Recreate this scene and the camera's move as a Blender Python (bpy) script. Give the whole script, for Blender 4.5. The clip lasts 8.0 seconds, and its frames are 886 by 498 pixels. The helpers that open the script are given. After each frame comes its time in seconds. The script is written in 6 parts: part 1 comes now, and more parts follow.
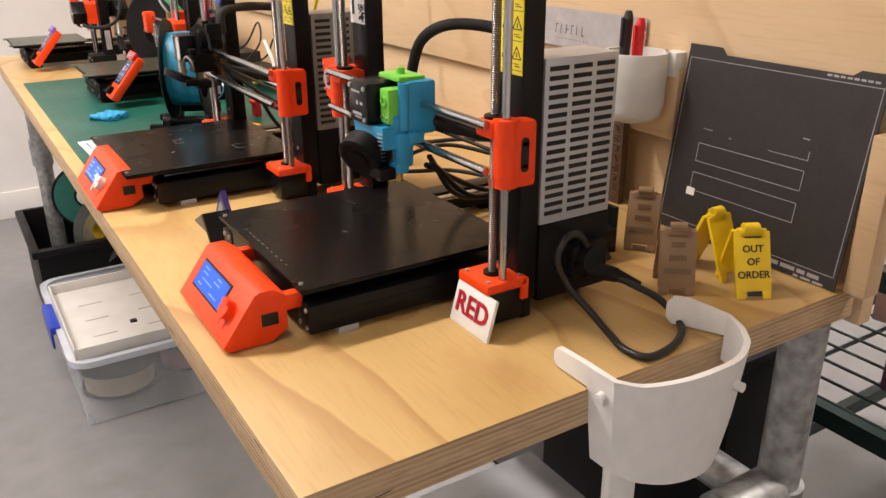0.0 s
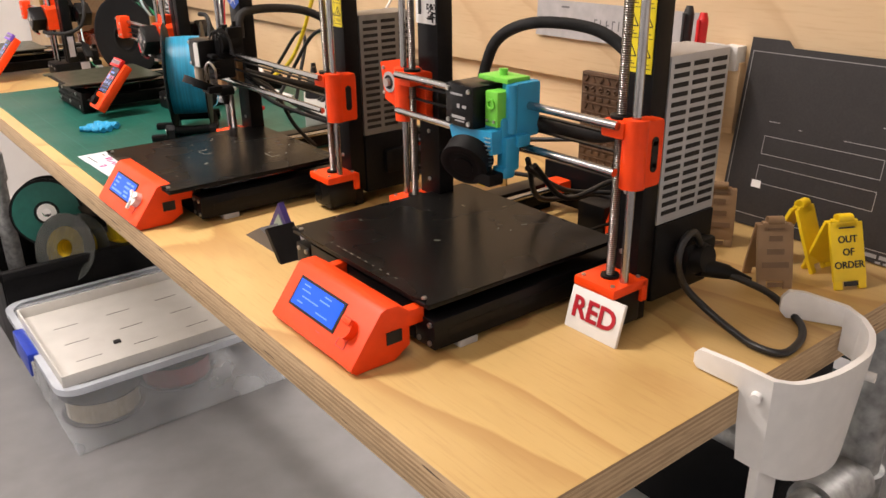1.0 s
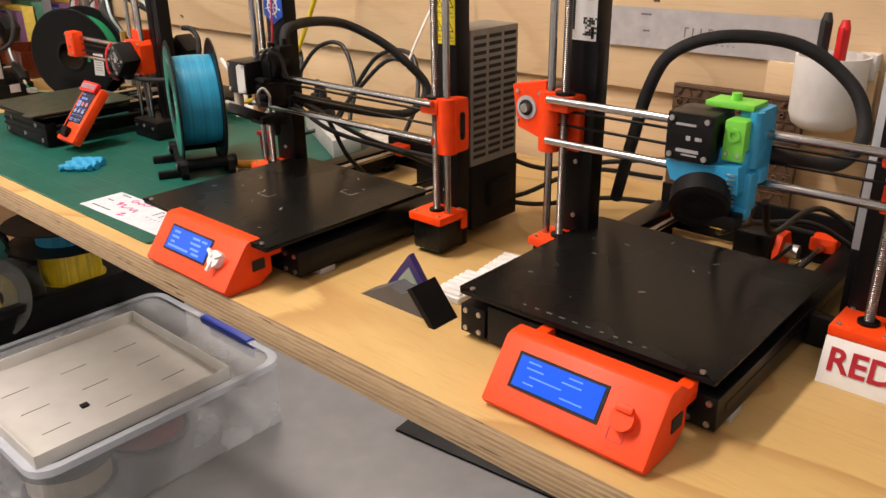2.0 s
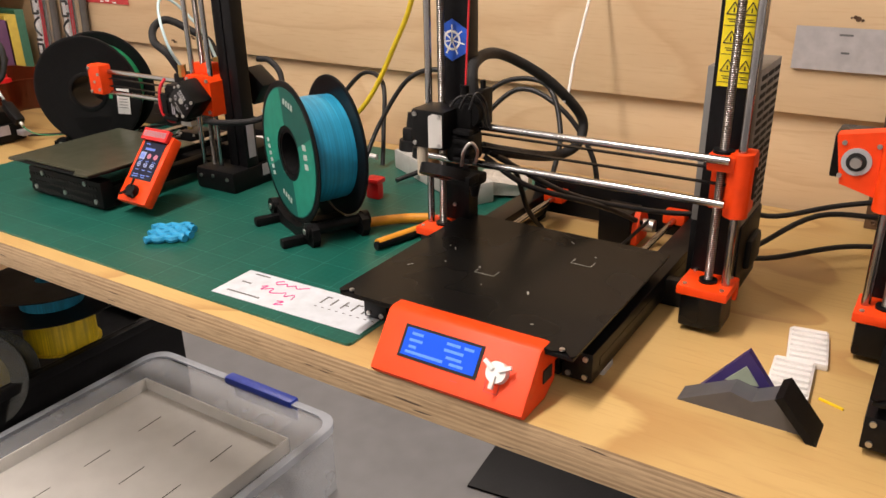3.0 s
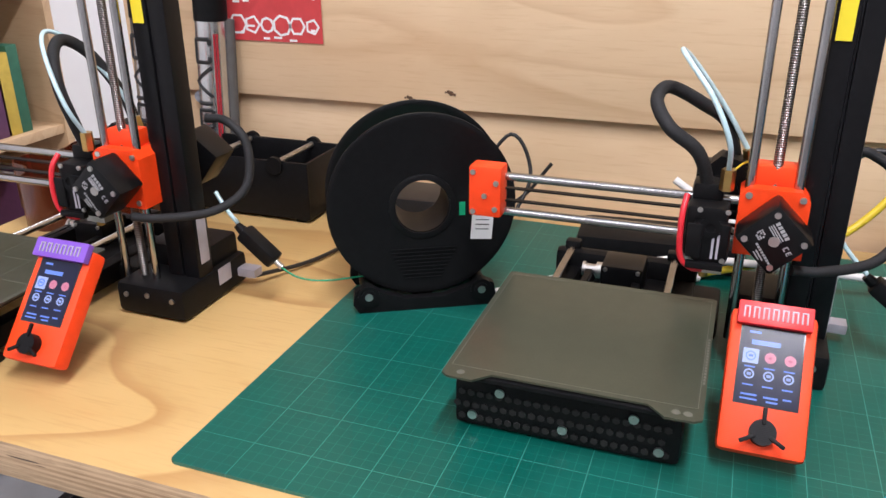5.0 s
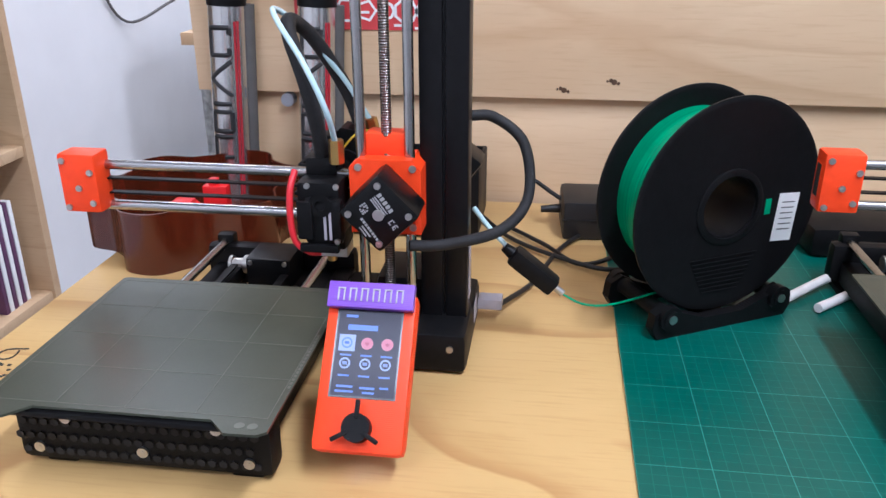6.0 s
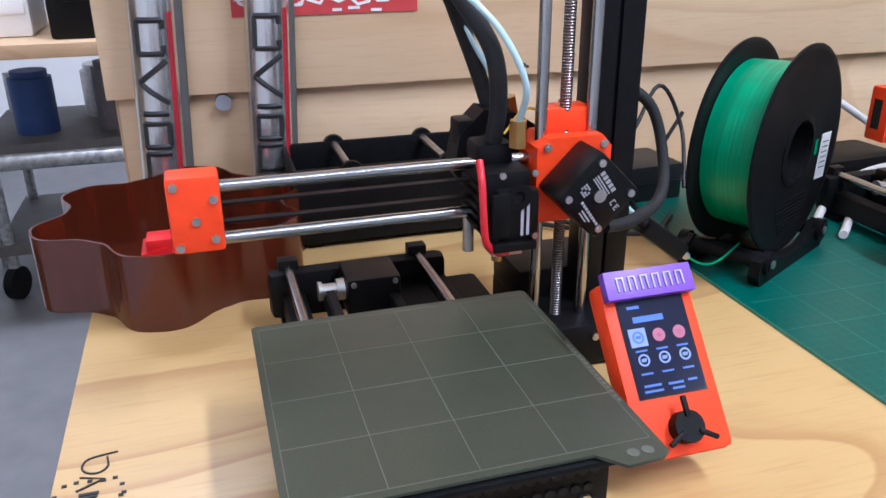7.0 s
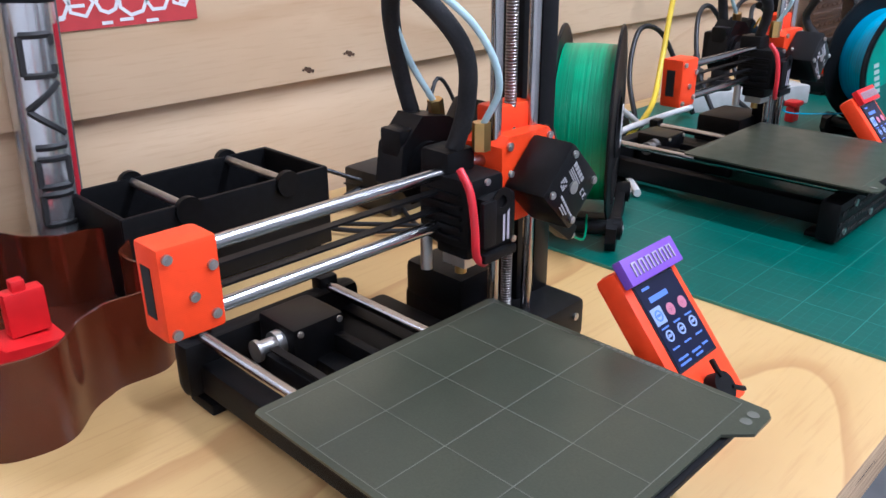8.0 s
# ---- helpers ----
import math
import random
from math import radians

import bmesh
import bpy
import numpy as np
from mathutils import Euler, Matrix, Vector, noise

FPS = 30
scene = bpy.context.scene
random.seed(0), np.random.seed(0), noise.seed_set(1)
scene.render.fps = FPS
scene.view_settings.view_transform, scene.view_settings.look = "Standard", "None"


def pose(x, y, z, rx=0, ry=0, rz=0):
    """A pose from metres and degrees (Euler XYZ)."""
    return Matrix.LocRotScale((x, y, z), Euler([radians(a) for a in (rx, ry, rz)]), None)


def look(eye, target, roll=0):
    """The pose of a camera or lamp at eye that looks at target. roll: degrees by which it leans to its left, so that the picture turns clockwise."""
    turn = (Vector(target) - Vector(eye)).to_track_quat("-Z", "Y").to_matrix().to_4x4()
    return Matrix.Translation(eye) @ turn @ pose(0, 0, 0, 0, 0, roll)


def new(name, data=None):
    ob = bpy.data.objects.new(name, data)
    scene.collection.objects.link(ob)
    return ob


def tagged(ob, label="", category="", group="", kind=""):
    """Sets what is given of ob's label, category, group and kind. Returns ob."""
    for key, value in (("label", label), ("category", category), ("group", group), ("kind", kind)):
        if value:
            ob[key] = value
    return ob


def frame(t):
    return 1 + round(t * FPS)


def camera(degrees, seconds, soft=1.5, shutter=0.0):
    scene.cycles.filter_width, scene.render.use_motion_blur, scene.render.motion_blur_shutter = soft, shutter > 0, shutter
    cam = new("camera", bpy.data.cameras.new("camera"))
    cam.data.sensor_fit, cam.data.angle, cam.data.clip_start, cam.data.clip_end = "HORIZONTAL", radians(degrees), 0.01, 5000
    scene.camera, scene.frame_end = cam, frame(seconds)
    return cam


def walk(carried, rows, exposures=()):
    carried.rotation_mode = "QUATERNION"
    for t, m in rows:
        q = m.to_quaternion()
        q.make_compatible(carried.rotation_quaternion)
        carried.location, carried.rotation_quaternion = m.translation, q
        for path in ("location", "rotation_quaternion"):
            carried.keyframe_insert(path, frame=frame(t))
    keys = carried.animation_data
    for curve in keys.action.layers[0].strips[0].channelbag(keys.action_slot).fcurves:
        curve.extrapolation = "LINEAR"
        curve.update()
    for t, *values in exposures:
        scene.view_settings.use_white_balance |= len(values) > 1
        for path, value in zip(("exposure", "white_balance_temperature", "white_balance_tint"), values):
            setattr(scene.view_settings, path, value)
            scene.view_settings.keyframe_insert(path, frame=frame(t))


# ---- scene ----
cam = camera(57.6, 8.0)
METRES, EYE, TILT, LEAN, TURN = 2.65, 1.271, 0.0, 0.0, -32.3
PATH = [
    (0, (0.363, 0.319, 1.268), (1.338, 1.893, 0.512), -0.4),
    (0.5, (0.294, 0.367, 1.274), (1.329, 1.901, 0.515), -0.6),
    (1, (0.228, 0.448, 1.268), (1.361, 1.91, 0.506), -0.8),
    (1.2, (0.211, 0.495, 1.263), (1.384, 1.924, 0.5), -0.8),
    (2.3, (0.042, 0.891, 1.29), (1.475, 2.05, 0.515), -0.9),
    (2.5, (0.015, 0.979, 1.301), (1.482, 2.091, 0.52), -1.0),
    (3, (0.006, 1.197, 1.299), (1.549, 2.198, 0.514), -1.0),
    (3.5, (0.036, 1.448, 1.303), (1.644, 2.339, 0.515), -0.9),
    (4, (0.053, 1.705, 1.301), (1.711, 2.506, 0.518), -0.6),
    (4.2, (0.059, 1.808, 1.302), (1.733, 2.573, 0.519), -0.5),
    (5.3, (0.158, 2.324, 1.273), (1.914, 2.889, 0.501), -0.3),
    (5.5, (0.159, 2.418, 1.265), (1.938, 2.914, 0.497), -0.2),
    (6, (0.172, 2.62, 1.24), (2.003, 2.869, 0.476), -0.1),
    (6.5, (0.222, 2.805, 1.213), (2.069, 2.709, 0.451), -0.3),
    (7, (0.26, 2.973, 1.21), (2.031, 2.447, 0.444), -0.4),
    (7.5, (0.307, 3.096, 1.201), (1.884, 2.133, 0.436), -0.5),
    (8, (0.413, 3.143, 1.206), (1.715, 1.836, 0.435), -0.5),
]
walk(cam, [(t, look(eye, target, roll)) for t, eye, target, roll in PATH], [(0.0, -0.22, 6600, 18), (1.0, -0.22, 6600, 18), (2.5, -0.58, 6850, 19), (3.5, -0.60, 6550, 19), (4.0, -0.44, 6400, 19), (5.4, -0.40, 5300, 18), (6.5, -0.48, 4950, 17), (8.0, -0.34, 4900, 17)])

# ---- world and light ----
world = bpy.data.worlds.new("world")
scene.world = world
world.use_nodes = True
world.node_tree.nodes["Background"].inputs[0].default_value = (0.9, 0.95, 1.0, 1)
world.node_tree.nodes["Background"].inputs[1].default_value = 0.05

FLOOR, BENCH = 0.15, 0.9          # heights of the floor and of the bench top
CEIL = 2.95
FRONT, WALL = 0.514, 1.16          # bench's front edge and the boarded wall
NEAR, FAR = 0.753, 3.085          # the bench's two ends


def ceiling_lamp(x, y, watts, sx=0.35, sy=1.3, warm=(1.0, 0.93, 0.83)):
    d = bpy.data.lights.new("ceiling_panel_light", "AREA")
    d.shape, d.size, d.size_y, d.energy, d.color = "RECTANGLE", sx, sy, watts, warm
    ob = new("ceiling_panel_light", d)
    ob.matrix_world = pose(x, y, CEIL - 0.08, 0, 0, 0)
    return ob


LAMPS = [(-0.12, 1.95, 84, 1.2, 0.16), (-1.4, 0.3, 26, 0.35, 1.3), (-1.0, 3.1, 38, 0.35, 1.3), (2.2, 3.2, 66, 0.35, 1.3), (2.4, 0.4, 92, 0.35, 1.3)]
for lx, ly, lw, wx, wy in LAMPS:
    ceiling_lamp(lx, ly, lw, wx, wy)


# ---- materials ----
def nodes_of(name):
    m = bpy.data.materials.new(name)
    m.use_nodes = True
    t = m.node_tree
    return m, t, t.nodes["Principled BSDF"]


def mixed(t, fac, a, b):
    n = t.nodes.new("ShaderNodeMix")
    n.data_type = "RGBA"
    t.links.new(fac, n.inputs[0])
    for i, c in ((6, a), (7, b)):
        if isinstance(c, tuple):
            n.inputs[i].default_value = (*c, 1)
        else:
            t.links.new(c, n.inputs[i])
    return n.outputs[2]


def coords(t, scale=(1, 1, 1), rot=(0, 0, 0)):
    c = t.nodes.new("ShaderNodeTexCoord")
    m = t.nodes.new("ShaderNodeMapping")
    m.inputs["Scale"].default_value = scale
    m.inputs["Rotation"].default_value = rot
    t.links.new(c.outputs["Object"], m.inputs[0])
    return m.outputs[0]


def noisy(t, vec, scale, detail=3, rough=0.5, dist=0.0):
    n = t.nodes.new("ShaderNodeTexNoise")
    n.inputs["Scale"].default_value, n.inputs["Detail"].default_value = scale, detail
    n.inputs["Roughness"].default_value, n.inputs["Distortion"].default_value = rough, dist
    t.links.new(vec, n.inputs["Vector"])
    return n.outputs["Fac"]


def ramp(t, fac, *stops):
    n = t.nodes.new("ShaderNodeValToRGB")
    e = n.color_ramp.elements
    while len(e) < len(stops):
        e.new(0.5)
    for el, (p, c) in zip(e, stops):
        el.position, el.color = p, (*c, 1) if isinstance(c, tuple) else (c, c, c, 1)
    t.links.new(fac, n.inputs[0])
    return n.outputs[0]


def bumped(t, bsdf, height, strength=0.2, dist=0.001):
    b = t.nodes.new("ShaderNodeBump")
    b.inputs["Strength"].default_value, b.inputs["Distance"].default_value = strength, dist
    t.links.new(height, b.inputs["Height"])
    t.links.new(b.outputs[0], bsdf.inputs["Normal"])


def plain(name, col, rough=0.5, metal=0.0, vary=0.12, scale=60.0, bump=0.1, layers=0.0, coat=0.0, spec=0.5, rv=0.07):
    """A surface of one colour with fine grain, soft stains and, for printed parts, layer lines."""
    m, t, b = nodes_of(name)
    v = coords(t)
    f = noisy(t, v, scale, 4)
    g = noisy(t, v, scale / 12, 2)
    dark = tuple(c * (1 - vary) for c in col)
    light = tuple(min(1.0, c * (1 + vary)) for c in col)
    c1 = mixed(t, ramp(t, f, (0.3, 0.0), (0.7, 1.0)), dark, light)
    c2 = mixed(t, ramp(t, g, (0.35, 0.0), (0.75, 0.5)), c1, dark)
    t.links.new(c2, b.inputs["Base Color"])
    t.links.new(ramp(t, g, (0.3, max(0.02, rough - rv)), (0.7, min(1.0, rough + rv))), b.inputs["Roughness"])
    b.inputs["Metallic"].default_value = metal
    b.inputs["Coat Weight"].default_value = coat
    b.inputs["Specular IOR Level"].default_value = spec
    if layers:
        w = t.nodes.new("ShaderNodeTexWave")
        w.bands_direction = "Z"
        w.inputs["Scale"].default_value = layers
        w.inputs["Distortion"].default_value = 0.4
        t.links.new(v, w.inputs["Vector"])
        bumped(t, b, w.outputs["Fac"], 0.25, 0.0003)
    elif bump:
        bumped(t, b, f, bump, 0.0005)
    return m


def glow(name, col, strength):
    m, t, b = nodes_of(name)
    b.inputs["Base Color"].default_value = (*(c * 0.3 for c in col), 1)
    b.inputs["Emission Color"].default_value = (*col, 1)
    b.inputs["Emission Strength"].default_value = strength
    b.inputs["Specular IOR Level"].default_value = 0.2
    b.inputs["Roughness"].default_value = 0.2
    return m


def plywood(name, a, b_, dark, along="y", rough=0.45, streak=0.6, rings=7.0, wide=1.0):
    """Rotary-cut veneer: the growth rings show as wandering contour lines, sharp on one side, with fine pores."""
    m, t, b = nodes_of(name)
    s = {"y": (1.0, 0.42, 0.42), "x": (0.42, 1.0, 0.42), "wall": (1.0, 0.30, 1.0)}[along]
    v = coords(t, s)
    broad = noisy(t, v, 4.2, 1, 0.35, 0.5)
    tone = noisy(t, v, 9.0, 4, 0.6, 0.6)
    fine = noisy(t, coords(t, {"y": (1, 0.06, 1), "x": (0.06, 1, 1), "wall": (1, 0.06, 1)}[along]), 260.0, 3, 0.6)
    mul = t.nodes.new("ShaderNodeMath")
    mul.operation = "MULTIPLY"
    mul.inputs[1].default_value = rings
    t.links.new(broad, mul.inputs[0])
    wob = t.nodes.new("ShaderNodeMath")
    wob.operation = "MULTIPLY_ADD"
    wob.inputs[1].default_value = 0.35
    t.links.new(tone, wob.inputs[0])
    t.links.new(mul.outputs[0], wob.inputs[2])
    fr = t.nodes.new("ShaderNodeMath")
    fr.operation = "FRACT"
    t.links.new(wob.outputs[0], fr.inputs[0])
    base = mixed(t, ramp(t, tone, (0.3, 0.0), (0.7, 1.0)), a, b_)
    lines = ramp(t, fr.outputs[0], (0.0, streak), (0.05 * wide, streak * 0.75), (0.11 * wide, streak * 0.28), (0.45, streak * 0.06), (0.96, 0.0), (1.0, streak))
    c = mixed(t, lines, base, dark)
    c = mixed(t, ramp(t, fine, (0.30, 0.22), (0.48, 0.0)), c, dark)
    t.links.new(c, b.inputs["Base Color"])
    t.links.new(ramp(t, tone, (0.3, rough - 0.08), (0.7, rough + 0.08)), b.inputs["Roughness"])
    bumped(t, b, fine, 0.15, 0.0004)
    return m


def plyedge(name, light, dark, thick, zoff):
    """The cut edge of plywood: thin plies, light and dark by turns."""
    m, t, b = nodes_of(name)
    v = coords(t, (1, 1, 1))
    sep = t.nodes.new("ShaderNodeSeparateXYZ")
    t.links.new(v, sep.inputs[0])
    mul = t.nodes.new("ShaderNodeMath")
    mul.operation = "MULTIPLY_ADD"
    mul.inputs[1].default_value, mul.inputs[2].default_value = 1.0 / thick, zoff
    t.links.new(sep.outputs[2], mul.inputs[0])
    fr = t.nodes.new("ShaderNodeMath")
    fr.operation = "FRACT"
    t.links.new(mul.outputs[0], fr.inputs[0])
    f = noisy(t, coords(t, (3, 3, 60)), 14.0, 3)
    plies = mixed(t, ramp(t, fr.outputs[0], (0.42, 0.0), (0.5, 1.0), (0.92, 1.0), (1.0, 0.0)), light, dark)
    blur = noisy(t, coords(t, (1.2, 1.2, 20)), 6.0, 2)
    plies = mixed(t, ramp(t, blur, (0.40, 0.75), (0.62, 0.0)), plies, light)
    c = mixed(t, ramp(t, f, (0.33, 0.45), (0.52, 0.0)), plies, tuple(k * 0.6 for k in dark))
    spots = noisy(t, coords(t, (6, 6, 90)), 3.0, 1)
    c = mixed(t, ramp(t, spots, (0.71, 0.0), (0.74, 0.9)), c, (0.05, 0.03, 0.02))
    t.links.new(c, b.inputs["Base Color"])
    b.inputs["Roughness"].default_value = 0.7
    bumped(t, b, f, 0.4, 0.001)
    return m


def cutting_mat():
    """Green self-healing mat with its printed grid, fine lines every 10 mm and strong ones every 50 mm."""
    m, t, b = nodes_of("mat_green")
    v = coords(t)
    sep = t.nodes.new("ShaderNodeSeparateXYZ")
    t.links.new(v, sep.inputs[0])

    def grid(step, width):
        outs = []
        for i in (0, 1):
            n = t.nodes.new("ShaderNodeMath")
            n.operation = "PINGPONG"
            n.inputs[1].default_value = step / 2
            t.links.new(sep.outputs[i], n.inputs[0])
            k = t.nodes.new("ShaderNodeMath")
            k.operation = "LESS_THAN"
            k.inputs[1].default_value = width
            t.links.new(n.outputs[0], k.inputs[0])
            outs.append(k.outputs[0])
        mx = t.nodes.new("ShaderNodeMath")
        mx.operation = "MAXIMUM"
        t.links.new(outs[0], mx.inputs[0])
        t.links.new(outs[1], mx.inputs[1])
        return mx.outputs[0]

    def scaled(x, k):
        n = t.nodes.new("ShaderNodeMath")
        n.operation = "MULTIPLY"
        n.inputs[1].default_value = k
        t.links.new(x, n.inputs[0])
        return n.outputs[0]

    f = noisy(t, v, 30.0, 4)
    wear = noisy(t, v, 5.0, 3)
    base = mixed(t, f, (0.001, 0.072, 0.052), (0.002, 0.100, 0.073))
    c = mixed(t, scaled(grid(0.01, 0.00022), 0.13), base, (0.10, 0.45, 0.36))
    c = mixed(t, scaled(grid(0.05, 0.00032), 0.26), c, (0.16, 0.55, 0.45))
    c = mixed(t, ramp(t, wear, (0.55, 0.0), (0.8, 0.35)), c, (0.02, 0.16, 0.12))
    t.links.new(c, b.inputs["Base Color"])
    t.links.new(ramp(t, wear, (0.3, 0.34), (0.7, 0.5)), b.inputs["Roughness"])
    bumped(t, b, noisy(t, v, 900.0, 2), 0.15, 0.0003)
    return m


def clear_plastic(name, col, rough, alpha):
    m, t, b = nodes_of(name)
    b.inputs["Base Color"].default_value = (*col, 1)
    f = noisy(t, coords(t), 9.0, 3)
    t.links.new(ramp(t, f, (0.3, rough - 0.06), (0.7, rough + 0.1)), b.inputs["Roughness"])
    t.links.new(ramp(t, f, (0.3, alpha - 0.08), (0.7, alpha + 0.08)), b.inputs["Alpha"])
    return m


def screw_thread(name):
    m, t, b = nodes_of(name)
    w = t.nodes.new("ShaderNodeTexWave")
    w.bands_direction = "Z"
    w.inputs["Scale"].default_value = 160.0
    t.links.new(coords(t), w.inputs["Vector"])
    c = mixed(t, w.outputs["Fac"], (0.13, 0.12, 0.11), (0.30, 0.28, 0.26))
    t.links.new(c, b.inputs["Base Color"])
    b.inputs["Metallic"].default_value, b.inputs["Roughness"].default_value = 1.0, 0.35
    bumped(t, b, w.outputs["Fac"], 0.8, 0.001)
    return m


def filament(name, col):
    """Strands of filament wound side by side."""
    m, t, b = nodes_of(name)
    strands = noisy(t, coords(t, (0.012, 1.0, 0.012)), 420.0, 2, 0.5, 0.3)
    c = mixed(t, ramp(t, strands, (0.38, 0.0), (0.6, 1.0)), tuple(k * 0.66 for k in col), col)
    c = mixed(t, ramp(t, noisy(t, coords(t), 45.0, 3), (0.35, 0.45), (0.6, 0.0)), c, tuple(k * 0.6 for k in col))
    t.links.new(c, b.inputs["Base Color"])
    b.inputs["Roughness"].default_value = 0.38
    bumped(t, b, strands, 0.5, 0.0012)
    return m


def brown_petg():
    m, t, b = nodes_of("translucent_brown")
    v = coords(t)
    w = t.nodes.new("ShaderNodeTexWave")
    w.bands_direction = "Z"
    w.inputs["Scale"].default_value = 330.0
    t.links.new(v, w.inputs["Vector"])
    f = noisy(t, v, 18.0, 3)
    c = mixed(t, f, (0.085, 0.014, 0.005), (0.145, 0.027, 0.009))
    t.links.new(c, b.inputs["Base Color"])
    b.inputs["Roughness"].default_value = 0.10
    b.inputs["Transmission Weight"].default_value = 0.38
    b.inputs["Coat Weight"].default_value = 0.25
    bumped(t, b, w.outputs["Fac"], 0.12, 0.0003)
    return m


PLY_TOP = plywood("bench_veneer", (0.53, 0.345, 0.128), (0.61, 0.415, 0.163), (0.36, 0.180, 0.055), "y", 0.36, 0.62, 7.0, 1.7)
PLY_EDGE = plyedge("bench_ply_edge", (0.56, 0.40, 0.235), (0.36, 0.235, 0.125), 0.0050, 0.0)
WALL_PLY = plywood("wall_veneer", (0.68, 0.485, 0.285), (0.77, 0.575, 0.355), (0.50, 0.29, 0.135), "wall", 0.5, 0.34, 5.0)
SHELF_PLY = plywood("shelf_veneer", (0.50, 0.34, 0.19), (0.58, 0.41, 0.24), (0.34, 0.20, 0.09), "wall", 0.55, 0.3)
ORANGE = plain("orange_petg", (0.90, 0.060, 0.003), 0.46, 0, 0.06, 90, 0.1, 330, spec=0.35)
BLACK = plain("black_plastic", (0.0055, 0.0055, 0.006), 0.45, 0, 0.25, 160, 0.15, spec=0.16)
BLACKP = plain("black_printed", (0.005, 0.005, 0.0055), 0.5, 0, 0.2, 90, 0.1, 330, spec=0.16)
ALU = plain("black_anodised", (0.007, 0.007, 0.008), 0.36, 0.15, 0.2, 200, 0.1, spec=0.2)
MOTOR = plain("motor_black", (0.0055, 0.0055, 0.006), 0.33, 0.15, 0.2, 150, 0.1, spec=0.25)
CHROME = plain("polished_rod", (0.42, 0.415, 0.415), 0.2, 1.0, 0.08, 40, 0.0)
STEEL = plain("dull_steel", (0.56, 0.55, 0.53), 0.38, 1.0, 0.15, 80, 0.1)
THREAD = screw_thread("leadscrew_steel")
ZINC = plain("zinc_sheet", (0.46, 0.475, 0.50), 0.42, 0.25, 0.12, 25, 0.1)
GALV = plain("galvanised_pipe", (0.36, 0.37, 0.37), 0.45, 0.6, 0.42, 55, 0.3)
SLOT = plain("slot_dark", (0.012, 0.011, 0.010), 0.8)
SHEET = plain("black_pei_sheet", (0.0062, 0.006, 0.0057), 0.27, 0, 0.08, 120, 0.0, spec=0.12, rv=0.03)
SATIN = plain("grey_green_pei_sheet", (0.050, 0.056, 0.037), 0.31, 0.1, 0.10, 700, 0.10, spec=0.4, rv=0.03)
FAINTLINE = plain("faint_pale_print", (0.118, 0.120, 0.094), 0.5)
PALELINE = plain("pale_print", (0.30, 0.30, 0.25), 0.5)
MATG = cutting_mat()
WHITE = plain("white_pla", (0.78, 0.77, 0.75), 0.42, 0, 0.05, 60, 0.1, 330)
PAPER = plain("white_paper", (0.80, 0.80, 0.79), 0.7, 0, 0.05, 20, 0.05)
CARDW = plain("white_card", (0.60, 0.59, 0.56), 0.65, 0, 0.06, 15, 0.08)
PAINT = plain("white_wall_paint", (0.80, 0.80, 0.80), 0.6, 0, 0.04, 6, 0.08)
FLOORG = plain("grey_vinyl_floor", (0.20, 0.20, 0.205), 0.38, 0, 0.10, 14, 0.05)
YELLOW = plain("yellow_label_vinyl", (0.88, 0.72, 0.02), 0.4, 0, 0.05)
YPLA = plain("yellow_pla", (0.86, 0.60, 0.01), 0.42, 0, 0.06, 60, 0.1, 330)
BPLA = plain("brown_pla", (0.27, 0.165, 0.085), 0.5, 0, 0.1, 60, 0.1, 330)
TAN = plain("copper_brown_pla", (0.36, 0.20, 0.085), 0.4, 0.2, 0.1, 60, 0.1, 330)
BLUEPLA = plain("sky_blue_pla", (0.015, 0.30, 0.56), 0.4, 0, 0.08, 60, 0.1, 330)
GREENPLA = plain("lime_green_pla", (0.16, 0.60, 0.06), 0.4, 0, 0.08, 60, 0.1, 330)
PURPLE = plain("purple_pla", (0.20, 0.075, 0.50), 0.42, 0, 0.06, 60, 0.1, 330)
NAVY = plain("navy_violet_pla", (0.035, 0.022, 0.13), 0.4, 0, 0.1)
SILVERP = plain("silver_print", (0.42, 0.40, 0.45), 0.4)
REDP = plain("red_pla", (0.70, 0.012, 0.012), 0.42, 0, 0.08, 60, 0.1, 330)
CRIMSON = plain("crimson_letters", (0.42, 0.010, 0.022), 0.5)
MAGENTA = plain("magenta_ink", (0.72, 0.04, 0.26), 0.6)
PINKRED = plain("red_print", (0.55, 0.05, 0.05), 0.6)
INK = plain("black_ink", (0.02, 0.02, 0.02), 0.6)
GREYINK = plain("grey_ink", (0.13, 0.13, 0.13), 0.6)
BLUEP = plain("blue_plastic", (0.012, 0.045, 0.42), 0.35)
BLUEST = plain("blue_sticker", (0.02, 0.10, 0.55), 0.4)
CABLE = plain("black_cable", (0.009, 0.009, 0.010), 0.45, 0, 0.2, 150)
SLEEVE = plain("braided_sleeve", (0.010, 0.010, 0.011), 0.75, 0, 0.35, 600, 0.6)
PTFE = plain("ptfe_tube", (0.50, 0.68, 0.72), 0.3)
BRASS = plain("brass", (0.55, 0.36, 0.12), 0.3, 1.0)
REDWIRE = plain("red_wire", (0.65, 0.02, 0.03), 0.4)
YWIRE = plain("yellow_cable", (0.75, 0.55, 0.02), 0.4)
CREAM = plain("cream_plastic", (0.55, 0.47, 0.36), 0.5)
WWIRE = plain("white_cord", (0.72, 0.70, 0.68), 0.55)
GREENF = filament("green_filament", (0.010, 0.32, 0.14))
CYANF = filament("cyan_filament", (0.01, 0.33, 0.56))
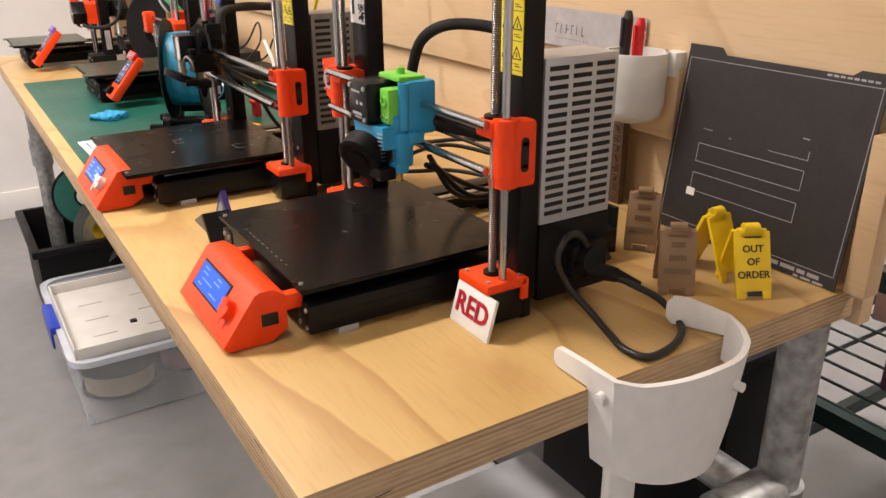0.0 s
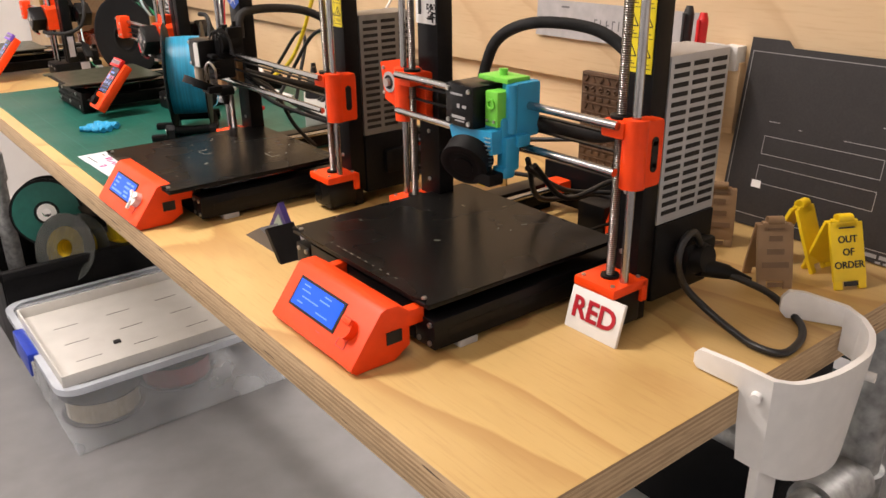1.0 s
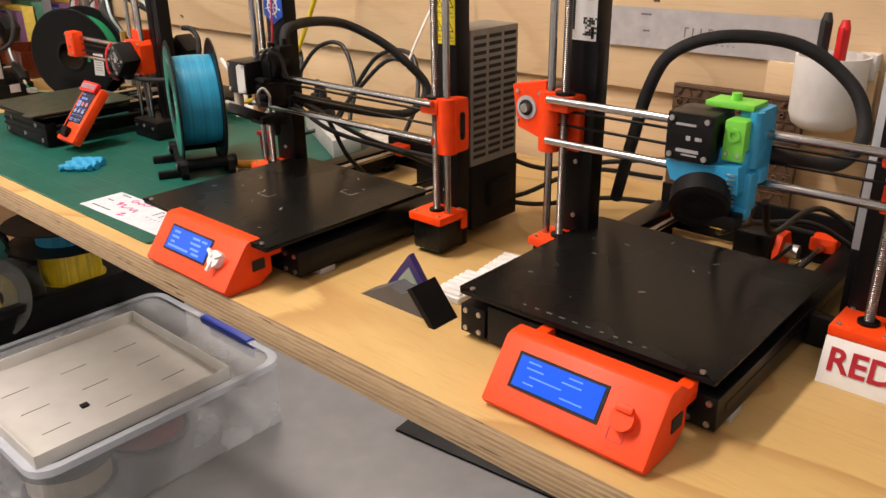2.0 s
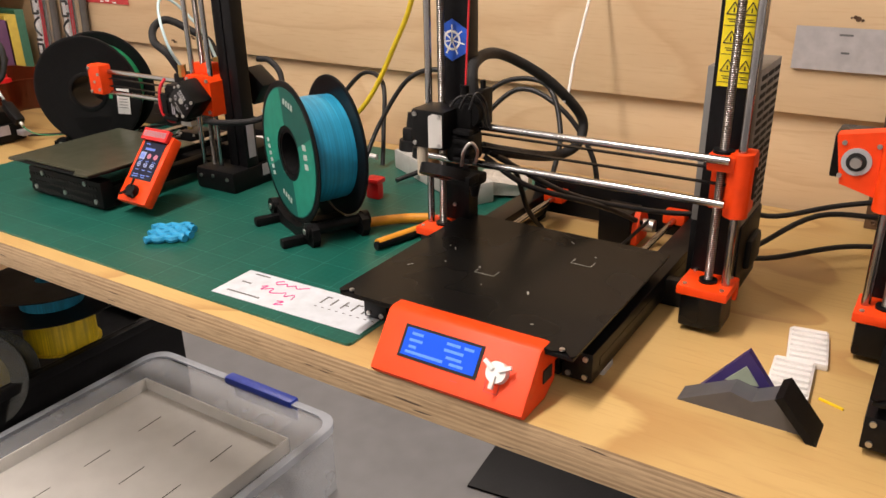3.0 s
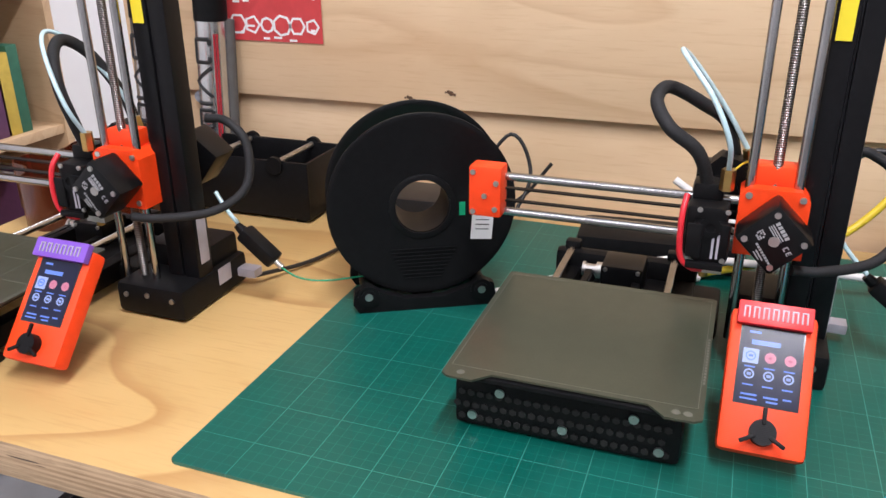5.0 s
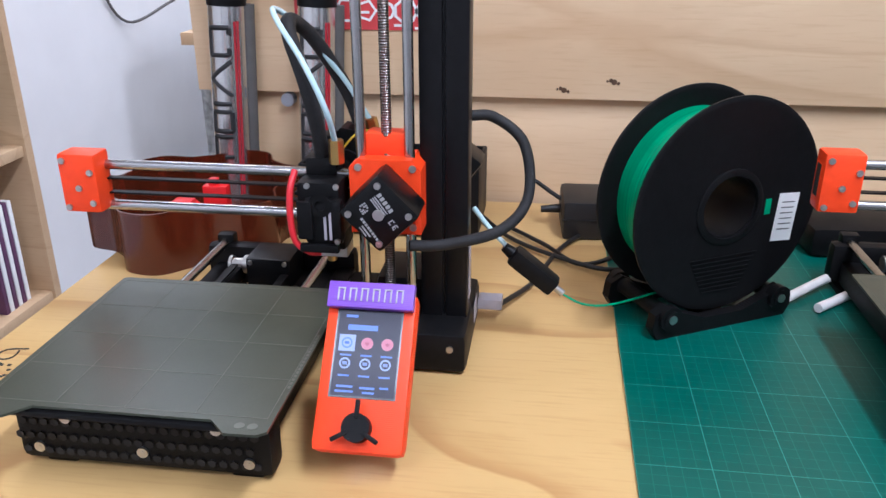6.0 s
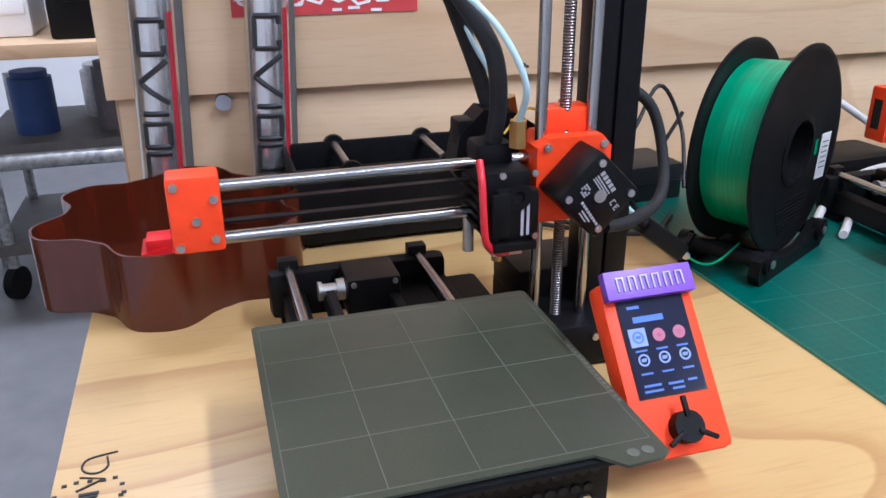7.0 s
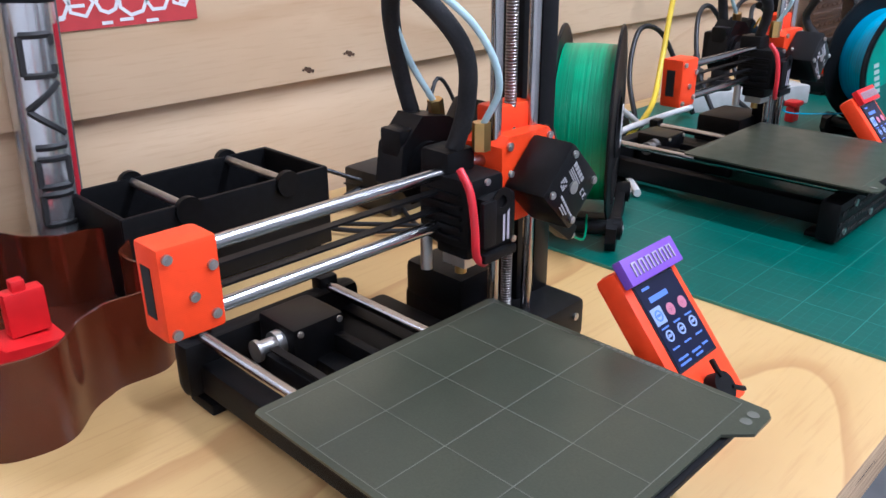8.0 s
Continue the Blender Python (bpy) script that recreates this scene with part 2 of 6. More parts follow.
YELF = filament("yellow_filament", (0.80, 0.58, 0.02))
CREAMF = filament("cream_filament", (0.62, 0.52, 0.36))
REDF = filament("red_filament", (0.42, 0.02, 0.02))
TEAL = plain("teal_label", (0.004, 0.105, 0.085), 0.42)
TEAL2 = plain("light_teal_label", (0.008, 0.25, 0.175), 0.42)
TEALINK = plain("pale_label_print", (0.42, 0.52, 0.48), 0.5)
MOTORINK = plain("grey_motor_print", (0.36, 0.36, 0.37), 0.5)
DOWEL = plain("grey_dowel", (0.30, 0.31, 0.34), 0.5)
CLEAR = clear_plastic("clear_box_plastic", (0.74, 0.78, 0.82), 0.22, 0.24)
RIMC = clear_plastic("clear_rim_plastic", (0.66, 0.71, 0.78), 0.2, 0.60)
CLEARTUB = clear_plastic("milky_tub_plastic", (0.72, 0.78, 0.84), 0.35, 0.55)
SMOKE = clear_plastic("smoky_spool_plastic", (0.05, 0.055, 0.05), 0.25, 0.7)
BROWN = brown_petg()
TUBEFOIL = plain("silver_wrap", (0.62, 0.62, 0.62), 0.22, 0.85, 0.2, 14)
DARKGREEN = plain("dark_green_steel", (0.012, 0.03, 0.03), 0.4, 0.3)
DARKWOOD = plain("dark_brown_carving", (0.10, 0.052, 0.026), 0.6, 0, 0.25, 60, 0.4)
HOSE_SHADE = plain("grey_hose_and_tube_shade", (0.10, 0.095, 0.09), 0.6)
GLASS_D = plain("screen_glass", (0.02, 0.022, 0.03), 0.15)
LCD = glow("lcd_blue", (0.015, 0.13, 0.98), 1.0)
LCDTXT = glow("lcd_text", (0.16, 0.42, 1.0), 0.9)
SCR = glow("tft_dark", (0.030, 0.034, 0.085), 0.22)
ICONB = glow("tft_blue", (0.20, 0.33, 0.90), 0.75)
ICONW = glow("tft_white", (0.48, 0.58, 0.95), 0.7)
ICONR = glow("tft_rose", (0.85, 0.30, 0.40), 0.6)
BOOKS = [plain(n, c, 0.55) for n, c in (("book_plum", (0.10, 0.035, 0.09)), ("book_green", (0.03, 0.12, 0.07)), ("book_blue", (0.02, 0.06, 0.22)), ("book_ochre", (0.5, 0.36, 0.05)), ("book_grey", (0.12, 0.11, 0.12)))]


# ---- mesh helpers ----
def bx(bm, c, s, b=0.0, m=None):
    """A box of size s round c, its edges rounded by b, moved by the matrix m."""
    r = bmesh.ops.create_cube(bm, size=1.0, matrix=(m or Matrix()) @ Matrix.Translation(c) @ Matrix.Diagonal((*s, 1)))
    if b:
        es = {e for v in r["verts"] for e in v.link_edges}
        bmesh.ops.bevel(bm, geom=list(es), offset=b, segments=2, affect="EDGES", profile=0.6)


def cy(bm, p, q, r, n=16, r2=None, caps=True):
    """A cylinder or cone from p to q."""
    p, q = Vector(p), Vector(q)
    d = q - p
    m = Matrix.Translation((p + q) / 2) @ d.to_track_quat("Z", "Y").to_matrix().to_4x4()
    bmesh.ops.create_cone(bm, cap_ends=caps, segments=n, radius1=r, radius2=r if r2 is None else r2, depth=d.length, matrix=m)


def lathe(bm, p, axis, prof, n=48):
    """A ring turned round axis through p; prof is a closed run of (radius, height)."""
    ax = Vector(axis).normalized()
    m = Matrix.Translation(p) @ ax.to_track_quat("Z", "Y").to_matrix().to_4x4()
    rings = []
    for k in range(n):
        a = 2 * math.pi * k / n
        rings.append([bm.verts.new(m @ Vector((r * math.cos(a), r * math.sin(a), h))) for r, h in prof])
    for k in range(n):
        a, b = rings[k], rings[(k + 1) % n]
        for j in range(len(prof)):
            i = (j + 1) % len(prof)
            bm.faces.new((a[j], b[j], b[i], a[i]))


def prism(bm, poly, lo, hi, axis="y"):
    """A polygon drawn in the plane across axis, pulled from lo to hi."""
    put = {"y": lambda a, b, c: (a, c, b), "x": lambda a, b, c: (c, a, b), "z": lambda a, b, c: (a, b, c)}[axis]
    low = [bm.verts.new(put(a, b, lo)) for a, b in poly]
    top = [bm.verts.new(put(a, b, hi)) for a, b in poly]
    bm.faces.new(low)
    bm.faces.new(top[::-1])
    for k in range(len(poly)):
        i = (k + 1) % len(poly)
        bm.faces.new((low[i], low[k], top[k], top[i]))


def smooth_run(pts, n=7):
    """A Catmull-Rom run through pts."""
    p = [Vector(a) for a in pts]
    p = [2 * p[0] - p[1], *p, 2 * p[-1] - p[-2]]
    out = []
    for k in range(1, len(p) - 2):
        for j in range(n):
            t = j / n
            a, b, c, d = p[k - 1 : k + 3]
            out.append(0.5 * (2 * b + (c - a) * t + (2 * a - 5 * b + 4 * c - d) * t * t + (3 * b - a - 3 * c + d) * t ** 3))
    return out + [p[-2]]


def hose(bm, pts, r, n=10, ease=7):
    """A round cable through pts."""
    run = smooth_run(pts, ease) if len(pts) > 2 else [Vector(a) for a in pts]
    up, rings = Vector((0.31, 0.17, 0.93)), []
    for k, c in enumerate(run):
        d = (run[min(k + 1, len(run) - 1)] - run[max(k - 1, 0)]).normalized()
        s = d.cross(up).normalized()
        up = s.cross(d).normalized()
        rings.append([bm.verts.new(c + r * (math.cos(a) * s + math.sin(a) * up)) for a in (2 * math.pi * j / n for j in range(n))])
    for a, b in zip(rings, rings[1:]):
        for j in range(n):
            i = (j + 1) % n
            bm.faces.new((a[j], a[i], b[i], b[j]))
    bm.faces.new(rings[0][::-1])
    bm.faces.new(rings[-1])


def finish(bm, name, mat, sharp=38):
    bmesh.ops.recalc_face_normals(bm, faces=bm.faces)
    for f in bm.faces:
        f.smooth = True
    lim = radians(sharp)
    for e in bm.edges:
        e.smooth = len(e.link_faces) == 2 and e.calc_face_angle(0) < lim
    me = bpy.data.meshes.new(name)
    bm.to_mesh(me)
    bm.free()
    for m in mat if isinstance(mat, (list, tuple)) else [mat]:
        me.materials.append(m)
    return me


def part(name, bm, mat, parent, label=""):
    ob = new(name, finish(bm, name, mat))
    ob.parent = parent
    return tagged(ob, label)


def thing(name, at, label, category, group="", kind="", turn=0.0):
    ob = new(name)
    ob.empty_display_size = 0.05
    ob.matrix_world = pose(*at, 0, 0, turn)
    return tagged(ob, label, category, group, kind)


def solid(name, bm, mat, label, category, group="", kind="", at=(0, 0, 0), turn=0.0):
    ob = new(name, finish(bm, name, mat))
    ob.matrix_world = pose(*at, 0, 0, turn)
    return tagged(ob, label, category, group, kind)


def B():
    return bmesh.new()


def boxpart(name, c, s, mat, parent, b=0.0, label="", m=None):
    bm = B()
    bx(bm, c, s, b, m)
    return part(name, bm, mat, parent, label)


def rod(name, p, q, r, mat, parent, n=16, label=""):
    bm = B()
    cy(bm, p, q, r, n)
    return part(name, bm, mat, parent, label)


def cable(name, pts, r, mat, parent=None, label="", category="cable", n=10):
    bm = B()
    hose(bm, pts, r, n)
    if parent:
        return part(name, bm, mat, parent, label)
    return solid(name, bm, mat, label, category)


def lettering(name, text, size, m, mat, parent, depth=0.0006, align="CENTER", label=""):
    """Words in the built-in font, as a mesh."""
    c = bpy.data.curves.new(name, "FONT")
    c.offset = size * 0.018
    c.body, c.size, c.extrude, c.align_x, c.align_y, c.resolution_u = text, size, depth, align, "CENTER", 3
    tmp = bpy.data.objects.new(name, c)
    scene.collection.objects.link(tmp)
    dg = bpy.context.evaluated_depsgraph_get()
    me = bpy.data.meshes.new_from_object(tmp.evaluated_get(dg))
    bpy.data.objects.remove(tmp)
    me.transform(m)
    me.materials.clear()
    me.materials.append(mat)
    me.name = name
    ob = new(name, me)
    ob.parent = parent
    return tagged(ob, label)


def facing(o, right, up):
    """A plane at o whose x runs along right and y along up."""
    r, u = Vector(right).normalized(), Vector(up).normalized()
    n = r.cross(u)
    return Matrix(((r.x, u.x, n.x, o[0]), (r.y, u.y, n.y, o[1]), (r.z, u.z, n.z, o[2]), (0, 0, 0, 1)))


def bars(bm, m, rows, h=0.0002):
    """Flat bars on the plane m: (x, y, width, height) each."""
    for x, y, w, k in rows:
        bx(bm, (x, y, h / 2), (w, k, h), 0, m)


# ---- the room ----
def slab(name, c, s, mat, label, b=0.0, category=""):
    bm = B()
    bx(bm, c, s, b)
    return solid(name, bm, mat, label, category or name.split("_")[0], "", "structure")


slab("floor", (0.5, 1.5, FLOOR - 0.05), (8.0, 7.4, 0.1), FLOORG, "smooth grey vinyl workshop floor with faint scuffs")
slab("ceiling", (0.5, 1.5, CEIL + 0.05), (8.0, 7.4, 0.1), PAINT, "plain white ceiling")
MIDZ, HIGH = (FLOOR + CEIL) / 2, CEIL - FLOOR
slab("wall_west", (-3.45, 1.5, MIDZ), (0.1, 7.2, HIGH), PAINT, "plain white painted wall")
slab("wall_south", (0.5, -2.15, MIDZ), (8.0, 0.1, HIGH), PAINT, "plain white painted wall")
slab("wall_east", (4.45, 1.5, MIDZ), (0.1, 7.2, HIGH), PAINT, "plain white painted wall behind the storage shelves")
slab("wall_north", (0.5, 3.95, MIDZ), (8.0, 0.1, HIGH), PAINT, "white painted wall beyond the bench's end")
slab("baseboard", (0.5, 3.892, FLOOR + 0.055), (7.8, 0.015, 0.11), PAINT, "white painted skirting board", 0.003)

for lx, ly, lw, wx, wy in LAMPS:
    t_ = thing("ceiling_light", (lx, ly, CEIL), "white ceiling light panel with a slim frame", "ceiling light", "ceiling lights")
    boxpart("frame", (0, 0, -0.03), (wx + 0.07, wy + 0.07, 0.06), PAINT, t_, 0.004)

# boarded wall behind the bench, its upper boards proud of the lowest one
wall = thing("wall_boarded", (WALL, 0, 0), "tool wall of pale plywood boards with a shadow gap between them", "wall", "", "structure")
for y0, y1, z0, z1, x0, x1 in ((0.75, 3.06, BENCH - 0.05, 1.05, 0.008, 0.03), (0.2, 3.07, 1.034, 1.46, -0.004, 0.008), (0.2, 3.07, 1.464, 1.9, -0.004, 0.008)):
    boxpart("plank", ((x0 + x1) / 2, (y0 + y1) / 2, (z0 + z1) / 2), (x1 - x0, y1 - y0, z1 - z0), WALL_PLY, wall, 0.0015)
boxpart("plank", (-0.010, 1.085, 1.050), (0.014, 0.13, 0.09), WALL_PLY, wall, 0.0015)
boxpart("post", (0.06, 3.03, 1.02), (0.06, 0.07, 1.74), SHELF_PLY, wall, 0.002)
boxpart("post", (0.06, 0.55, 1.02), (0.06, 0.07, 1.74), SHELF_PLY, wall, 0.002)
bm = B()
for y, z in ((2.606, 1.045), (2.547, 1.056), (1.32, 1.16), (2.2, 1.2)):
    for dy, dz, r in ((0, 0, 0.0034), (0.004, 0.002, 0.0024), (-0.005, -0.0015, 0.002), (0.008, 0.001, 0.0014)):
        cy(bm, (-0.0045, y + dy, z + dz), (-0.003, y + dy, z + dz), r, 10)
part("knot", bm, DARKWOOD, wall, "small dark knots and splits")
bm = B()
cy(bm, (-0.0048, 2.953, 1.024), (0.009, 2.953, 1.024), 0.0085, 20)
part("dowel", bm, DOWEL, wall)

# ---- the bench ----
bench = thing("workbench", (0.84, 1.92, BENCH), "long workbench with a thick plywood top on galvanised pipe legs", "workbench")
LX, LY = (FRONT - 0.84, 1.155 - 0.84), (NEAR - 1.92, FAR - 1.92)
bm = B()
bx(bm, ((LX[0] + LX[1]) / 2, (LY[0] + LY[1]) / 2, -0.0175), (LX[1] - LX[0], LY[1] - LY[0], 0.035), 0.0012)
for f in bm.faces:
    f.material_index = 0 if abs(f.normal.z) > 0.9 else 1
part("tabletop", bm, [PLY_TOP, PLY_EDGE], bench, "varnished plywood top with layered edges and dark grain lines")
for x, y in ((0.585, 3.04), (1.12, 3.0), (1.11, 0.775)):
    leg = rod("leg", (x - 0.84, y - 1.92, FLOOR - BENCH), (x - 0.84, y - 1.92, -0.035), 0.0242, GALV, bench, 24, "mottled galvanised pipe leg")
    rod("clamp", (x - 0.84, y - 1.92, -0.33), (x - 0.84, y - 1.92, -0.25), 0.030, GALV, leg, 24)
rod("rail", (0.02, 0.775 - 1.92, -0.262), (1.11 - 0.84, 0.775 - 1.92, -0.262), 0.0242, GALV, bench, 24)
rod("rail_socket", (0.17, 0.775 - 1.92, -0.262), (0.255, 0.775 - 1.92, -0.262), 0.031, GALV, bench, 24)
rod("rail", (1.11 - 0.84, 0.775 - 1.92, -0.29), (1.11 - 0.84, 3.0 - 1.92, -0.29), 0.0242, GALV, bench, 24)
bm = B()
MK = Matrix.Translation((0.690 - 0.84, 3.062 - 1.92, 0.0004))
hose(bm, [MK @ Vector(p) for p in ((0.030, -0.012, 0), (0.027, 0.004, 0), (0.020, 0.008, 0), (0.013, 0.005, 0), (0.011, -0.002, 0), (0.016, -0.007, 0), (0.026, -0.006, 0))], 0.0007, 5)
hose(bm, [MK @ Vector(p) for p in ((0.009, 0.008, 0), (0.004, -0.006, 0), (-0.004, 0.009, 0))], 0.0008, 5, 1)
for k in range(5):
    bx(bm, (-0.008 - 0.003 * k, 0.0015, 0), (0.0022, 0.011 - 0.001 * k, 0.0006), 0, MK)
for k in range(16):
    a = 2 * math.pi * k / 16
    bx(bm, (-0.012 + 0.016 * math.cos(a) + 0.002 * (k % 3), 0.002 + 0.020 * math.sin(a), 0), (0.0024, 0.0028, 0.0005), 0, MK)
part("burnt_mark", bm, INK, bench, "burnt-in dotted mark and letters")

bm = B()
prism(bm, [(-0.29, -0.445), (-0.2885, -0.4485), (-0.285, -0.45), (0.29, -0.45), (0.29, 0.45), (-0.285, 0.45), (-0.2885, 0.4485), (-0.29, 0.445)], 0.0, 0.003, "z")
solid("cutting_mat", bm, MATG, "large green self-healing cutting mat with a faint grid", "cutting mat", at=(0.826, 2.103, BENCH))


# ---- bed printers with a square frame ----
def screws(parent, where, axis, r=0.003):
    for p in where:
        q = tuple(a + 0.0016 * b for a, b in zip(p, axis))
        bm = B()
        cy(bm, p, q, r, 12)
        cy(bm, q, tuple(a + 0.0004 * b for a, b in zip(q, axis)), r * 0.5, 6)
        part("screw", bm, STEEL, parent)


def frame_printer(at, xz, bed_u, bed_v, lcd_v, label, silver, lit):
    """A printer with a black square frame: u runs back, v to the left along the bench, w up; xz lifts the cross axis."""
    P = thing("desktop_printer", (at[0], at[1], BENCH), label, "3d printer", "printers on the bench")
    # frame
    bm = B()
    bx(bm, (0.011, -0.152, 0.20), (0.022, 0.038, 0.36), 0.0012)
    bx(bm, (0.011, 0.152, 0.20), (0.022, 0.038, 0.36), 0.0012)
    bx(bm, (0.011, 0, 0.362), (0.022, 0.342, 0.036), 0.0012)
    bx(bm, (0.011, 0, 0.016), (0.012, 0.342, 0.030), 0.001)
    fr = part("frame", bm, ALU, P)
    screws(fr, [(0, s * 0.152, w) for s in (-1, 1) for w in (0.07, 0.13)], (-1, 0, 0), 0.0025)
    # long rails along the depth
    bm0 = bed_v
    for v in (bm0 - 0.112, bm0 + 0.112):
        bm = B()
        bx(bm, (0.0025, v, 0.0215), (0.385, 0.029, 0.029), 0.0015)
        for w in (0.0215,):
            for s in (-1, 1):
                bx(bm, (0.01, v + s * 0.0142, w), (0.366, 0.0016, 0.008), 0)
        rail = part("rail", bm, ALU, P, "black slotted profile")
        screws(rail, [(-0.190, v + a, 0.0215 + b) for a, b in ((-0.008, -0.009), (0.008, -0.009), (-0.008, 0.009), (0.008, 0.009))], (-1, 0, 0), 0.0026)
        for u in (-0.15, 0.17):
            boxpart("rubber_foot", (u, v, 0.0036), (0.022, 0.03, 0.0072), ZINC if u < 0 else BLACK, rail, 0.0015)
    boxpart("front_plate", (-0.186, bm0, 0.024), (0.006, 0.19, 0.036), ALU, P, 0.001)
    boxpart("rear_plate", (0.196, bm0, 0.032), (0.006, 0.245, 0.056), ALU, P, 0.001)
    for v in (bm0 - 0.082, bm0 + 0.082):
        rod("smooth_rod", (-0.17, v, 0.0335), (0.19, v, 0.0335), 0.004, CHROME, P)
        for u in (0.178,):
            bm = B()
            bx(bm, (u, v, 0.036), (0.022, 0.028, 0.016), 0.003)
            part("rod_holder", bm, ORANGE, P)
    bm = B()
    bx(bm, (0.15, bm0 - 0.02, 0.026), (0.042, 0.042, 0.042), 0.003)
    part("bed_motor", bm, MOTOR, P)
    bm = B()
    prism(bm, [(0.132, 0.006), (0.172, 0.006), (0.172, 0.030), (0.163, 0.046), (0.141, 0.046), (0.132, 0.030)], bm0 - 0.049, bm0 - 0.042, "y")
    holder = part("motor_holder", bm, ORANGE, P)
    rod("pulley", (0.152, bm0 - 0.064, 0.028), (0.152, bm0 - 0.049, 0.028), 0.008, STEEL, holder)
    rod("belt", (-0.16, bm0 - 0.056, 0.034), (0.155, bm0 - 0.056, 0.034), 0.0022, BLACK, P, 6)
    # bed
    u0, u1 = bed_u
    uc, ul = (u0 + u1) / 2, u1 - u0
    boxpart("bed_carriage", (uc, bm0, 0.0405), (ul * 0.8, 0.16, 0.003), ALU, P)
    for a in (-0.36, 0, 0.36):
        for b_ in (-0.065, 0.065):
            rod("bed_spacer", (uc + a * ul, bm0 + b_, 0.042), (uc + a * ul, bm0 + b_, 0.0482), 0.004, STEEL, P, 10)
    bed = boxpart("heated_bed", (uc, bm0, 0.0502), (ul - 0.004, 0.248, 0.0042), BLACK, P, 0.001)
    h = 0.126
    bm = B()
    prism(bm, [(u0 + 0.007, bm0 - h + 0.012), (u0 + 0.001, bm0 - h + 0.022), (u0 + 0.001, bm0 + h - 0.022), (u0 + 0.007, bm0 + h - 0.012), (u0, bm0 + h - 0.004), (u0 + 0.004, bm0 + h),
               (u1 - 0.003, bm0 + h), (u1, bm0 + h - 0.003), (u1, bm0 - h + 0.003), (u1 - 0.003, bm0 - h), (u0 + 0.004, bm0 - h), (u0, bm0 - h + 0.004)], 0.0528, 0.0542, "z")
    part("steel_sheet", bm, SHEET, bed, "black coated spring steel sheet with scratches")
    bm = B()
    rng = random.Random(int(at[1] * 100))
    for _ in range(10):
        u, v = rng.uniform(u0 + 0.02, u1 - 0.02), rng.uniform(bm0 - 0.11, bm0 + 0.11)
        bx(bm, (0, 0, 0.0544), (rng.uniform(0.0006, 0.002), rng.uniform(0.001, 0.007), 0.0003), 0, Matrix.Translation((u, v, 0)) @ Matrix.Rotation(rng.uniform(0, 3), 4, "Z"))
    for k in range(0 if lit else 10):
        bx(bm, (u0 + 0.012, bm0 - 0.06 + 0.013 * k, 0.0543), (0.0018, rng.uniform(0.003, 0.006), 0.0002))
    for v0, uu in ((0.02, uc - 0.02), (-0.055, uc + 0.05)):
        if lit:
            bx(bm, (uu, bm0 + v0, 0.0543), (0.0006, 0.022, 0.0002))
            bx(bm, (uu + 0.006, bm0 + v0 + 0.011, 0.0543), (0.012, 0.0006, 0.0002))
            bx(bm, (uu + 0.006, bm0 + v0 - 0.011, 0.0543), (0.012, 0.0006, 0.0002))
    tagged(part("wear_mark", bm, FAINTLINE if not lit else PALELINE, bed), "pale scratches and outlines on the sheet", "", "", "stuff")
    screws(bed, [(u0 + 0.006, bm0 - 0.112, 0.0542), (u0 + 0.006, bm0 + 0.112, 0.0542)], (0, 0, 1), 0.0025)
    # display box
    lv0, lv1 = lcd_v
    bm = B()
    prism(bm, [(-0.266, 0.004), (-0.268, 0.008), (-0.2345, 0.053), (-0.229, 0.055), (-0.216, 0.055), (-0.204, 0.046), (-0.204, 0.012), (-0.222, 0.001), (-0.262, 0.001)], lv0, lv1, "y")
    es = [e for e in bm.edges if abs(e.verts[0].co.y - e.verts[1].co.y) < 1e-6]
    bmesh.ops.bevel(bm, geom=es, offset=0.003, segments=2, affect="EDGES", profile=0.6)
    box = part("display_box", bm, ORANGE, P, "orange printed display housing with chamfered ends")
    F = facing((-0.2513, (lv0 + lv1) / 2, 0.0305), (0, -1, 0), (0.0335, 0, 0.045))
    bm = B()
    bx(bm, (-0.013, 0.0045, 0.0), (0.083, 0.0305, 0.0016), 0, F)
    part("bezel", bm, SLOT, box)
    bm = B()
    bx(bm, (-0.013, 0.0045, 0.0007), (0.077, 0.0255, 0.0014), 0, F)
    scr = part("screen", bm, LCD, box, "lit blue character display")
    if lit:
        bm = B()
        bars(bm, F @ Matrix.Translation((-0.013, 0.0045, 0.0014)), [(x, y, w, 0.0026) for y, row in ((0.008, ((-0.026, 0.012), (0.012, 0.014), (0.028, 0.01))), (0.002, ((-0.026, 0.014), (0.014, 0.02))), (-0.004, ((-0.028, 0.008), (0.016, 0.016))), (-0.009, ((-0.014, 0.04), (0.02, 0.014)))) for x, w in row])
        tagged(part("readout", bm, LCDTXT, scr), "rows of pale blue readout", "", "", "stuff")
    else:
        bm = B()
        bars(bm, F @ Matrix.Translation((-0.013, 0.0045, 0.0014)), [(-0.024, 0.009, 0.012, 0.0012), (-0.022, 0.004, 0.016, 0.0012), (0.014, 0.009, 0.012, 0.0012), (0.012, 0.004, 0.018, 0.0012), (-0.010, -0.002, 0.030, 0.0012), (0.016, -0.008, 0.020, 0.0012), (-0.024, -0.008, 0.010, 0.0012)])
        tagged(part("readout", bm, LCDTXT, scr), "rows of pale blue readout", "", "", "stuff")
    bm = B()
    cy(bm, F @ Vector((0.048, 0.001, 0)), F @ Vector((0.048, 0.001, 0.008)), 0.0095, 24)
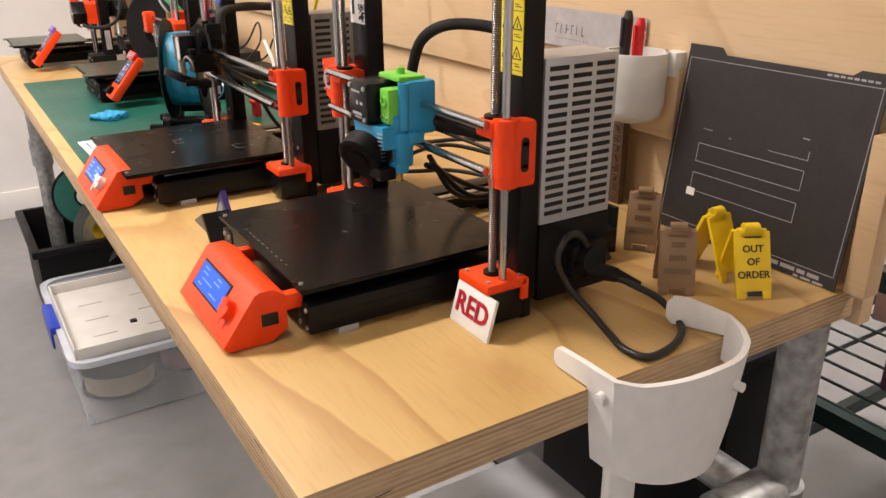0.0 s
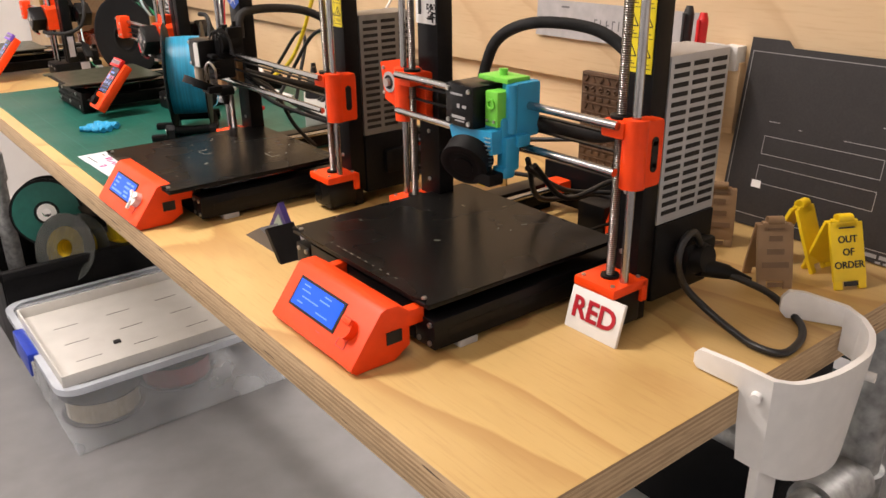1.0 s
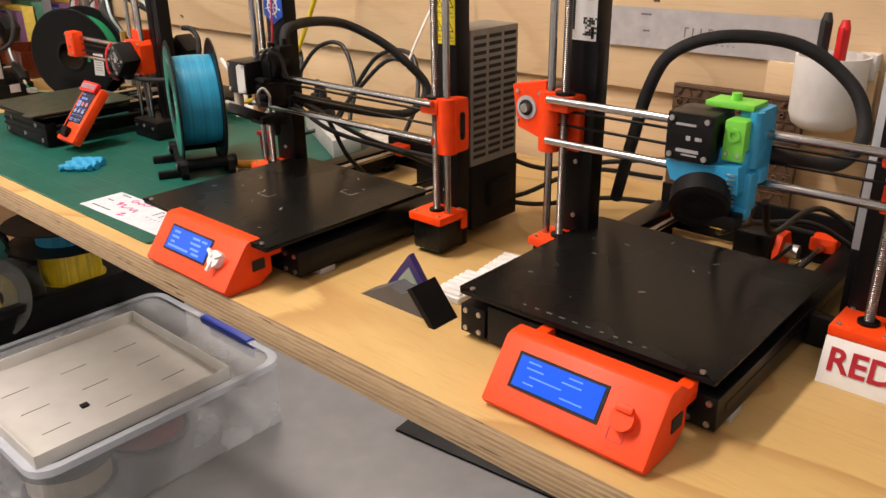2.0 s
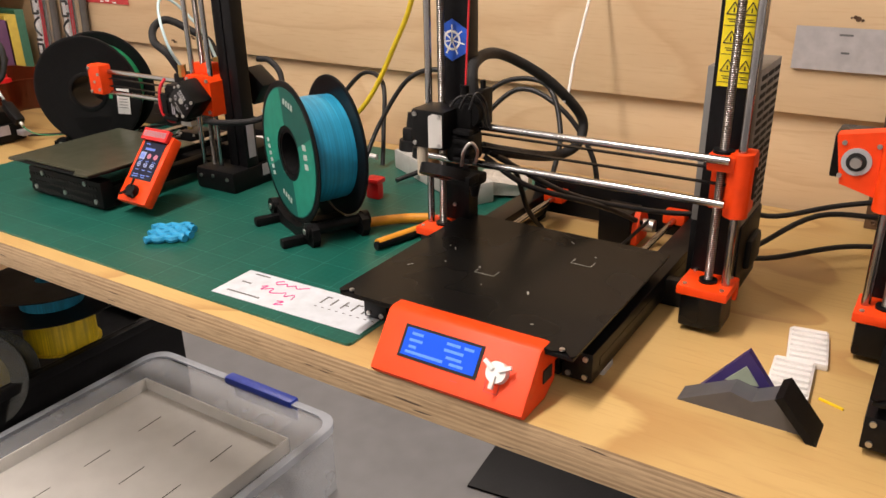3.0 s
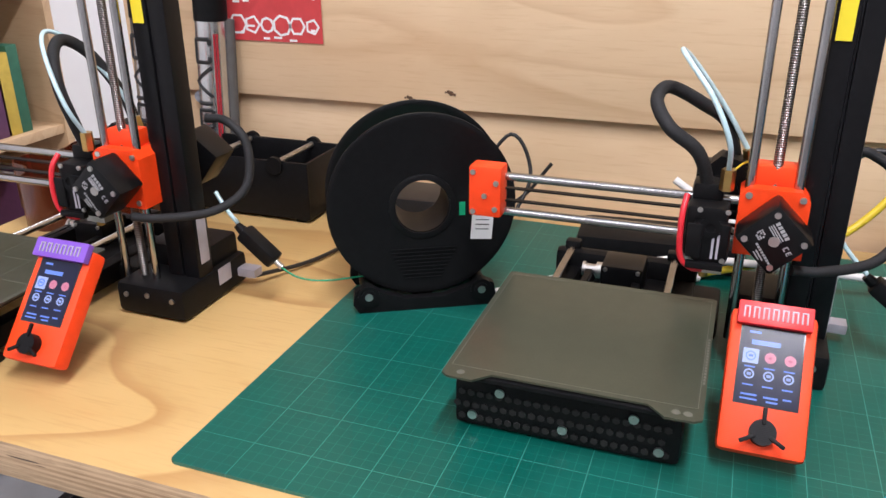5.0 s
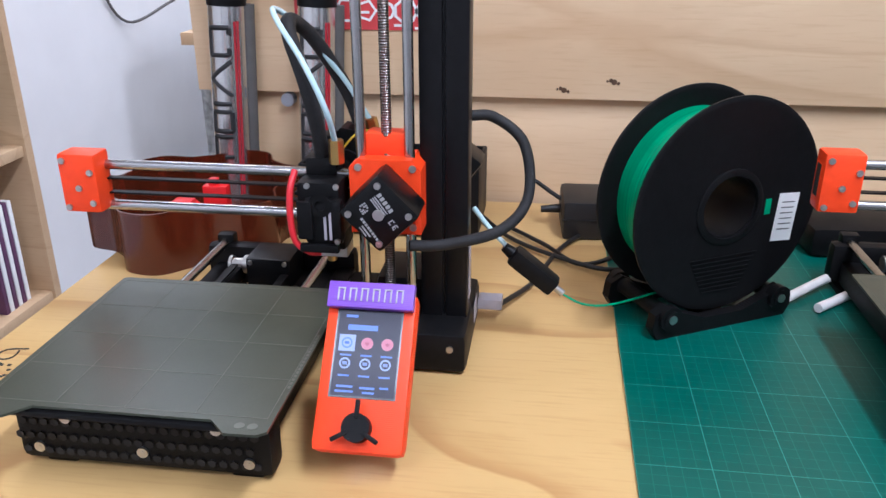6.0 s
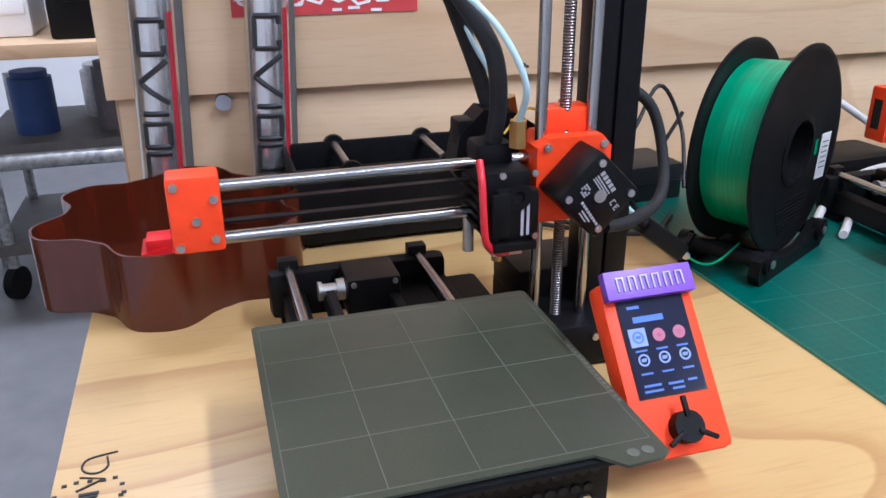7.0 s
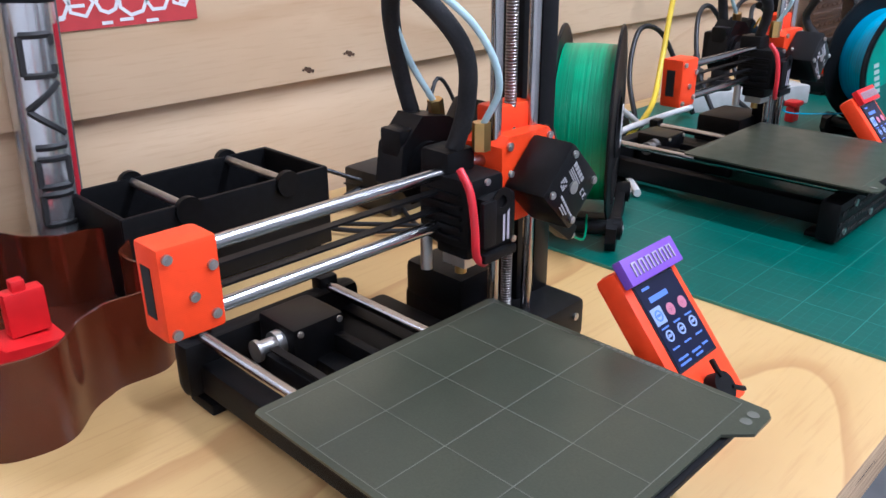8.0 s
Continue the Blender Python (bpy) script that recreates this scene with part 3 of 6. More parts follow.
    if lit:
        for k in range(3):
            a = 0.5 + k * 2.094
            bx(bm, (0.009, 0, 0.0085), (0.012, 0.004, 0.004), 0.001, F @ Matrix.Translation((0.048, 0.001, 0)) @ Matrix.Rotation(a, 4, "Z"))
        part("knob", bm, WHITE, box, "white three-armed knob")
    else:
        bx(bm, (0, 0.007, 0.0075), (0.014, 0.006, 0.006), 0.002, F @ Matrix.Translation((0.048, 0.001, 0)))
        part("knob", bm, ORANGE, box)
    bm = B()
    bars(bm, F, [(0.045, -0.017, 0.013, 0.0007), (0.0385, -0.012, 0.0007, 0.010), (0.0515, -0.012, 0.0007, 0.010), (0.008, -0.0175, 0.008, 0.0006)], 0.0005)
    tagged(part("groove", bm, PINKRED, box), "thin moulded grooves", "", "", "stuff")
    for v in (lv0 + 0.006, lv1 - 0.012):
        boxpart("arm", (-0.199, v, 0.038), (0.022, 0.012, 0.016), ORANGE, P, 0.002)
    bm = B()
    bx(bm, (-0.222, lv0 - 0.0002, 0.026), (0.016, 0.002, 0.012), 0)
    part("slot", bm, SLOT, box)
    # upright axes
    for s in (-1, 1):
        bm = B()
        bx(bm, (-0.019, s * 0.156, 0.0455), (0.048, 0.050, 0.010), 0.0025)
        bx(bm, (0.002, s * 0.176, 0.038), (0.008, 0.01, 0.022), 0.001)
        low = part("axis_foot", bm, ORANGE, P)
        screws(low, [(-0.019 + a, s * 0.156 + b, 0.0505) for a in (-0.018, 0.018) for b in (-0.018, 0.018)], (0, 0, 1), 0.0022)
        boxpart("motor", (-0.019, s * 0.156, 0.0235), (0.042, 0.042, 0.036), MOTOR, low, 0.004)
        rod("collar", (-0.02, s * 0.156, 0.0505), (-0.02, s * 0.156, 0.053), 0.009, BLACK, low)
        rod("leadscrew", (-0.02, s * 0.156, 0.05), (-0.02, s * 0.156, 0.345), 0.0041, THREAD, P, 16, "threaded steel leadscrew")
        rod("smooth_rod", (-0.02, s * 0.173, 0.045), (-0.02, s * 0.173, 0.345), 0.0041, CHROME, P)
        z0 = 0.142 + xz
        bm = B()
        bx(bm, (-0.010, s * 0.1735, z0 + 0.031), (0.036, 0.020, 0.062), 0.005)
        bx(bm, (-0.018, s * 0.157, z0 + 0.053), (0.030, 0.026, 0.016), 0.003)
        bx(bm, (-0.004, s * 0.157, z0 + 0.030), (0.012, 0.026, 0.058), 0.002)
        cy(bm, (-0.020, s * 0.173, z0 + 0.001), (-0.020, s * 0.173, z0 + 0.063), 0.0115, 20)
        mat_ = ORANGE if (s < 0 or not lit) else TAN
        if s > 0 and not lit:
            prism(bm, [(0.180, z0 + 0.01), (0.214, z0 + 0.02), (0.222, z0 + 0.064), (0.180, z0 + 0.072)], -0.020, -0.002, "x")
        xe = part("axis_end", bm, mat_, P)
        bm = B()
        bx(bm, (-0.006, s * 0.1838, z0 + 0.031), (0.008, 0.0016, 0.024), 0)
        for dz in (0.019, 0.043):
            cy(bm, (-0.006, s * 0.1830, z0 + dz), (-0.006, s * 0.1846, z0 + dz), 0.004, 16)
        part("slot", bm, SLOT, xe)
        rod("bearing_ring", (-0.02, s * 0.156, z0 + 0.060), (-0.02, s * 0.156, z0 + 0.064), 0.010, BLACK, xe)
        if s > 0 and not lit:
            boxpart("axis_motor", (0.020, 0.205, z0 + 0.040), (0.04, 0.042, 0.042), MOTOR, xe, 0.003)
            rod("motor_face", (-0.0215, 0.203, z0 + 0.042), (-0.0195, 0.203, z0 + 0.042), 0.0125, ZINC, xe, 24)
            rod("bore", (-0.0222, 0.203, z0 + 0.042), (-0.0205, 0.203, z0 + 0.042), 0.0085, SLOT, xe, 20)
            rod("pulley", (-0.026, 0.203, z0 + 0.042), (-0.002, 0.203, z0 + 0.042), 0.0048, STEEL, xe)
            screws(xe, [(-0.0200, 0.203 + a, z0 + 0.042 + b) for a, b in ((-0.016, 0.016), (0.012, 0.016), (0.012, -0.014))], (-1, 0, 0), 0.0022)
    za, zb = 0.158 + xz, 0.200 + xz
    for z in (za, zb):
        rod("cross_rod", (-0.036, -0.166, z), (-0.036, 0.166, z), 0.004, CHROME, P, 20, "polished steel rod")
    for z in (0.172 + xz, 0.187 + xz):
        boxpart("belt", (-0.02, 0, z), (0.005, 0.33, 0.0016), BLACK, P)
    # power supply
    ps = boxpart("power_supply", (0.068, -0.146, 0.174), (0.088, 0.050, 0.158), ZINC if silver else plain("grey_psu", (0.24, 0.235, 0.225), 0.45, 0.3), P, 0.0012, "perforated sheet-metal power supply")
    bm = B()
    for i in range(3):
        for k in range(17):
            bx(bm, (0.040 + 0.028 * i, -0.1712, 0.106 + 0.0086 * k), (0.022, 0.0008, 0.0042), 0)
    part("vent_grille", bm, SLOT, ps)
    cap = boxpart("socket_cover", (0.068, -0.147, 0.055), (0.090, 0.052, 0.080), BLACK, P, 0.003)
    boxpart("socket", (0.075, -0.175, 0.055), (0.046, 0.010, 0.034), BLACK, cap, 0.006)
    # warning label with small drawings
    bm = B()
    bx(bm, (-0.0006, -0.153, 0.305), (0.0008, 0.032, 0.13), 0)
    lab = part("warning_label", bm, YELLOW, P, "yellow warning label")
    bm = B()
    G = facing((-0.0011, -0.153, 0.305), (0, -1, 0), (0, 0, 1))
    rows = [(0, 0, 0.0005, 0.126)]
    for k in range(5):
        y = -0.061 + 0.0255 * k
        rows += [(0, y, 0.030, 0.0005)]
        for x in (-0.0078, 0.0078):
            for turn_ in (0, 120, 240):
                bx(bm, (0, -0.0036, 0.0002), (0.0125, 0.0009, 0.0003), 0, G @ Matrix.Translation((x, y + 0.0135, 0)) @ Matrix.Rotation(radians(turn_), 4, "Z"))
            rows += [(x, y + 0.0135, 0.0012, 0.0040), (x + 0.001, y + 0.0035, 0.008, 0.0008), (x - 0.001, y + 0.0055, 0.007, 0.0007)]
    bars(bm, G, rows)
    part("pictogram_print", bm, INK, lab)
    return P


bed_printer = frame_printer((0.800, 1.058), 0.0, (-0.196, 0.052), 0.0235, (-0.086, 0.062), "black desktop 3d printer with orange parts and blue print head", True, False)
bed_printer_b = frame_printer((0.776, 1.526), -0.020, (-0.230, 0.019), 0.020, (-0.078, 0.080), "black desktop 3d printer with orange parts and a brown axis end", False, True)

# blue and green print head of the first printer
P = bed_printer
bm = B()
bx(bm, (-0.038, -0.047, 0.196), (0.034, 0.020, 0.054), 0.004)
cy(bm, (-0.056, -0.053, 0.176), (-0.056, -0.053, 0.222), 0.0055, 16)
bx(bm, (-0.050, -0.030, 0.178), (0.036, 0.048, 0.026), 0.004)
prism(bm, [(0.012, 0.176), (-0.052, 0.180), (-0.054, 0.158), (-0.030, 0.152), (0.006, 0.160)], -0.080, -0.046, "x")
bx(bm, (-0.058, -0.052, 0.156), (0.018, 0.014, 0.034), 0.003)
bx(bm, (-0.046, -0.058, 0.168), (0.016, 0.008, 0.012), 0.002)
bx(bm, (-0.062, -0.050, 0.138), (0.016, 0.018, 0.012), 0.004)
head = part("print_head", bm, BLUEPLA, P, "sky blue printed head body")
bm = B()
bx(bm, (-0.062, -0.042, 0.199), (0.020, 0.018, 0.034), 0.002)
lathe(bm, (-0.072, -0.042, 0.204), (-1, 0, 0), [(0.003, 0), (0.0055, 0), (0.0055, 0.0015), (0.003, 0.0015)], 20)
idl = part("idler", bm, GREENPLA, head, "lime green idler door")
bm = B()
bx(bm, (-0.045, -0.030, 0.2245), (0.030, 0.042, 0.005), 0.0015)
cy(bm, (-0.046, -0.030, 0.226), (-0.046, -0.030, 0.233), 0.0042, 16)
part("cover", bm, GREENPLA, head)
screws(idl, [(-0.072, -0.047, 0.188), (-0.072, -0.037, 0.188)], (-1, 0, 0), 0.0015)
bm = B()
bx(bm, (-0.064, -0.009, 0.199), (0.042, 0.042, 0.042), 0.004)
mt = part("feed_motor", bm, MOTOR, head)
screws(mt, [(-0.085, -0.009 + a, 0.199 + b) for a in (-0.0155, 0.0155) for b in (-0.0155, 0.0155)], (-1, 0, 0), 0.0024)
bm = B()
bars(bm, facing((-0.0852, -0.009, 0.199), (0, -1, 0), (0, 0, 1)), [(-0.003, 0.011, 0.018, 0.002), (0.0, 0.0, 0.004, 0.004), (0.009, 0.0, 0.006, 0.003), (0.0, -0.011, 0.020, 0.0028), (0.002, -0.0145, 0.014, 0.0014)])
part("motor_print", bm, MOTORINK, mt)
bm = B()
cy(bm, (-0.096, -0.030, 0.146), (-0.082, -0.024, 0.154), 0.0245, 32)
cy(bm, (-0.0975, -0.0307, 0.1452), (-0.096, -0.030, 0.146), 0.010, 20)
lathe(bm, (-0.0962, -0.0301, 0.1459), (-14, -6, -8), [(0.015, 0), (0.018, 0.001), (0.022, 0.001), (0.0245, 0)], 32)
bx(bm, (-0.078, -0.044, 0.134), (0.018, 0.028, 0.012), 0.002)
part("blower", bm, BLACKP, head, "round black blower fan")
bm = B()
for k in range(8):
    lathe(bm, (-0.079, -0.047, 0.146 + 0.0038 * k), (0.1, 0, 1), [(0.0030, 0), (0.0046, 0.0008), (0.0030, 0.0016)], 14)
part("spring", bm, STEEL, head)
bm = B()
prism(bm, [(-0.084, -0.046), (-0.066, -0.044), (-0.062, -0.014), (-0.080, -0.012)], 0.126, 0.1285, "z")
part("nozzle_shield", bm, YPLA, head)
boxpart("shield_arm", (-0.066, -0.030, 0.140), (0.004, 0.010, 0.026), BLACK, head)
rod("nozzle", (-0.062, -0.050, 0.133), (-0.062, -0.050, 0.124), 0.004, BRASS, head, 12)
cable("cable_sleeve", [(-0.024, -0.050, 0.182), (0.0, -0.070, 0.172), (0.04, -0.095, 0.165), (0.080, -0.10, 0.185), (0.095, -0.080, 0.222), (0.09, -0.03, 0.255), (0.06, 0.03, 0.262), (0.045, 0.075, 0.245), (0.04, 0.095, 0.21), (0.04, 0.11, 0.15), (0.05, 0.13, 0.08)], 0.0065, SLEEVE, P, "black braided cable sleeve")
for k, pts in enumerate(([(-0.03, -0.06, 0.14), (0.03, -0.05, 0.09), (0.10, -0.07, 0.10), (0.14, -0.12, 0.05), (0.15, -0.14, 0.02)], [(-0.03, -0.05, 0.135), (0.06, -0.02, 0.085), (0.12, -0.06, 0.075), (0.15, -0.11, 0.04)], [(-0.02, -0.04, 0.14), (0.05, 0.01, 0.07), (0.13, 0.0, 0.06), (0.16, -0.05, 0.05)])):
    cable("wire", pts, 0.0030, CABLE, P)
# white code label of the first printer
bm = B()
bx(bm, (-0.0006, 0.154, 0.315), (0.0008, 0.036, 0.12), 0)
lab = part("code_label", bm, PAPER, P, "white code sticker")
bm = B()
G = facing((-0.0011, 0.154, 0.315), (0, -1, 0), (0, 0, 1))
rng = random.Random(4)
rows = [(-0.010, 0.0, 0.006, 0.10), (0.014, -0.052, 0.003, 0.012)]
rows += [(0.004 + 0.0022 * (k % 8), -0.054 + 0.0022 * (k // 8), 0.002, 0.002) for k in range(64) if rng.random() < 0.55]
rows += [(0.008, -0.02 + 0.004 * k, 0.012, 0.0016) for k in range(12)]
bars(bm, G, rows)
part("code_bars", bm, INK, lab)
# plug and lead
plug = thing("power_lead", (0.875, 0.878, 0.952), "black mains lead with an angled plug in the power supply", "cable")
bm = B()
bx(bm, (0.0, -0.004, 0.004), (0.046, 0.012, 0.034), 0.005)
cy(bm, (-0.004, -0.008, 0.004), (-0.004, -0.020, 0.006), 0.017, 24, 0.013)
part("plug", bm, BLACK, plug)
bm = B()
cy(bm, (-0.006, -0.012, -0.004), (0.020, -0.028, -0.012), 0.010, 16, 0.0075)
cy(bm, (0.020, -0.028, -0.012), (0.038, -0.042, -0.022), 0.0065, 16, 0.0042)
part("strain_relief", bm, BLACK, plug)
bm = B()
hose(bm, [(0.01, -0.022, -0.008), (0.030, -0.042, -0.020), (0.050, -0.060, -0.034), (0.052, -0.084, -0.0475), (0.034, -0.104, -0.0475), (0.007, -0.117, -0.0475), (-0.024, -0.119, -0.0475), (-0.032, -0.098, -0.0475), (-0.025, -0.070, -0.0465), (-0.020, -0.036, -0.038), (-0.032, -0.016, -0.016), (-0.047, -0.016, 0.014), (-0.040, -0.016, 0.034), (-0.022, -0.014, 0.036), (-0.008, -0.012, 0.020)], 0.0036, 12)
part("lead", bm, CABLE, plug)

# dark print head of the second printer
P = bed_printer_b
bm = B()
bx(bm, (-0.040, 0.112, 0.190), (0.030, 0.030, 0.036), 0.006)
bx(bm, (-0.050, 0.108, 0.160), (0.034, 0.026, 0.030), 0.004)
cy(bm, (-0.052, 0.104, 0.196), (-0.026, 0.104, 0.196), 0.015, 24)
bx(bm, (-0.030, 0.096, 0.200), (0.024, 0.010, 0.040), 0.003)
cy(bm, (-0.036, 0.116, 0.207), (-0.036, 0.116, 0.222), 0.005, 12)
cy(bm, (-0.028, 0.098, 0.218), (-0.028, 0.098, 0.228), 0.003, 10)
bx(bm, (-0.056, 0.098, 0.128), (0.024, 0.030, 0.012), 0.003)
cy(bm, (-0.056, 0.092, 0.122), (-0.056, 0.092, 0.108), 0.007, 16, 0.004)
for k in range(4):
    bx(bm, (-0.066, 0.100, 0.150 + 0.010 * k), (0.010, 0.020, 0.005), 0.001)
head = part("print_head", bm, BLACKP, P, "black printed head body")
mt = boxpart("feed_motor", (-0.060, 0.136, 0.181), (0.040, 0.042, 0.042), MOTOR, head, 0.004)
screws(mt, [(-0.080, 0.136 + a, 0.181 + b) for a in (-0.0155, 0.0155) for b in (-0.0155, 0.0155)], (-1, 0, 0), 0.0026)
bm = B()
prism(bm, [(0.117, 0.164), (0.134, 0.162), (0.134, 0.196), (0.128, 0.199), (0.117, 0.198)], -0.0812, -0.0806, "x")
part("motor_label", bm, CARDW, mt, "torn white label")
bm = B()
cy(bm, (-0.088, 0.112, 0.134), (-0.083, 0.112, 0.144), 0.026, 32)
cy(bm, (-0.0885, 0.112, 0.133), (-0.088, 0.112, 0.134), 0.010, 20)
bx(bm, (-0.075, 0.094, 0.133), (0.022, 0.026, 0.010), 0.002)
part("blower", bm, BLACKP, head)
rod("leadscrew_sleeve", (-0.072, 0.148, 0.128), (-0.072, 0.148, 0.160), 0.006, CREAM, head, 14)
bm = B()
hose(bm, [(-0.080, 0.094, 0.148), (-0.084, 0.088, 0.166), (-0.080, 0.082, 0.174), (-0.074, 0.078, 0.164), (-0.072, 0.082, 0.150)], 0.0018, 8)
part("tie", bm, STEEL, head)
for k in range(3):
    cable("head_wire", [(-0.060, 0.120 - 0.012 * k, 0.203), (-0.056, 0.110 - 0.010 * k, 0.214 + 0.003 * k), (-0.044, 0.098 - 0.006 * k, 0.208), (-0.040, 0.090 - 0.004 * k, 0.180)], 0.0014, CABLE, head)
cable("cable_sleeve", [(-0.010, 0.120, 0.200), (0.006, 0.130, 0.236), (0.119, 0.163, 0.229), (0.174, 0.1355, 0.1995), (0.204, 0.107, 0.1655), (0.229, 0.0905, 0.128), (0.209, 0.09, 0.099), (0.169, 0.108, 0.092), (0.012, 0.096, 0.140), (-0.015, 0.106, 0.150)], 0.0068, SLEEVE, P, "black braided cable sleeve tied to a cord")
for pts in ([(-0.015, 0.098, 0.146), (0.020, 0.085, 0.120), (0.050, 0.080, 0.060), (0.080, 0.070, 0.022)], [(-0.010, 0.090, 0.140), (0.060, 0.030, 0.085), (0.120, -0.050, 0.060), (0.160, -0.120, 0.055)], [(-0.015, 0.104, 0.140), (0.010, 0.060, 0.105), (0.080, 0.0, 0.070), (0.150, -0.030, 0.030)], [(0.07, -0.13, 0.05), (0.13, -0.16, 0.03), (0.20, -0.22, 0.06), (0.26, -0.30, 0.05)], [(0.08, -0.13, 0.04), (0.14, -0.18, 0.02), (0.20, -0.26, 0.03), (0.26, -0.36, 0.02)], [(0.10, -0.12, 0.10), (0.17, -0.17, 0.06), (0.22, -0.24, 0.07), (0.28, -0.34, 0.08)]):
    cable("wire", pts, 0.0032, CABLE, P)
bm = B()
bmesh.ops.create_cone(bm, cap_ends=True, segments=6, radius1=0.023, radius2=0.023, depth=0.001, matrix=facing((-0.0008, 0.153, 0.262), (0, -1, 0), (0, 0, 1)))
st = part("hexagon_sticker", bm, BLUEST, P, "blue hexagon sticker with a white wheel")
bm = B()
G = facing((-0.0014, 0.153, 0.262), (0, -1, 0), (0, 0, 1))
lathe(bm, (-0.0014, 0.153, 0.262), (-1, 0, 0), [(0.0085, 0), (0.0110, 0), (0.0110, 0.0003), (0.0085, 0.0003)], 28)
for k in range(7):
    bx(bm, (0, 0.008, 0.0001), (0.0016, 0.017, 0.0003), 0, G @ Matrix.Rotation(2 * math.pi * k / 7, 4, "Z"))
part("wheel", bm, PAPER, st)
cable("red_filament_strand", [(-0.034, 0.116, 0.222), (-0.028, 0.116, 0.29), (-0.020, 0.118, 0.345)], 0.0011, REDWIRE, P)
cable("lamp_cord", [(0.977, 1.633, 1.0575), (0.984, 1.63, 1.0715), (1.0175, 1.6395, 1.1038), (1.055, 1.646, 1.142), (1.145, 1.6616, 1.2338), (1.28, 1.685, 1.3715)], 0.0020, WWIRE, None, "white cord tied round the cable sleeve", "cord")

# ---- small printers with one tower ----
def tower_printer(at, label, plate_mat, letters, slide=0.0):
    """A cantilever printer: u back, v left along the bench, w up, from the tower's front edge."""
    P = thing("tower_printer", (at[0], at[1], BENCH), label, "3d printer", "printers on the bench")
    bm = B()
    for v in (-0.011, 0.009):
        bx(bm, (0.019, v, 0.20), (0.024, 0.018, 0.36), 0.0025)
    bx(bm, (0.020, -0.001, 0.20), (0.020, 0.036, 0.36), 0)
    part("tower", bm, ALU, P, "black slotted aluminium tower")
    boxpart("height_label", (0.0062, 0.009, 0.345), (0.0006, 0.012, 0.11), YELLOW, P)
    bm = B()
    bx(bm, (0.030, 0.018, 0.019), (0.115, 0.082, 0.034), 0.006)
    bx(bm, (0.055, 0.022, 0.045), (0.060, 0.075, 0.030), 0.006)
    base = part("tower_base", bm, BLACK, P)
    screws(base, [(-0.0275, -0.010, 0.024), (-0.0275, 0.046, 0.024), (-0.0275, 0.020, 0.026)], (-1, 0, 0), 0.0028)
    boxpart("rating_label", (-0.0005 + 0.045, -0.0234, 0.026), (0.022, 0.0006, 0.018), SILVERP, base)
    boxpart("rating_label", (0.019, -0.0206, 0.075), (0.014, 0.0006, 0.05), SILVERP, P)
    boxpart("usb_plug", (0.075, -0.034, 0.018), (0.016, 0.022, 0.010), SILVERP, base, 0.0015, "white data plug")
    for v in (0.060, 0.023):
        rod("smooth_rod", (-0.006, v, 0.03), (-0.006, v, 0.36), 0.004, CHROME, P, 20)
    rod("leadscrew", (-0.002, 0.041, 0.03), (-0.002, 0.041, 0.36), 0.004, THREAD, P)
    # carriage on the tower and its motor
    bm = B()
    prism(bm, [(0.013, 0.116), (0.067, 0.116), (0.067, 0.168), (0.060, 0.174), (0.020, 0.174), (0.013, 0.166)], -0.018, 0.014, "x")
    bx(bm, (0.004, 0.040, 0.182), (0.020, 0.034, 0.018), 0.003)
    car = part("tower_carriage", bm, ORANGE, P)
    screws(car, [(-0.018, 0.019, 0.168), (-0.018, 0.060, 0.168), (-0.018, 0.019, 0.122)], (-1, 0, 0), 0.0028)
    M = Matrix.Translation((-0.036, 0.038, 0.1435)) @ Matrix.Rotation(radians(45), 4, "X")
    bm = B()
    bx(bm, (0, 0, 0), (0.034, 0.0425, 0.0425), 0.004, M)
    mot = part("cross_motor", bm, MOTOR, P, "black stepper motor set on its corner")
    screws(mot, [tuple(M @ Vector((-0.017, a, b))) for a in (-0.0155, 0.0155) for b in (-0.0155, 0.0155)], (-1, 0, 0), 0.0025)
    bm = B()
    G = M @ facing((-0.0172, 0, 0), (0, -1, 0), (0, 0, 1))
    G = G @ Matrix.Rotation(radians(-10), 4, "Z")
    bars(bm, G, [(-0.0115 + 0.0034 * k, 0.0095, 0.0024, 0.0034) for k in range(5)], 0.0003)
    bars(bm, G, [(-0.005, 0.0060 - 0.0017 * k, 0.0155, 0.0009) for k in range(3)], 0.0003)
    bars(bm, G, [(0.0085, 0.0048, 0.0008, 0.004), (0.0098, 0.0066, 0.002, 0.0008), (0.0098, 0.0030, 0.002, 0.0008), (0.0130, 0.0048, 0.0008, 0.004), (0.0142, 0.0066, 0.002, 0.0008), (0.0142, 0.0030, 0.002, 0.0008), (0.0140, 0.0048, 0.0016, 0.0007)], 0.0003)
    bars(bm, G, [(-0.0125 + 0.0018 * i, -0.0085 + 0.0018 * k, 0.0013, 0.0013) for i in range(4) for k in range(4) if (i * 3 + k * 5) % 4], 0.0003)
    bars(bm, G, [(-0.004 + 0.0026 * k, -0.0118, 0.0018, 0.0018) for k in range(8)], 0.0003)
    bars(bm, G, [(0.005, -0.0148, 0.010, 0.0011), (0.004, -0.0170, 0.008, 0.0009)], 0.0003)
    part("motor_print", bm, MOTORINK, mot)
    rod("shaft_boss", tuple(M @ Vector((-0.0165, 0, 0))), tuple(M @ Vector((-0.0180, 0, 0))), 0.0042, STEEL, mot, 20)
    # the arm
    for w in (0.157, 0.123):
        rod("cross_rod", (0.0, 0.015, w), (0.0, 0.285, w), 0.004, CHROME, P, 20, "polished steel rod")
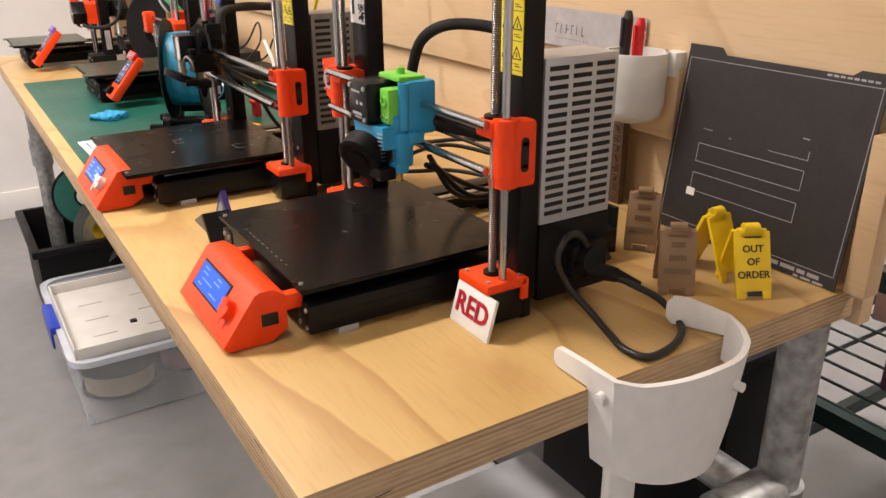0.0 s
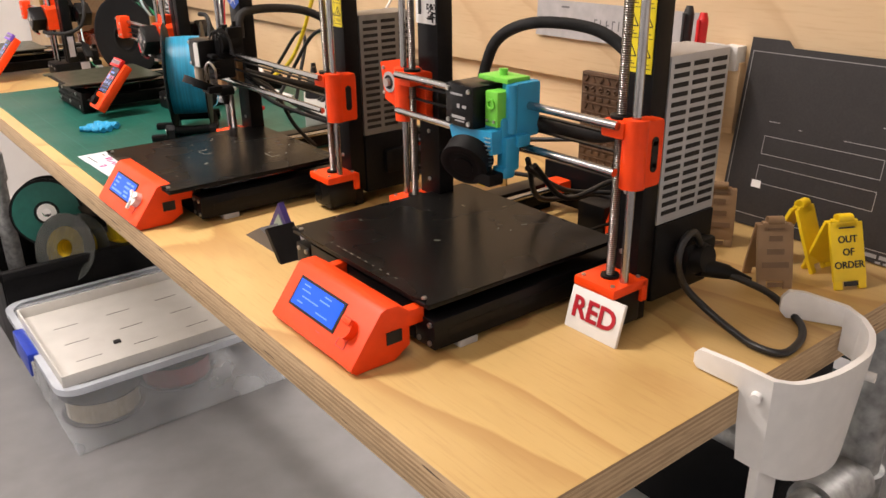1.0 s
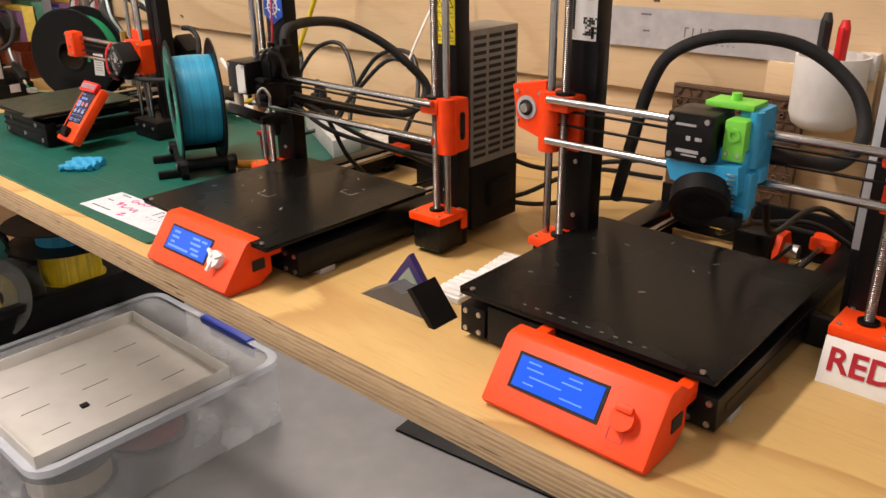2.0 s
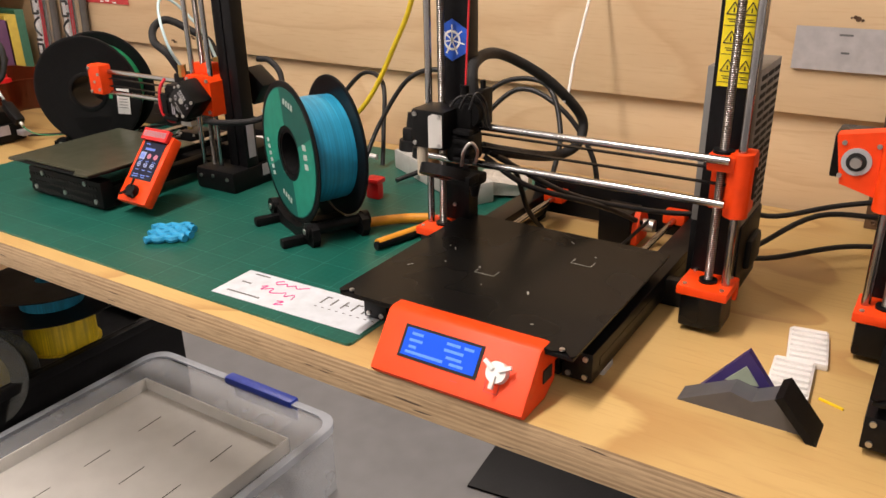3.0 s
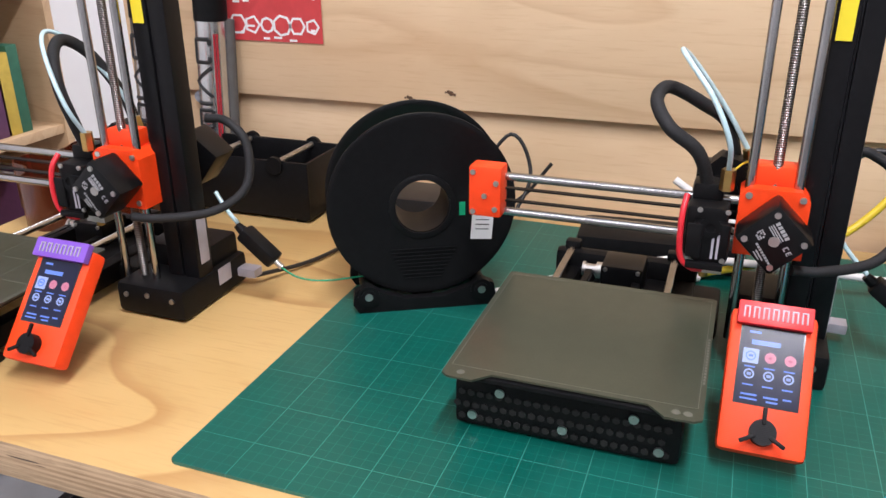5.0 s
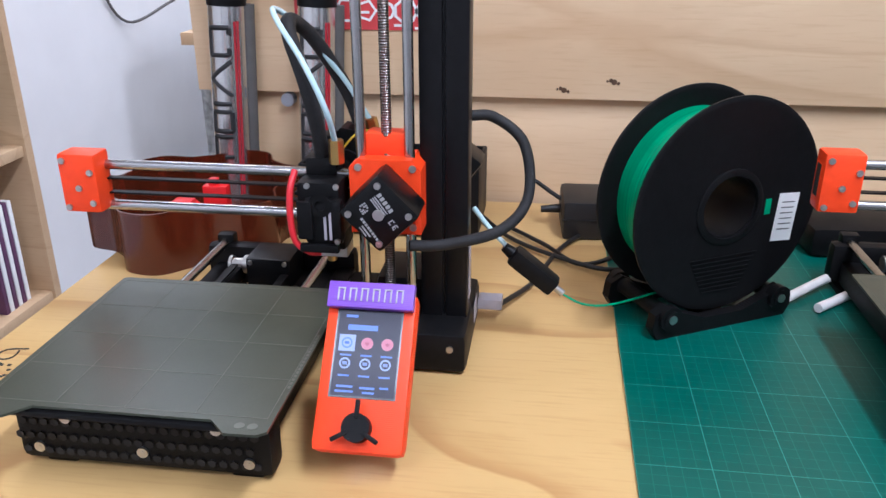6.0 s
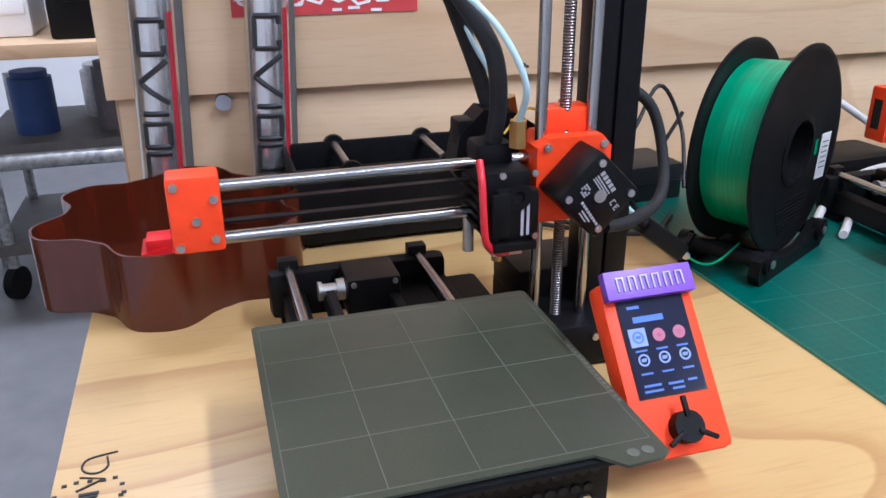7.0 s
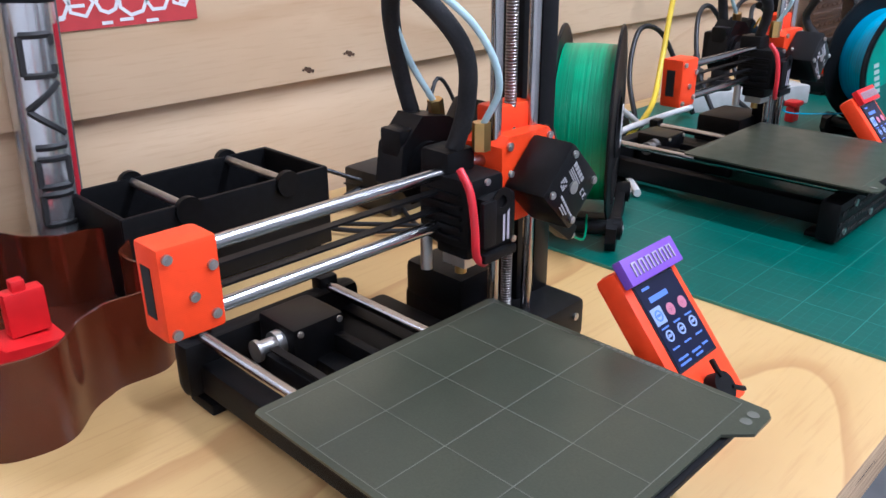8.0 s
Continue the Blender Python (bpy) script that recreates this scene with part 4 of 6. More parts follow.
    for w in (0.146, 0.134):
        boxpart("belt", (0.0, 0.17, w), (0.006, 0.22, 0.0014), BLACK, P)
    bm = B()
    bx(bm, (-0.007, 0.2855, 0.1455), (0.023, 0.031, 0.048), 0.003)
    end = part("arm_end", bm, ORANGE, P)
    screws(end, [(-0.0185, 0.2855, 0.142), (-0.0185, 0.2745, 0.155), (-0.0185, 0.2755, 0.130), (-0.0185, 0.2965, 0.126), (-0.0185, 0.2965, 0.164)], (-1, 0, 0), 0.0026)
    bm = B()
    bx(bm, (-0.006, 0.3008, 0.1455), (0.009, 0.0012, 0.026), 0)
    part("slot", bm, SLOT, end)
    bm = B()
    bx(bm, (-0.004, 0.090, 0.134), (0.044, 0.034, 0.046), 0.005)
    head = part("tool_head", bm, BLACK, P, "black print head with fan")
    boxpart("cable_clamp", (0.006, 0.092, 0.161), (0.026, 0.026, 0.020), BLACKP, head, 0.005)
    boxpart("fan_housing", (-0.028, 0.085, 0.128), (0.012, 0.030, 0.036), BLACK, head, 0.005)
    boxpart("hot_end", (-0.002, 0.085, 0.106), (0.028, 0.024, 0.014), BLACKP, head, 0.003)
    for k in range(5):
        boxpart("fin", (-0.004, 0.1075, 0.118 + 0.007 * k), (0.034, 0.004, 0.003), BLACKP, head, 0.0008)
    cable("red_lead", [(-0.020, 0.108, 0.164), (-0.030, 0.1095, 0.152), (-0.034, 0.1095, 0.130), (-0.033, 0.107, 0.112), (-0.030, 0.098, 0.103), (-0.026, 0.090, 0.101)], 0.0026, REDWIRE, head, "red sleeved lead")
    bm = B()
    bx(bm, (-0.0345, 0.098, 0.130), (0.004, 0.012, 0.030), 0.0015)
    lathe(bm, (-0.034, 0.086, 0.142), (-1, 0, 0), [(0.004, 0), (0.008, 0), (0.009, 0.0015), (0.004, 0.0015)], 24)
    bx(bm, (-0.034, 0.088, 0.108), (0.006, 0.030, 0.006), 0.001)
    part("fan_duct", bm, BLACKP, head)
    screws(head, [(-0.031, 0.096, 0.156), (-0.031, 0.074, 0.156), (-0.034, 0.074, 0.114)], (-1, 0, 0), 0.0022)
    bm = B()
    bars(bm, facing((-0.0342, 0.080, 0.126), (0, 0, 1), (0, 1, 0)), [(0, 0.003, 0.022, 0.002), (0, -0.001, 0.022, 0.002)], 0.0003)
    part("print", bm, SILVERP, head)
    boxpart("heater_block", (-0.002, 0.084, 0.096), (0.02, 0.022, 0.008), STEEL, head)
    rod("nozzle", (-0.002, 0.088, 0.092), (-0.002, 0.088, 0.085), 0.004, BRASS, head, 10, )
    rod("probe", (0.014, 0.104, 0.12), (0.014, 0.104, 0.088), 0.004, STEEL, head, 12)
    rod("fitting", (-0.010, 0.078, 0.168), (-0.010, 0.078, 0.186), 0.006, BRASS, head, 6, "brass hexagon fitting")
    cable("feed_tube", [(-0.010, 0.078, 0.182), (-0.026, 0.080, 0.212), (-0.022, 0.096, 0.245), (-0.004, 0.118, 0.270), (0.014, 0.126, 0.277), (0.032, 0.116, 0.264), (0.048, 0.086, 0.222), (0.046, 0.064, 0.188)], 0.0022, PTFE, P, "pale blue feed tube")
    dv, dw = (0.0, 0.0) if letters == 6 else (0.030, -0.024)
    cable("cable_sleeve", [(0.002, 0.092, 0.165), (-0.010, 0.092 + dv * 0.4, 0.198), (-0.014, 0.098 + dv, 0.232 + dw * 0.6), (0.002, 0.112 + dv, 0.260 + dw), (0.022, 0.116 + dv * 0.6, 0.268 + dw), (0.042, 0.104, 0.250 + dw), (0.056, 0.084, 0.208), (0.056, 0.072, 0.172)], 0.0058, SLEEVE, P, "black braided sleeve looped from the extruder to the head")
    cable("sensor_wire", [(0.010, 0.080, 0.172), (0.014, 0.066, 0.186), (0.022, 0.052, 0.184), (0.030, 0.046, 0.172)], 0.0009, YWIRE, P)
    cable("motor_sleeve", [(-0.030, 0.020, 0.112), (-0.02, -0.005, 0.110), (0.01, -0.045, 0.112), (0.040, -0.065, 0.13), (0.055, -0.060, 0.17), (0.060, -0.035, 0.19), (0.055, -0.015, 0.192)], 0.0045, SLEEVE, P)
    bm = B()
    prism(bm, [(0.046, 0.128), (0.098, 0.126), (0.108, 0.140), (0.104, 0.166), (0.086, 0.184), (0.062, 0.180), (0.046, 0.170)], 0.034, 0.058, "x")
    cy(bm, (0.030, 0.084, 0.150), (0.036, 0.084, 0.150), 0.017, 28)
    bx(bm, (0.064, 0.062, 0.148), (0.026, 0.042, 0.040), 0.004)
    bx(bm, (0.046, 0.098, 0.160), (0.020, 0.014, 0.034), 0.003)
    boxpart("extruder_motor", (0, 0, 0), (0.034, 0.042, 0.042), MOTOR, P, 0.004, "black stepper motor behind the tower", Matrix.Translation((0.066, 0.002, 0.150)) @ Matrix.Rotation(radians(38), 4, "X"))
    ex = part("extruder", bm, BLACK, P, "angular black extruder behind the carriage")
    rod("gear_recess", (0.0292, 0.084, 0.150), (0.0302, 0.084, 0.150), 0.009, SLOT, ex, 20)
    rod("fitting", (0.046, 0.060, 0.172), (0.045, 0.064, 0.190), 0.0055, BRASS, ex, 6)
    cable("guide_tube", [(0.050, -0.020, 0.116), (0.046, -0.034, 0.100), (0.044, -0.050, 0.084)], 0.0022, PTFE, P)
    Q = Matrix.Translation((0.042, -0.072, 0.0655)) @ Vector((-0.002, -0.044, -0.034)).to_track_quat("X", "Z").to_matrix().to_4x4()
    bm = B()
    bx(bm, (0, 0, 0), (0.046, 0.018, 0.016), 0.004, Q)
    cy(bm, Q @ Vector((-0.020, 0, 0)), Q @ Vector((-0.032, 0, 0)), 0.006, 14, 0.004)
    sens = part("filament_sensor", bm, BLACK, P, "small black filament sensor hung in the tube")
    rod("fitting", tuple(Q @ Vector((0.022, 0, 0))), tuple(Q @ Vector((0.032, 0, 0))), 0.0032, STEEL, sens, 10)
    # bed base
    bm = B()
    bx(bm, (-0.165, 0.172, 0.026), (0.022, 0.175, 0.042), 0.006)
    bs = part("front_plate", bm, BLACKP, P, "black honeycomb front plate")
    for v in (0.105, 0.222):
        boxpart("base_rail", (-0.035, v, 0.022), (0.28, 0.018, 0.022), BLACKP, P, 0.003)
    boxpart("rear_plate", (0.106, 0.168, 0.030), (0.018, 0.146, 0.040), BLACKP, P, 0.007)
    boxpart("link_plate", (0.060, 0.120, 0.020), (0.08, 0.10, 0.020), BLACKP, P, 0.004)
    screws(bs, [(-0.176, 0.172 + a, w) for a, w in ((-0.072, 0.016), (-0.052, 0.040), (0.0, 0.018), (0.05, 0.040), (0.072, 0.016))], (-1, 0, 0), 0.0038)
    bm = B()
    for i in range(22):
        for k in range(3):
            v = 0.095 + 0.0075 * i + (0.0037 if k % 2 else 0)
            cy(bm, (-0.1762, v, 0.014 + 0.011 * k), (-0.1772, v, 0.014 + 0.011 * k), 0.0030, 6)
    tagged(part("honeycomb", bm, SLOT, bs), "small hexagonal openings", "", "", "stuff")
    for v in (0.118, 0.224):
        rod("bed_rod", (-0.16, v, 0.050), (0.108, v, 0.050), 0.004, CHROME, P, 16)
        boxpart("rod_clip", (0.110, v, 0.052), (0.012, 0.016, 0.012), BLACK, P, 0.002)
    for u, v in ((-0.155, 0.105), (-0.155, 0.235), (0.10, 0.110), (0.10, 0.222)):
        boxpart("rubber_foot", (u, v, 0.004), (0.03, 0.022, 0.008), BLACK, P, 0.002)
    bm = B()
    bx(bm, (0.075, 0.165, 0.040), (0.042, 0.042, 0.034), 0.004)
    bm_ = part("bed_motor", bm, MOTOR, P)
    rod("pulley", (0.070, 0.186, 0.044), (0.070, 0.192, 0.044), 0.0085, STEEL, bm_, 20)
    rod("pulley", (0.070, 0.192, 0.044), (0.070, 0.203, 0.044), 0.0055, STEEL, bm_, 16)
    rod("pulley", (0.070, 0.203, 0.044), (0.070, 0.206, 0.044), 0.0075, STEEL, bm_, 20)
    screws(bm_, [(0.054, a, b) for a in (0.149, 0.181) for b in (0.027, 0.053)], (-1, 0, 0), 0.0022)
    for v in (0.150, 0.198):
        boxpart("rib", (0.02, v, 0.036), (0.11, 0.008, 0.014), BLACKP, P, 0.002)
    boxpart("bed_belt", (-0.04, 0.198, 0.0475), (0.20, 0.006, 0.0014), BLACK, P)
    # bed and sheet
    S_ = Matrix.Translation((slide, 0, 0))
    hb = boxpart("heated_bed", (-0.1145, 0.167, 0.0605), (0.178, 0.176, 0.004), BLACK, P, 0.001, "", S_)
    boxpart("bed_carriage", (-0.10, 0.170, 0.0565), (0.12, 0.13, 0.004), BLACKP, P, 0.001, "", S_)
    bm = B()
    prism(bm, [(-0.2125, 0.0785), (-0.2085, 0.073), (-0.018, 0.073), (-0.016, 0.076), (-0.016, 0.258), (-0.018, 0.261), (-0.2085, 0.261), (-0.2125, 0.2555), (-0.213, 0.236), (-0.201, 0.224), (-0.201, 0.110), (-0.213, 0.098)], 0.0637, 0.0655, "z")
    bm.transform(S_)
    sheet = part("steel_sheet", bm, SATIN, hb, "grey-green textured spring steel sheet with a pale grid")
    bm = B()
    inner = (0, 1, 2, 3, 4) if letters == 6 else (0, 4)
    for k in inner:
        u = -0.196 + 0.0435 * k
        bx(bm, (u, 0.167, 0.0656), (0.0005, 0.180, 0.0002))
        v = 0.077 + 0.045 * k
        bx(bm, (-0.109, v, 0.06563), (0.174, 0.0005, 0.0002))
    for k in range(16):
        bx(bm, (-0.161 + 0.0045 * k, 0.0752, 0.0656), (0.003, 0.0018, 0.0002))
    for v in (0.083, 0.091, 0.247):
        cy(bm, (-0.205, v, 0.0655), (-0.205, v, 0.0658), 0.0032, 12)
    bm.transform(S_)
    part("grid_print", bm, FAINTLINE, sheet)
    # display box leaning back
    D = Vector((0.080, 0, 0.095)).normalized()
    F = facing((-0.1362, 0.0320, 0.0666), (0, -1, 0), D)
    bm = B()
    bx(bm, (0, 0, -0.009), (0.0605, 0.106, 0.018), 0.005, F)
    box = part("display_box", bm, ORANGE, P, "orange printed housing of the colour display")
    boxpart("screen", (0, 0.0107, 0.0), (0.0445, 0.0585, 0.0012), GLASS_D, box, 0, "", F)
    boxpart("picture", (0, 0.0107, 0.0004), (0.042, 0.0555, 0.0012), SCR, box, 0, "lit menu screen with round icons", F)
    bm = B()
    bars(bm, F @ Matrix.Translation((0, 0.0107, 0.0010)), [(-0.004, 0.017, 0.020, 0.0036), (-0.012, 0.0245, 0.008, 0.0018)] + [(-0.0135 + 0.0135 * i, -0.0015 - 0.0135 * k, 0.0075, 0.0011) for i in range(3) for k in range(2)] + [(-0.012, -0.022, 0.011, 0.0014), (0.003, -0.0225, 0.010, 0.0014), (0.014, -0.022, 0.006, 0.0013), (-0.012, -0.0252, 0.012, 0.0013), (0.004, -0.0255, 0.008, 0.0013)])
    part("menu_text", bm, ICONB, box)
    bm = B()
    bars(bm, F @ Matrix.Translation((-0.0135, 0.0172, 0.0010)), [(0, 0, 0.0110, 0.0110)])
    part("menu_tile", bm, ICONW, box)
    for i in range(3):
        for k in range(2):
            bm = B()
            c = F @ Vector((-0.0135 + 0.0135 * i, 0.0172 - 0.0135 * k, 0.0013))
            nz = F.to_3x3() @ Vector((0, 0, 1))
            lathe(bm, c, nz, [(0.0026, 0), (0.0037, 0), (0.0037, 0.0003), (0.0026, 0.0003)] if k or not i else [(0.0012, 0), (0.0040, 0), (0.0040, 0.0003), (0.0012, 0.0003)], 20)
            bx(bm, tuple(c), (0.0008, 0.0030, 0.0020))
            part("menu_icon", bm, ICONR if (i, k) in ((1, 0), (2, 0)) else ICONB if (i, k) == (0, 0) else ICONW, box)
    bm = B()
    K = F @ Matrix.Translation((0, -0.0375, 0))
    cy(bm, K @ Vector((0, 0, 0)), K @ Vector((0, 0, 0.009)), 0.0092, 24)
    for k in range(3):
        bx(bm, (0, 0.0115, 0.009), (0.0030, 0.012, 0.0030), 0.0010, K @ Matrix.Rotation(2 * math.pi * k / 3, 4, "Z"))
    part("knob", bm, BLACKP, box, "black three-armed knob")
    bm = B()
    bx(bm, (0, 0.0485, 0.004), (0.058 if letters == 6 else 0.052, 0.0176, 0.007), 0.001, F)
    pl = part("name_plate", bm, plate_mat, box, "small printed name plate with raised silver strokes")
    bm = B()
    strokes = 2 * letters
    for k in range(strokes):
        x = -0.0215 + 0.043 * k / (strokes - 1)
        bx(bm, (x, 0.0485, 0.008), (0.0011, 0.0088, 0.0010), 0.0002, F)
        if k % 2 == 0:
            bx(bm, (x + 0.0018, 0.0485 + 0.0039, 0.008), (0.0036, 0.0009, 0.0010), 0.0002, F)
    tagged(part("relief", bm, SILVERP, pl), "raised silver strokes", "", "", "stuff")
    return P


mini_a = tower_printer((0.752, 2.700), "black and orange single-tower 3d printer with a purple name plate", PURPLE, 6)
mini_b = tower_printer((0.828, 2.106), "black and orange single-tower 3d printer with a red name plate", REDP, 7, 0.009)
cable("filament_strand", [(0.792, 2.605, 0.947), (0.795, 2.585, 0.936), (0.808, 2.560, 0.931), (0.835, 2.520, 0.932)], 0.0010, GREENF, None, "green filament strand from the spool to the sensor", "filament")


# ---- spools on roller stands ----
def spool_on_stand(at, face, rad, wide, wound, fil, label, front_mat=None, seed=1):
    """face: heading of the front flange's outward normal, degrees from +x. Local y is the spool's axis, towards the front."""
    S = thing("filament_spool", (at[0], at[1], at[2]), label, "filament spool", "", "", face - 90)
    hub = 0.030
    for k, y in ((0, wide / 2), (1, -wide / 2)):
        bm = B()
        lathe(bm, (0, y, 0), (0, 1, 0), [(hub, -0.0015), (rad - 0.002, -0.0015), (rad, -0.0008), (rad, 0.0008), (rad - 0.002, 0.0018), (rad - 0.006, 0.0012), (hub, 0.0012)], 72)
        part("flange", bm, BLACK if front_mat is None or k == 1 else BLACKP, S)
    bm = B()
    lathe(bm, (0, 0, 0), (0, 1, 0), [(hub - 0.003, -wide / 2), (hub, -wide / 2), (hub, wide / 2), (hub - 0.003, wide / 2)], 40)
    part("hub", bm, BLACK, S)
    bm = B()
    lathe(bm, (0, 0, 0), (0, 1, 0), [(hub, -wide / 2 + 0.002), (wound, -wide / 2 + 0.002), (wound + 0.001, 0), (wound, wide / 2 - 0.002), (hub, wide / 2 - 0.002)], 72)
    part("winding", bm, fil, S, "tightly wound filament")
    y = wide / 2 + 0.0022
    if front_mat is None:
        G = facing((0, y, 0), (-1, 0, 0), (0, 0, 1))
        boxpart("paper_label", (0.062, -0.012, 0), (0.022, 0.044, 0.0006), PAPER, S, 0, "white paper label", G @ Matrix.Rotation(radians(-4), 4, "Z"))
        bm = B()
        bars(bm, G @ Matrix.Rotation(radians(-4), 4, "Z") @ Matrix.Translation((0.062, -0.012, 0.0004)), [(0, 0.014 - 0.005 * k, 0.014, 0.001) for k in range(6)])
        part("label_print", bm, GREYINK, S)
        bm = B()
        lathe(bm, (0, y - 0.0012, 0), (0, 1, 0), [(hub - 0.002, -0.001), (hub + 0.004, -0.001), (hub + 0.004, 0.0012), (hub + 0.002, 0.0020), (hub - 0.002, 0.0020)], 48)
        part("hub_ring", bm, BLACKP, S)
        boxpart("label_spot", (0.040, -0.004, 0), (0.006, 0.014, 0.0004), GREENF, S, 0.0, "", G)
        bm = B()
        for k in range(9):
            bx(bm, (0.0, -0.045 - 0.004 * k, -0.0003), (0.07 - 0.004 * k, 0.0012, 0.0008), 0, G)
        part("flange_ribs", bm, BLACKP, S)
    else:
        bm = B()
        lathe(bm, (0, y - 0.0006, 0), (0, 1, 0), [(hub + 0.006, 0), (rad - 0.008, 0), (rad - 0.008, 0.0004), (hub + 0.006, 0.0004)], 72)
        lab = part("flange_label", bm, front_mat, S, "round dark teal label")
        bm = B()
        G = facing((0, y, 0), (-1, 0, 0), (0, 0, 1))
        for a0, a1 in ((100, 205), (-80, 25)):
            outer = [(0.083 * math.cos(radians(a)), 0.083 * math.sin(radians(a))) for a in range(a0, a1 + 1, 7)]
            inner = [(0.036 * math.cos(radians(a)), 0.036 * math.sin(radians(a))) for a in range(a1, a0 - 1, -7)]
            vs = [bm.verts.new(G @ Vector((x, z, 0.0001))) for x, z in outer + inner]
            bm.faces.new(vs)
        part("label_panel", bm, TEAL2, lab)
        bm = B()
        for turn_, rr, n, size in ((8, 0.056, 3, 0.012), (196, 0.066, 6, 0.009), (80, 0.066, 4, 0.008), (255, 0.064, 4, 0.008)):
            T = G @ Matrix.Rotation(radians(turn_), 4, "Z") @ Matrix.Translation((rr, 0, 0.0003))
            for k in range(n):
                boxpart("label_bar", (0, (k - (n - 1) / 2) * size, 0), (size * 0.95, size * 0.62, 0.0002), TEALINK, lab, 0, "", T)
    return S


def roller_stand(at, face, wide, label, feet=False):
    S = thing("spool_stand", at, label, "spool stand", "", "", face - 90)
    for y in (wide / 2 + 0.004, -wide / 2 - 0.004):
        bm = B()
        prism(bm, [(-0.068, 0.0), (0.068, 0.0), (0.074, 0.010), (0.072, 0.024), (0.060, 0.030), (0.045, 0.022), (0.02, 0.013), (-0.02, 0.013), (-0.045, 0.022), (-0.060, 0.030), (-0.072, 0.024), (-0.074, 0.010)], y - 0.005, y + 0.005, "y")
        part("side_plate", bm, BLACKP, S)
    for x in (-0.058, 0.058):
        rod("roller", (x, -wide / 2 - 0.014, 0.020), (x, wide / 2 + 0.014, 0.020), 0.0075, BLACK, S, 18)
        for y in (-wide / 2 - 0.009, wide / 2 + 0.009):
            b = rod("bearing", (x, y - 0.004, 0.020), (x, y + 0.004, 0.020), 0.011, BLACK, S, 20)
            rod("bearing_cap", (x, y - 0.006, 0.020), (x, y + 0.006, 0.020), 0.004, STEEL, b, 12)
        if feet:
            boxpart("foot", (x * 0.8, wide / 2 + 0.022, 0.006), (0.012, 0.04, 0.012), BLACKP, S, 0.003)
    boxpart("cross_bar", (0, 0, 0.006), (0.02, wide, 0.010), BLACKP, S, 0.002)
    return S


SP1, F1 = (0.868, 2.480, 1.0115), 209
spool_on_stand(SP1, F1, 0.095, 0.056, 0.076, GREENF, "black spool of green filament on a roller stand")
roller_stand((SP1[0], SP1[1], BENCH + 0.003), F1, 0.062, "black printed roller stand under the green spool")
SP2, F2 = (0.768, 1.890, 1.0095), 155
spool_on_stand(SP2, F2, 0.0925, 0.064, 0.068, CYANF, "spool of cyan filament with a round teal label", TEAL)
roller_stand((SP2[0], SP2[1], BENCH + 0.003), F2, 0.062, "black printed roller stand with splayed feet", True)
cable("filament_strand", [(0.868, 2.011, 0.947), (0.860, 1.990, 0.938), (0.835, 1.950, 0.934), (0.800, 1.925, 0.936)], 0.0010, CYANF, None, "cyan filament strand at the sensor", "filament")

# ---- small things on the bench ----
sign = thing("name_sign", (0.752, 0.895, BENCH), "small white sign with raised red letters reading RED", "sign", turn=0)
Fs = facing((0.0, 0.0, 0.0205), (-0.003, -1, 0), (0.27, 0, 1))
bm = B()
bx(bm, (0, 0, -0.002), (0.064, 0.042, 0.004), 0.0012, Fs)
part("board", bm, WHITE, sign)
lettering("word", "RED", 0.029, Fs @ Matrix.Translation((0, 0.001, 0.0006)), CRIMSON, sign, 0.0006)
bm = B()
prism(bm, [(0.004, 0.002), (0.024, 0.0), (0.010, 0.028)], -0.003, 0.003, "y")
part("prop", bm, WHITE, sign)


def a_sign(at, turn, mat, ink, lines, label, spread=0.022, h=0.072, w=0.038):
    S = thing("folding_sign", (*at, BENCH), label, "sign", "folding signs", "", turn)
    for s in (-1, 1):
        R = Matrix.Translation((0, 0, h)) @ Matrix.Rotation(s * math.atan2(spread, h), 4, "X")
        bm = B()
        L = h / math.cos(math.atan2(spread, h))
        bx(bm, (0, 0, -L * 0.49), (w, 0.004, L * 0.80), 0.001, R)
        for x in (-0.36, 0.36):
            bx(bm, (x * w, 0, -L * 0.94), (w * 0.24, 0.004, L * 0.12), 0.0008, R)
        cy(bm, R @ Vector((-w * 0.22, 0, -0.003)), R @ Vector((w * 0.22, 0, -0.003)), 0.0045, 14)
        bx(bm, (0, 0, -0.010), (w * 0.7, 0.004, 0.010), 0.001, R)
        p = part("panel", bm, mat, S)
        if s < 0:
            T = R @ facing((0, -0.0022, -L * 0.5), (1, 0, 0), (0, 0, 1))
            if lines:
                for k, tx in enumerate(lines):
                    lettering("words", tx, 0.0105, T @ Matrix.Translation((0, 0.0135 - 0.0135 * k, 0)), ink, p, 0.0004)
            else:
                bm = B()
                bars(bm, T, [(0, 0.016, 0.014, 0.006), (0, 0.002, 0.018, 0.006), (0, -0.012, 0.028, 0.006)], 0.0008)
                part("lettering", bm, ink, p)
            bm = B()
            bars(bm, T, [(0, 0.026, 0.018, 0.0016), (0, -0.033, 0.016, 0.005)], 0.0006)
            part("slots", bm, ink, p)
    return S


a_sign((1.050, 0.818), -28, YPLA, INK, ("OUT", "OF", "ORDER"), "yellow folding sign reading OUT OF ORDER", 0.030)
a_sign((1.056, 0.868), 182, YPLA, INK, (), "yellow folding sign turned edge-on with its legs apart", 0.030, 0.074, 0.036)
a_sign((0.989, 0.860), -38, BPLA, plain("dark_brown_print", (0.17, 0.10, 0.05), 0.5), (), "brown folding sign with raised lettering")
a_sign((1.048, 0.966), -52, BPLA, plain("dark_brown_ink", (0.15, 0.085, 0.04), 0.5), (), "brown folding sign with raised lettering beside the steel sheet")

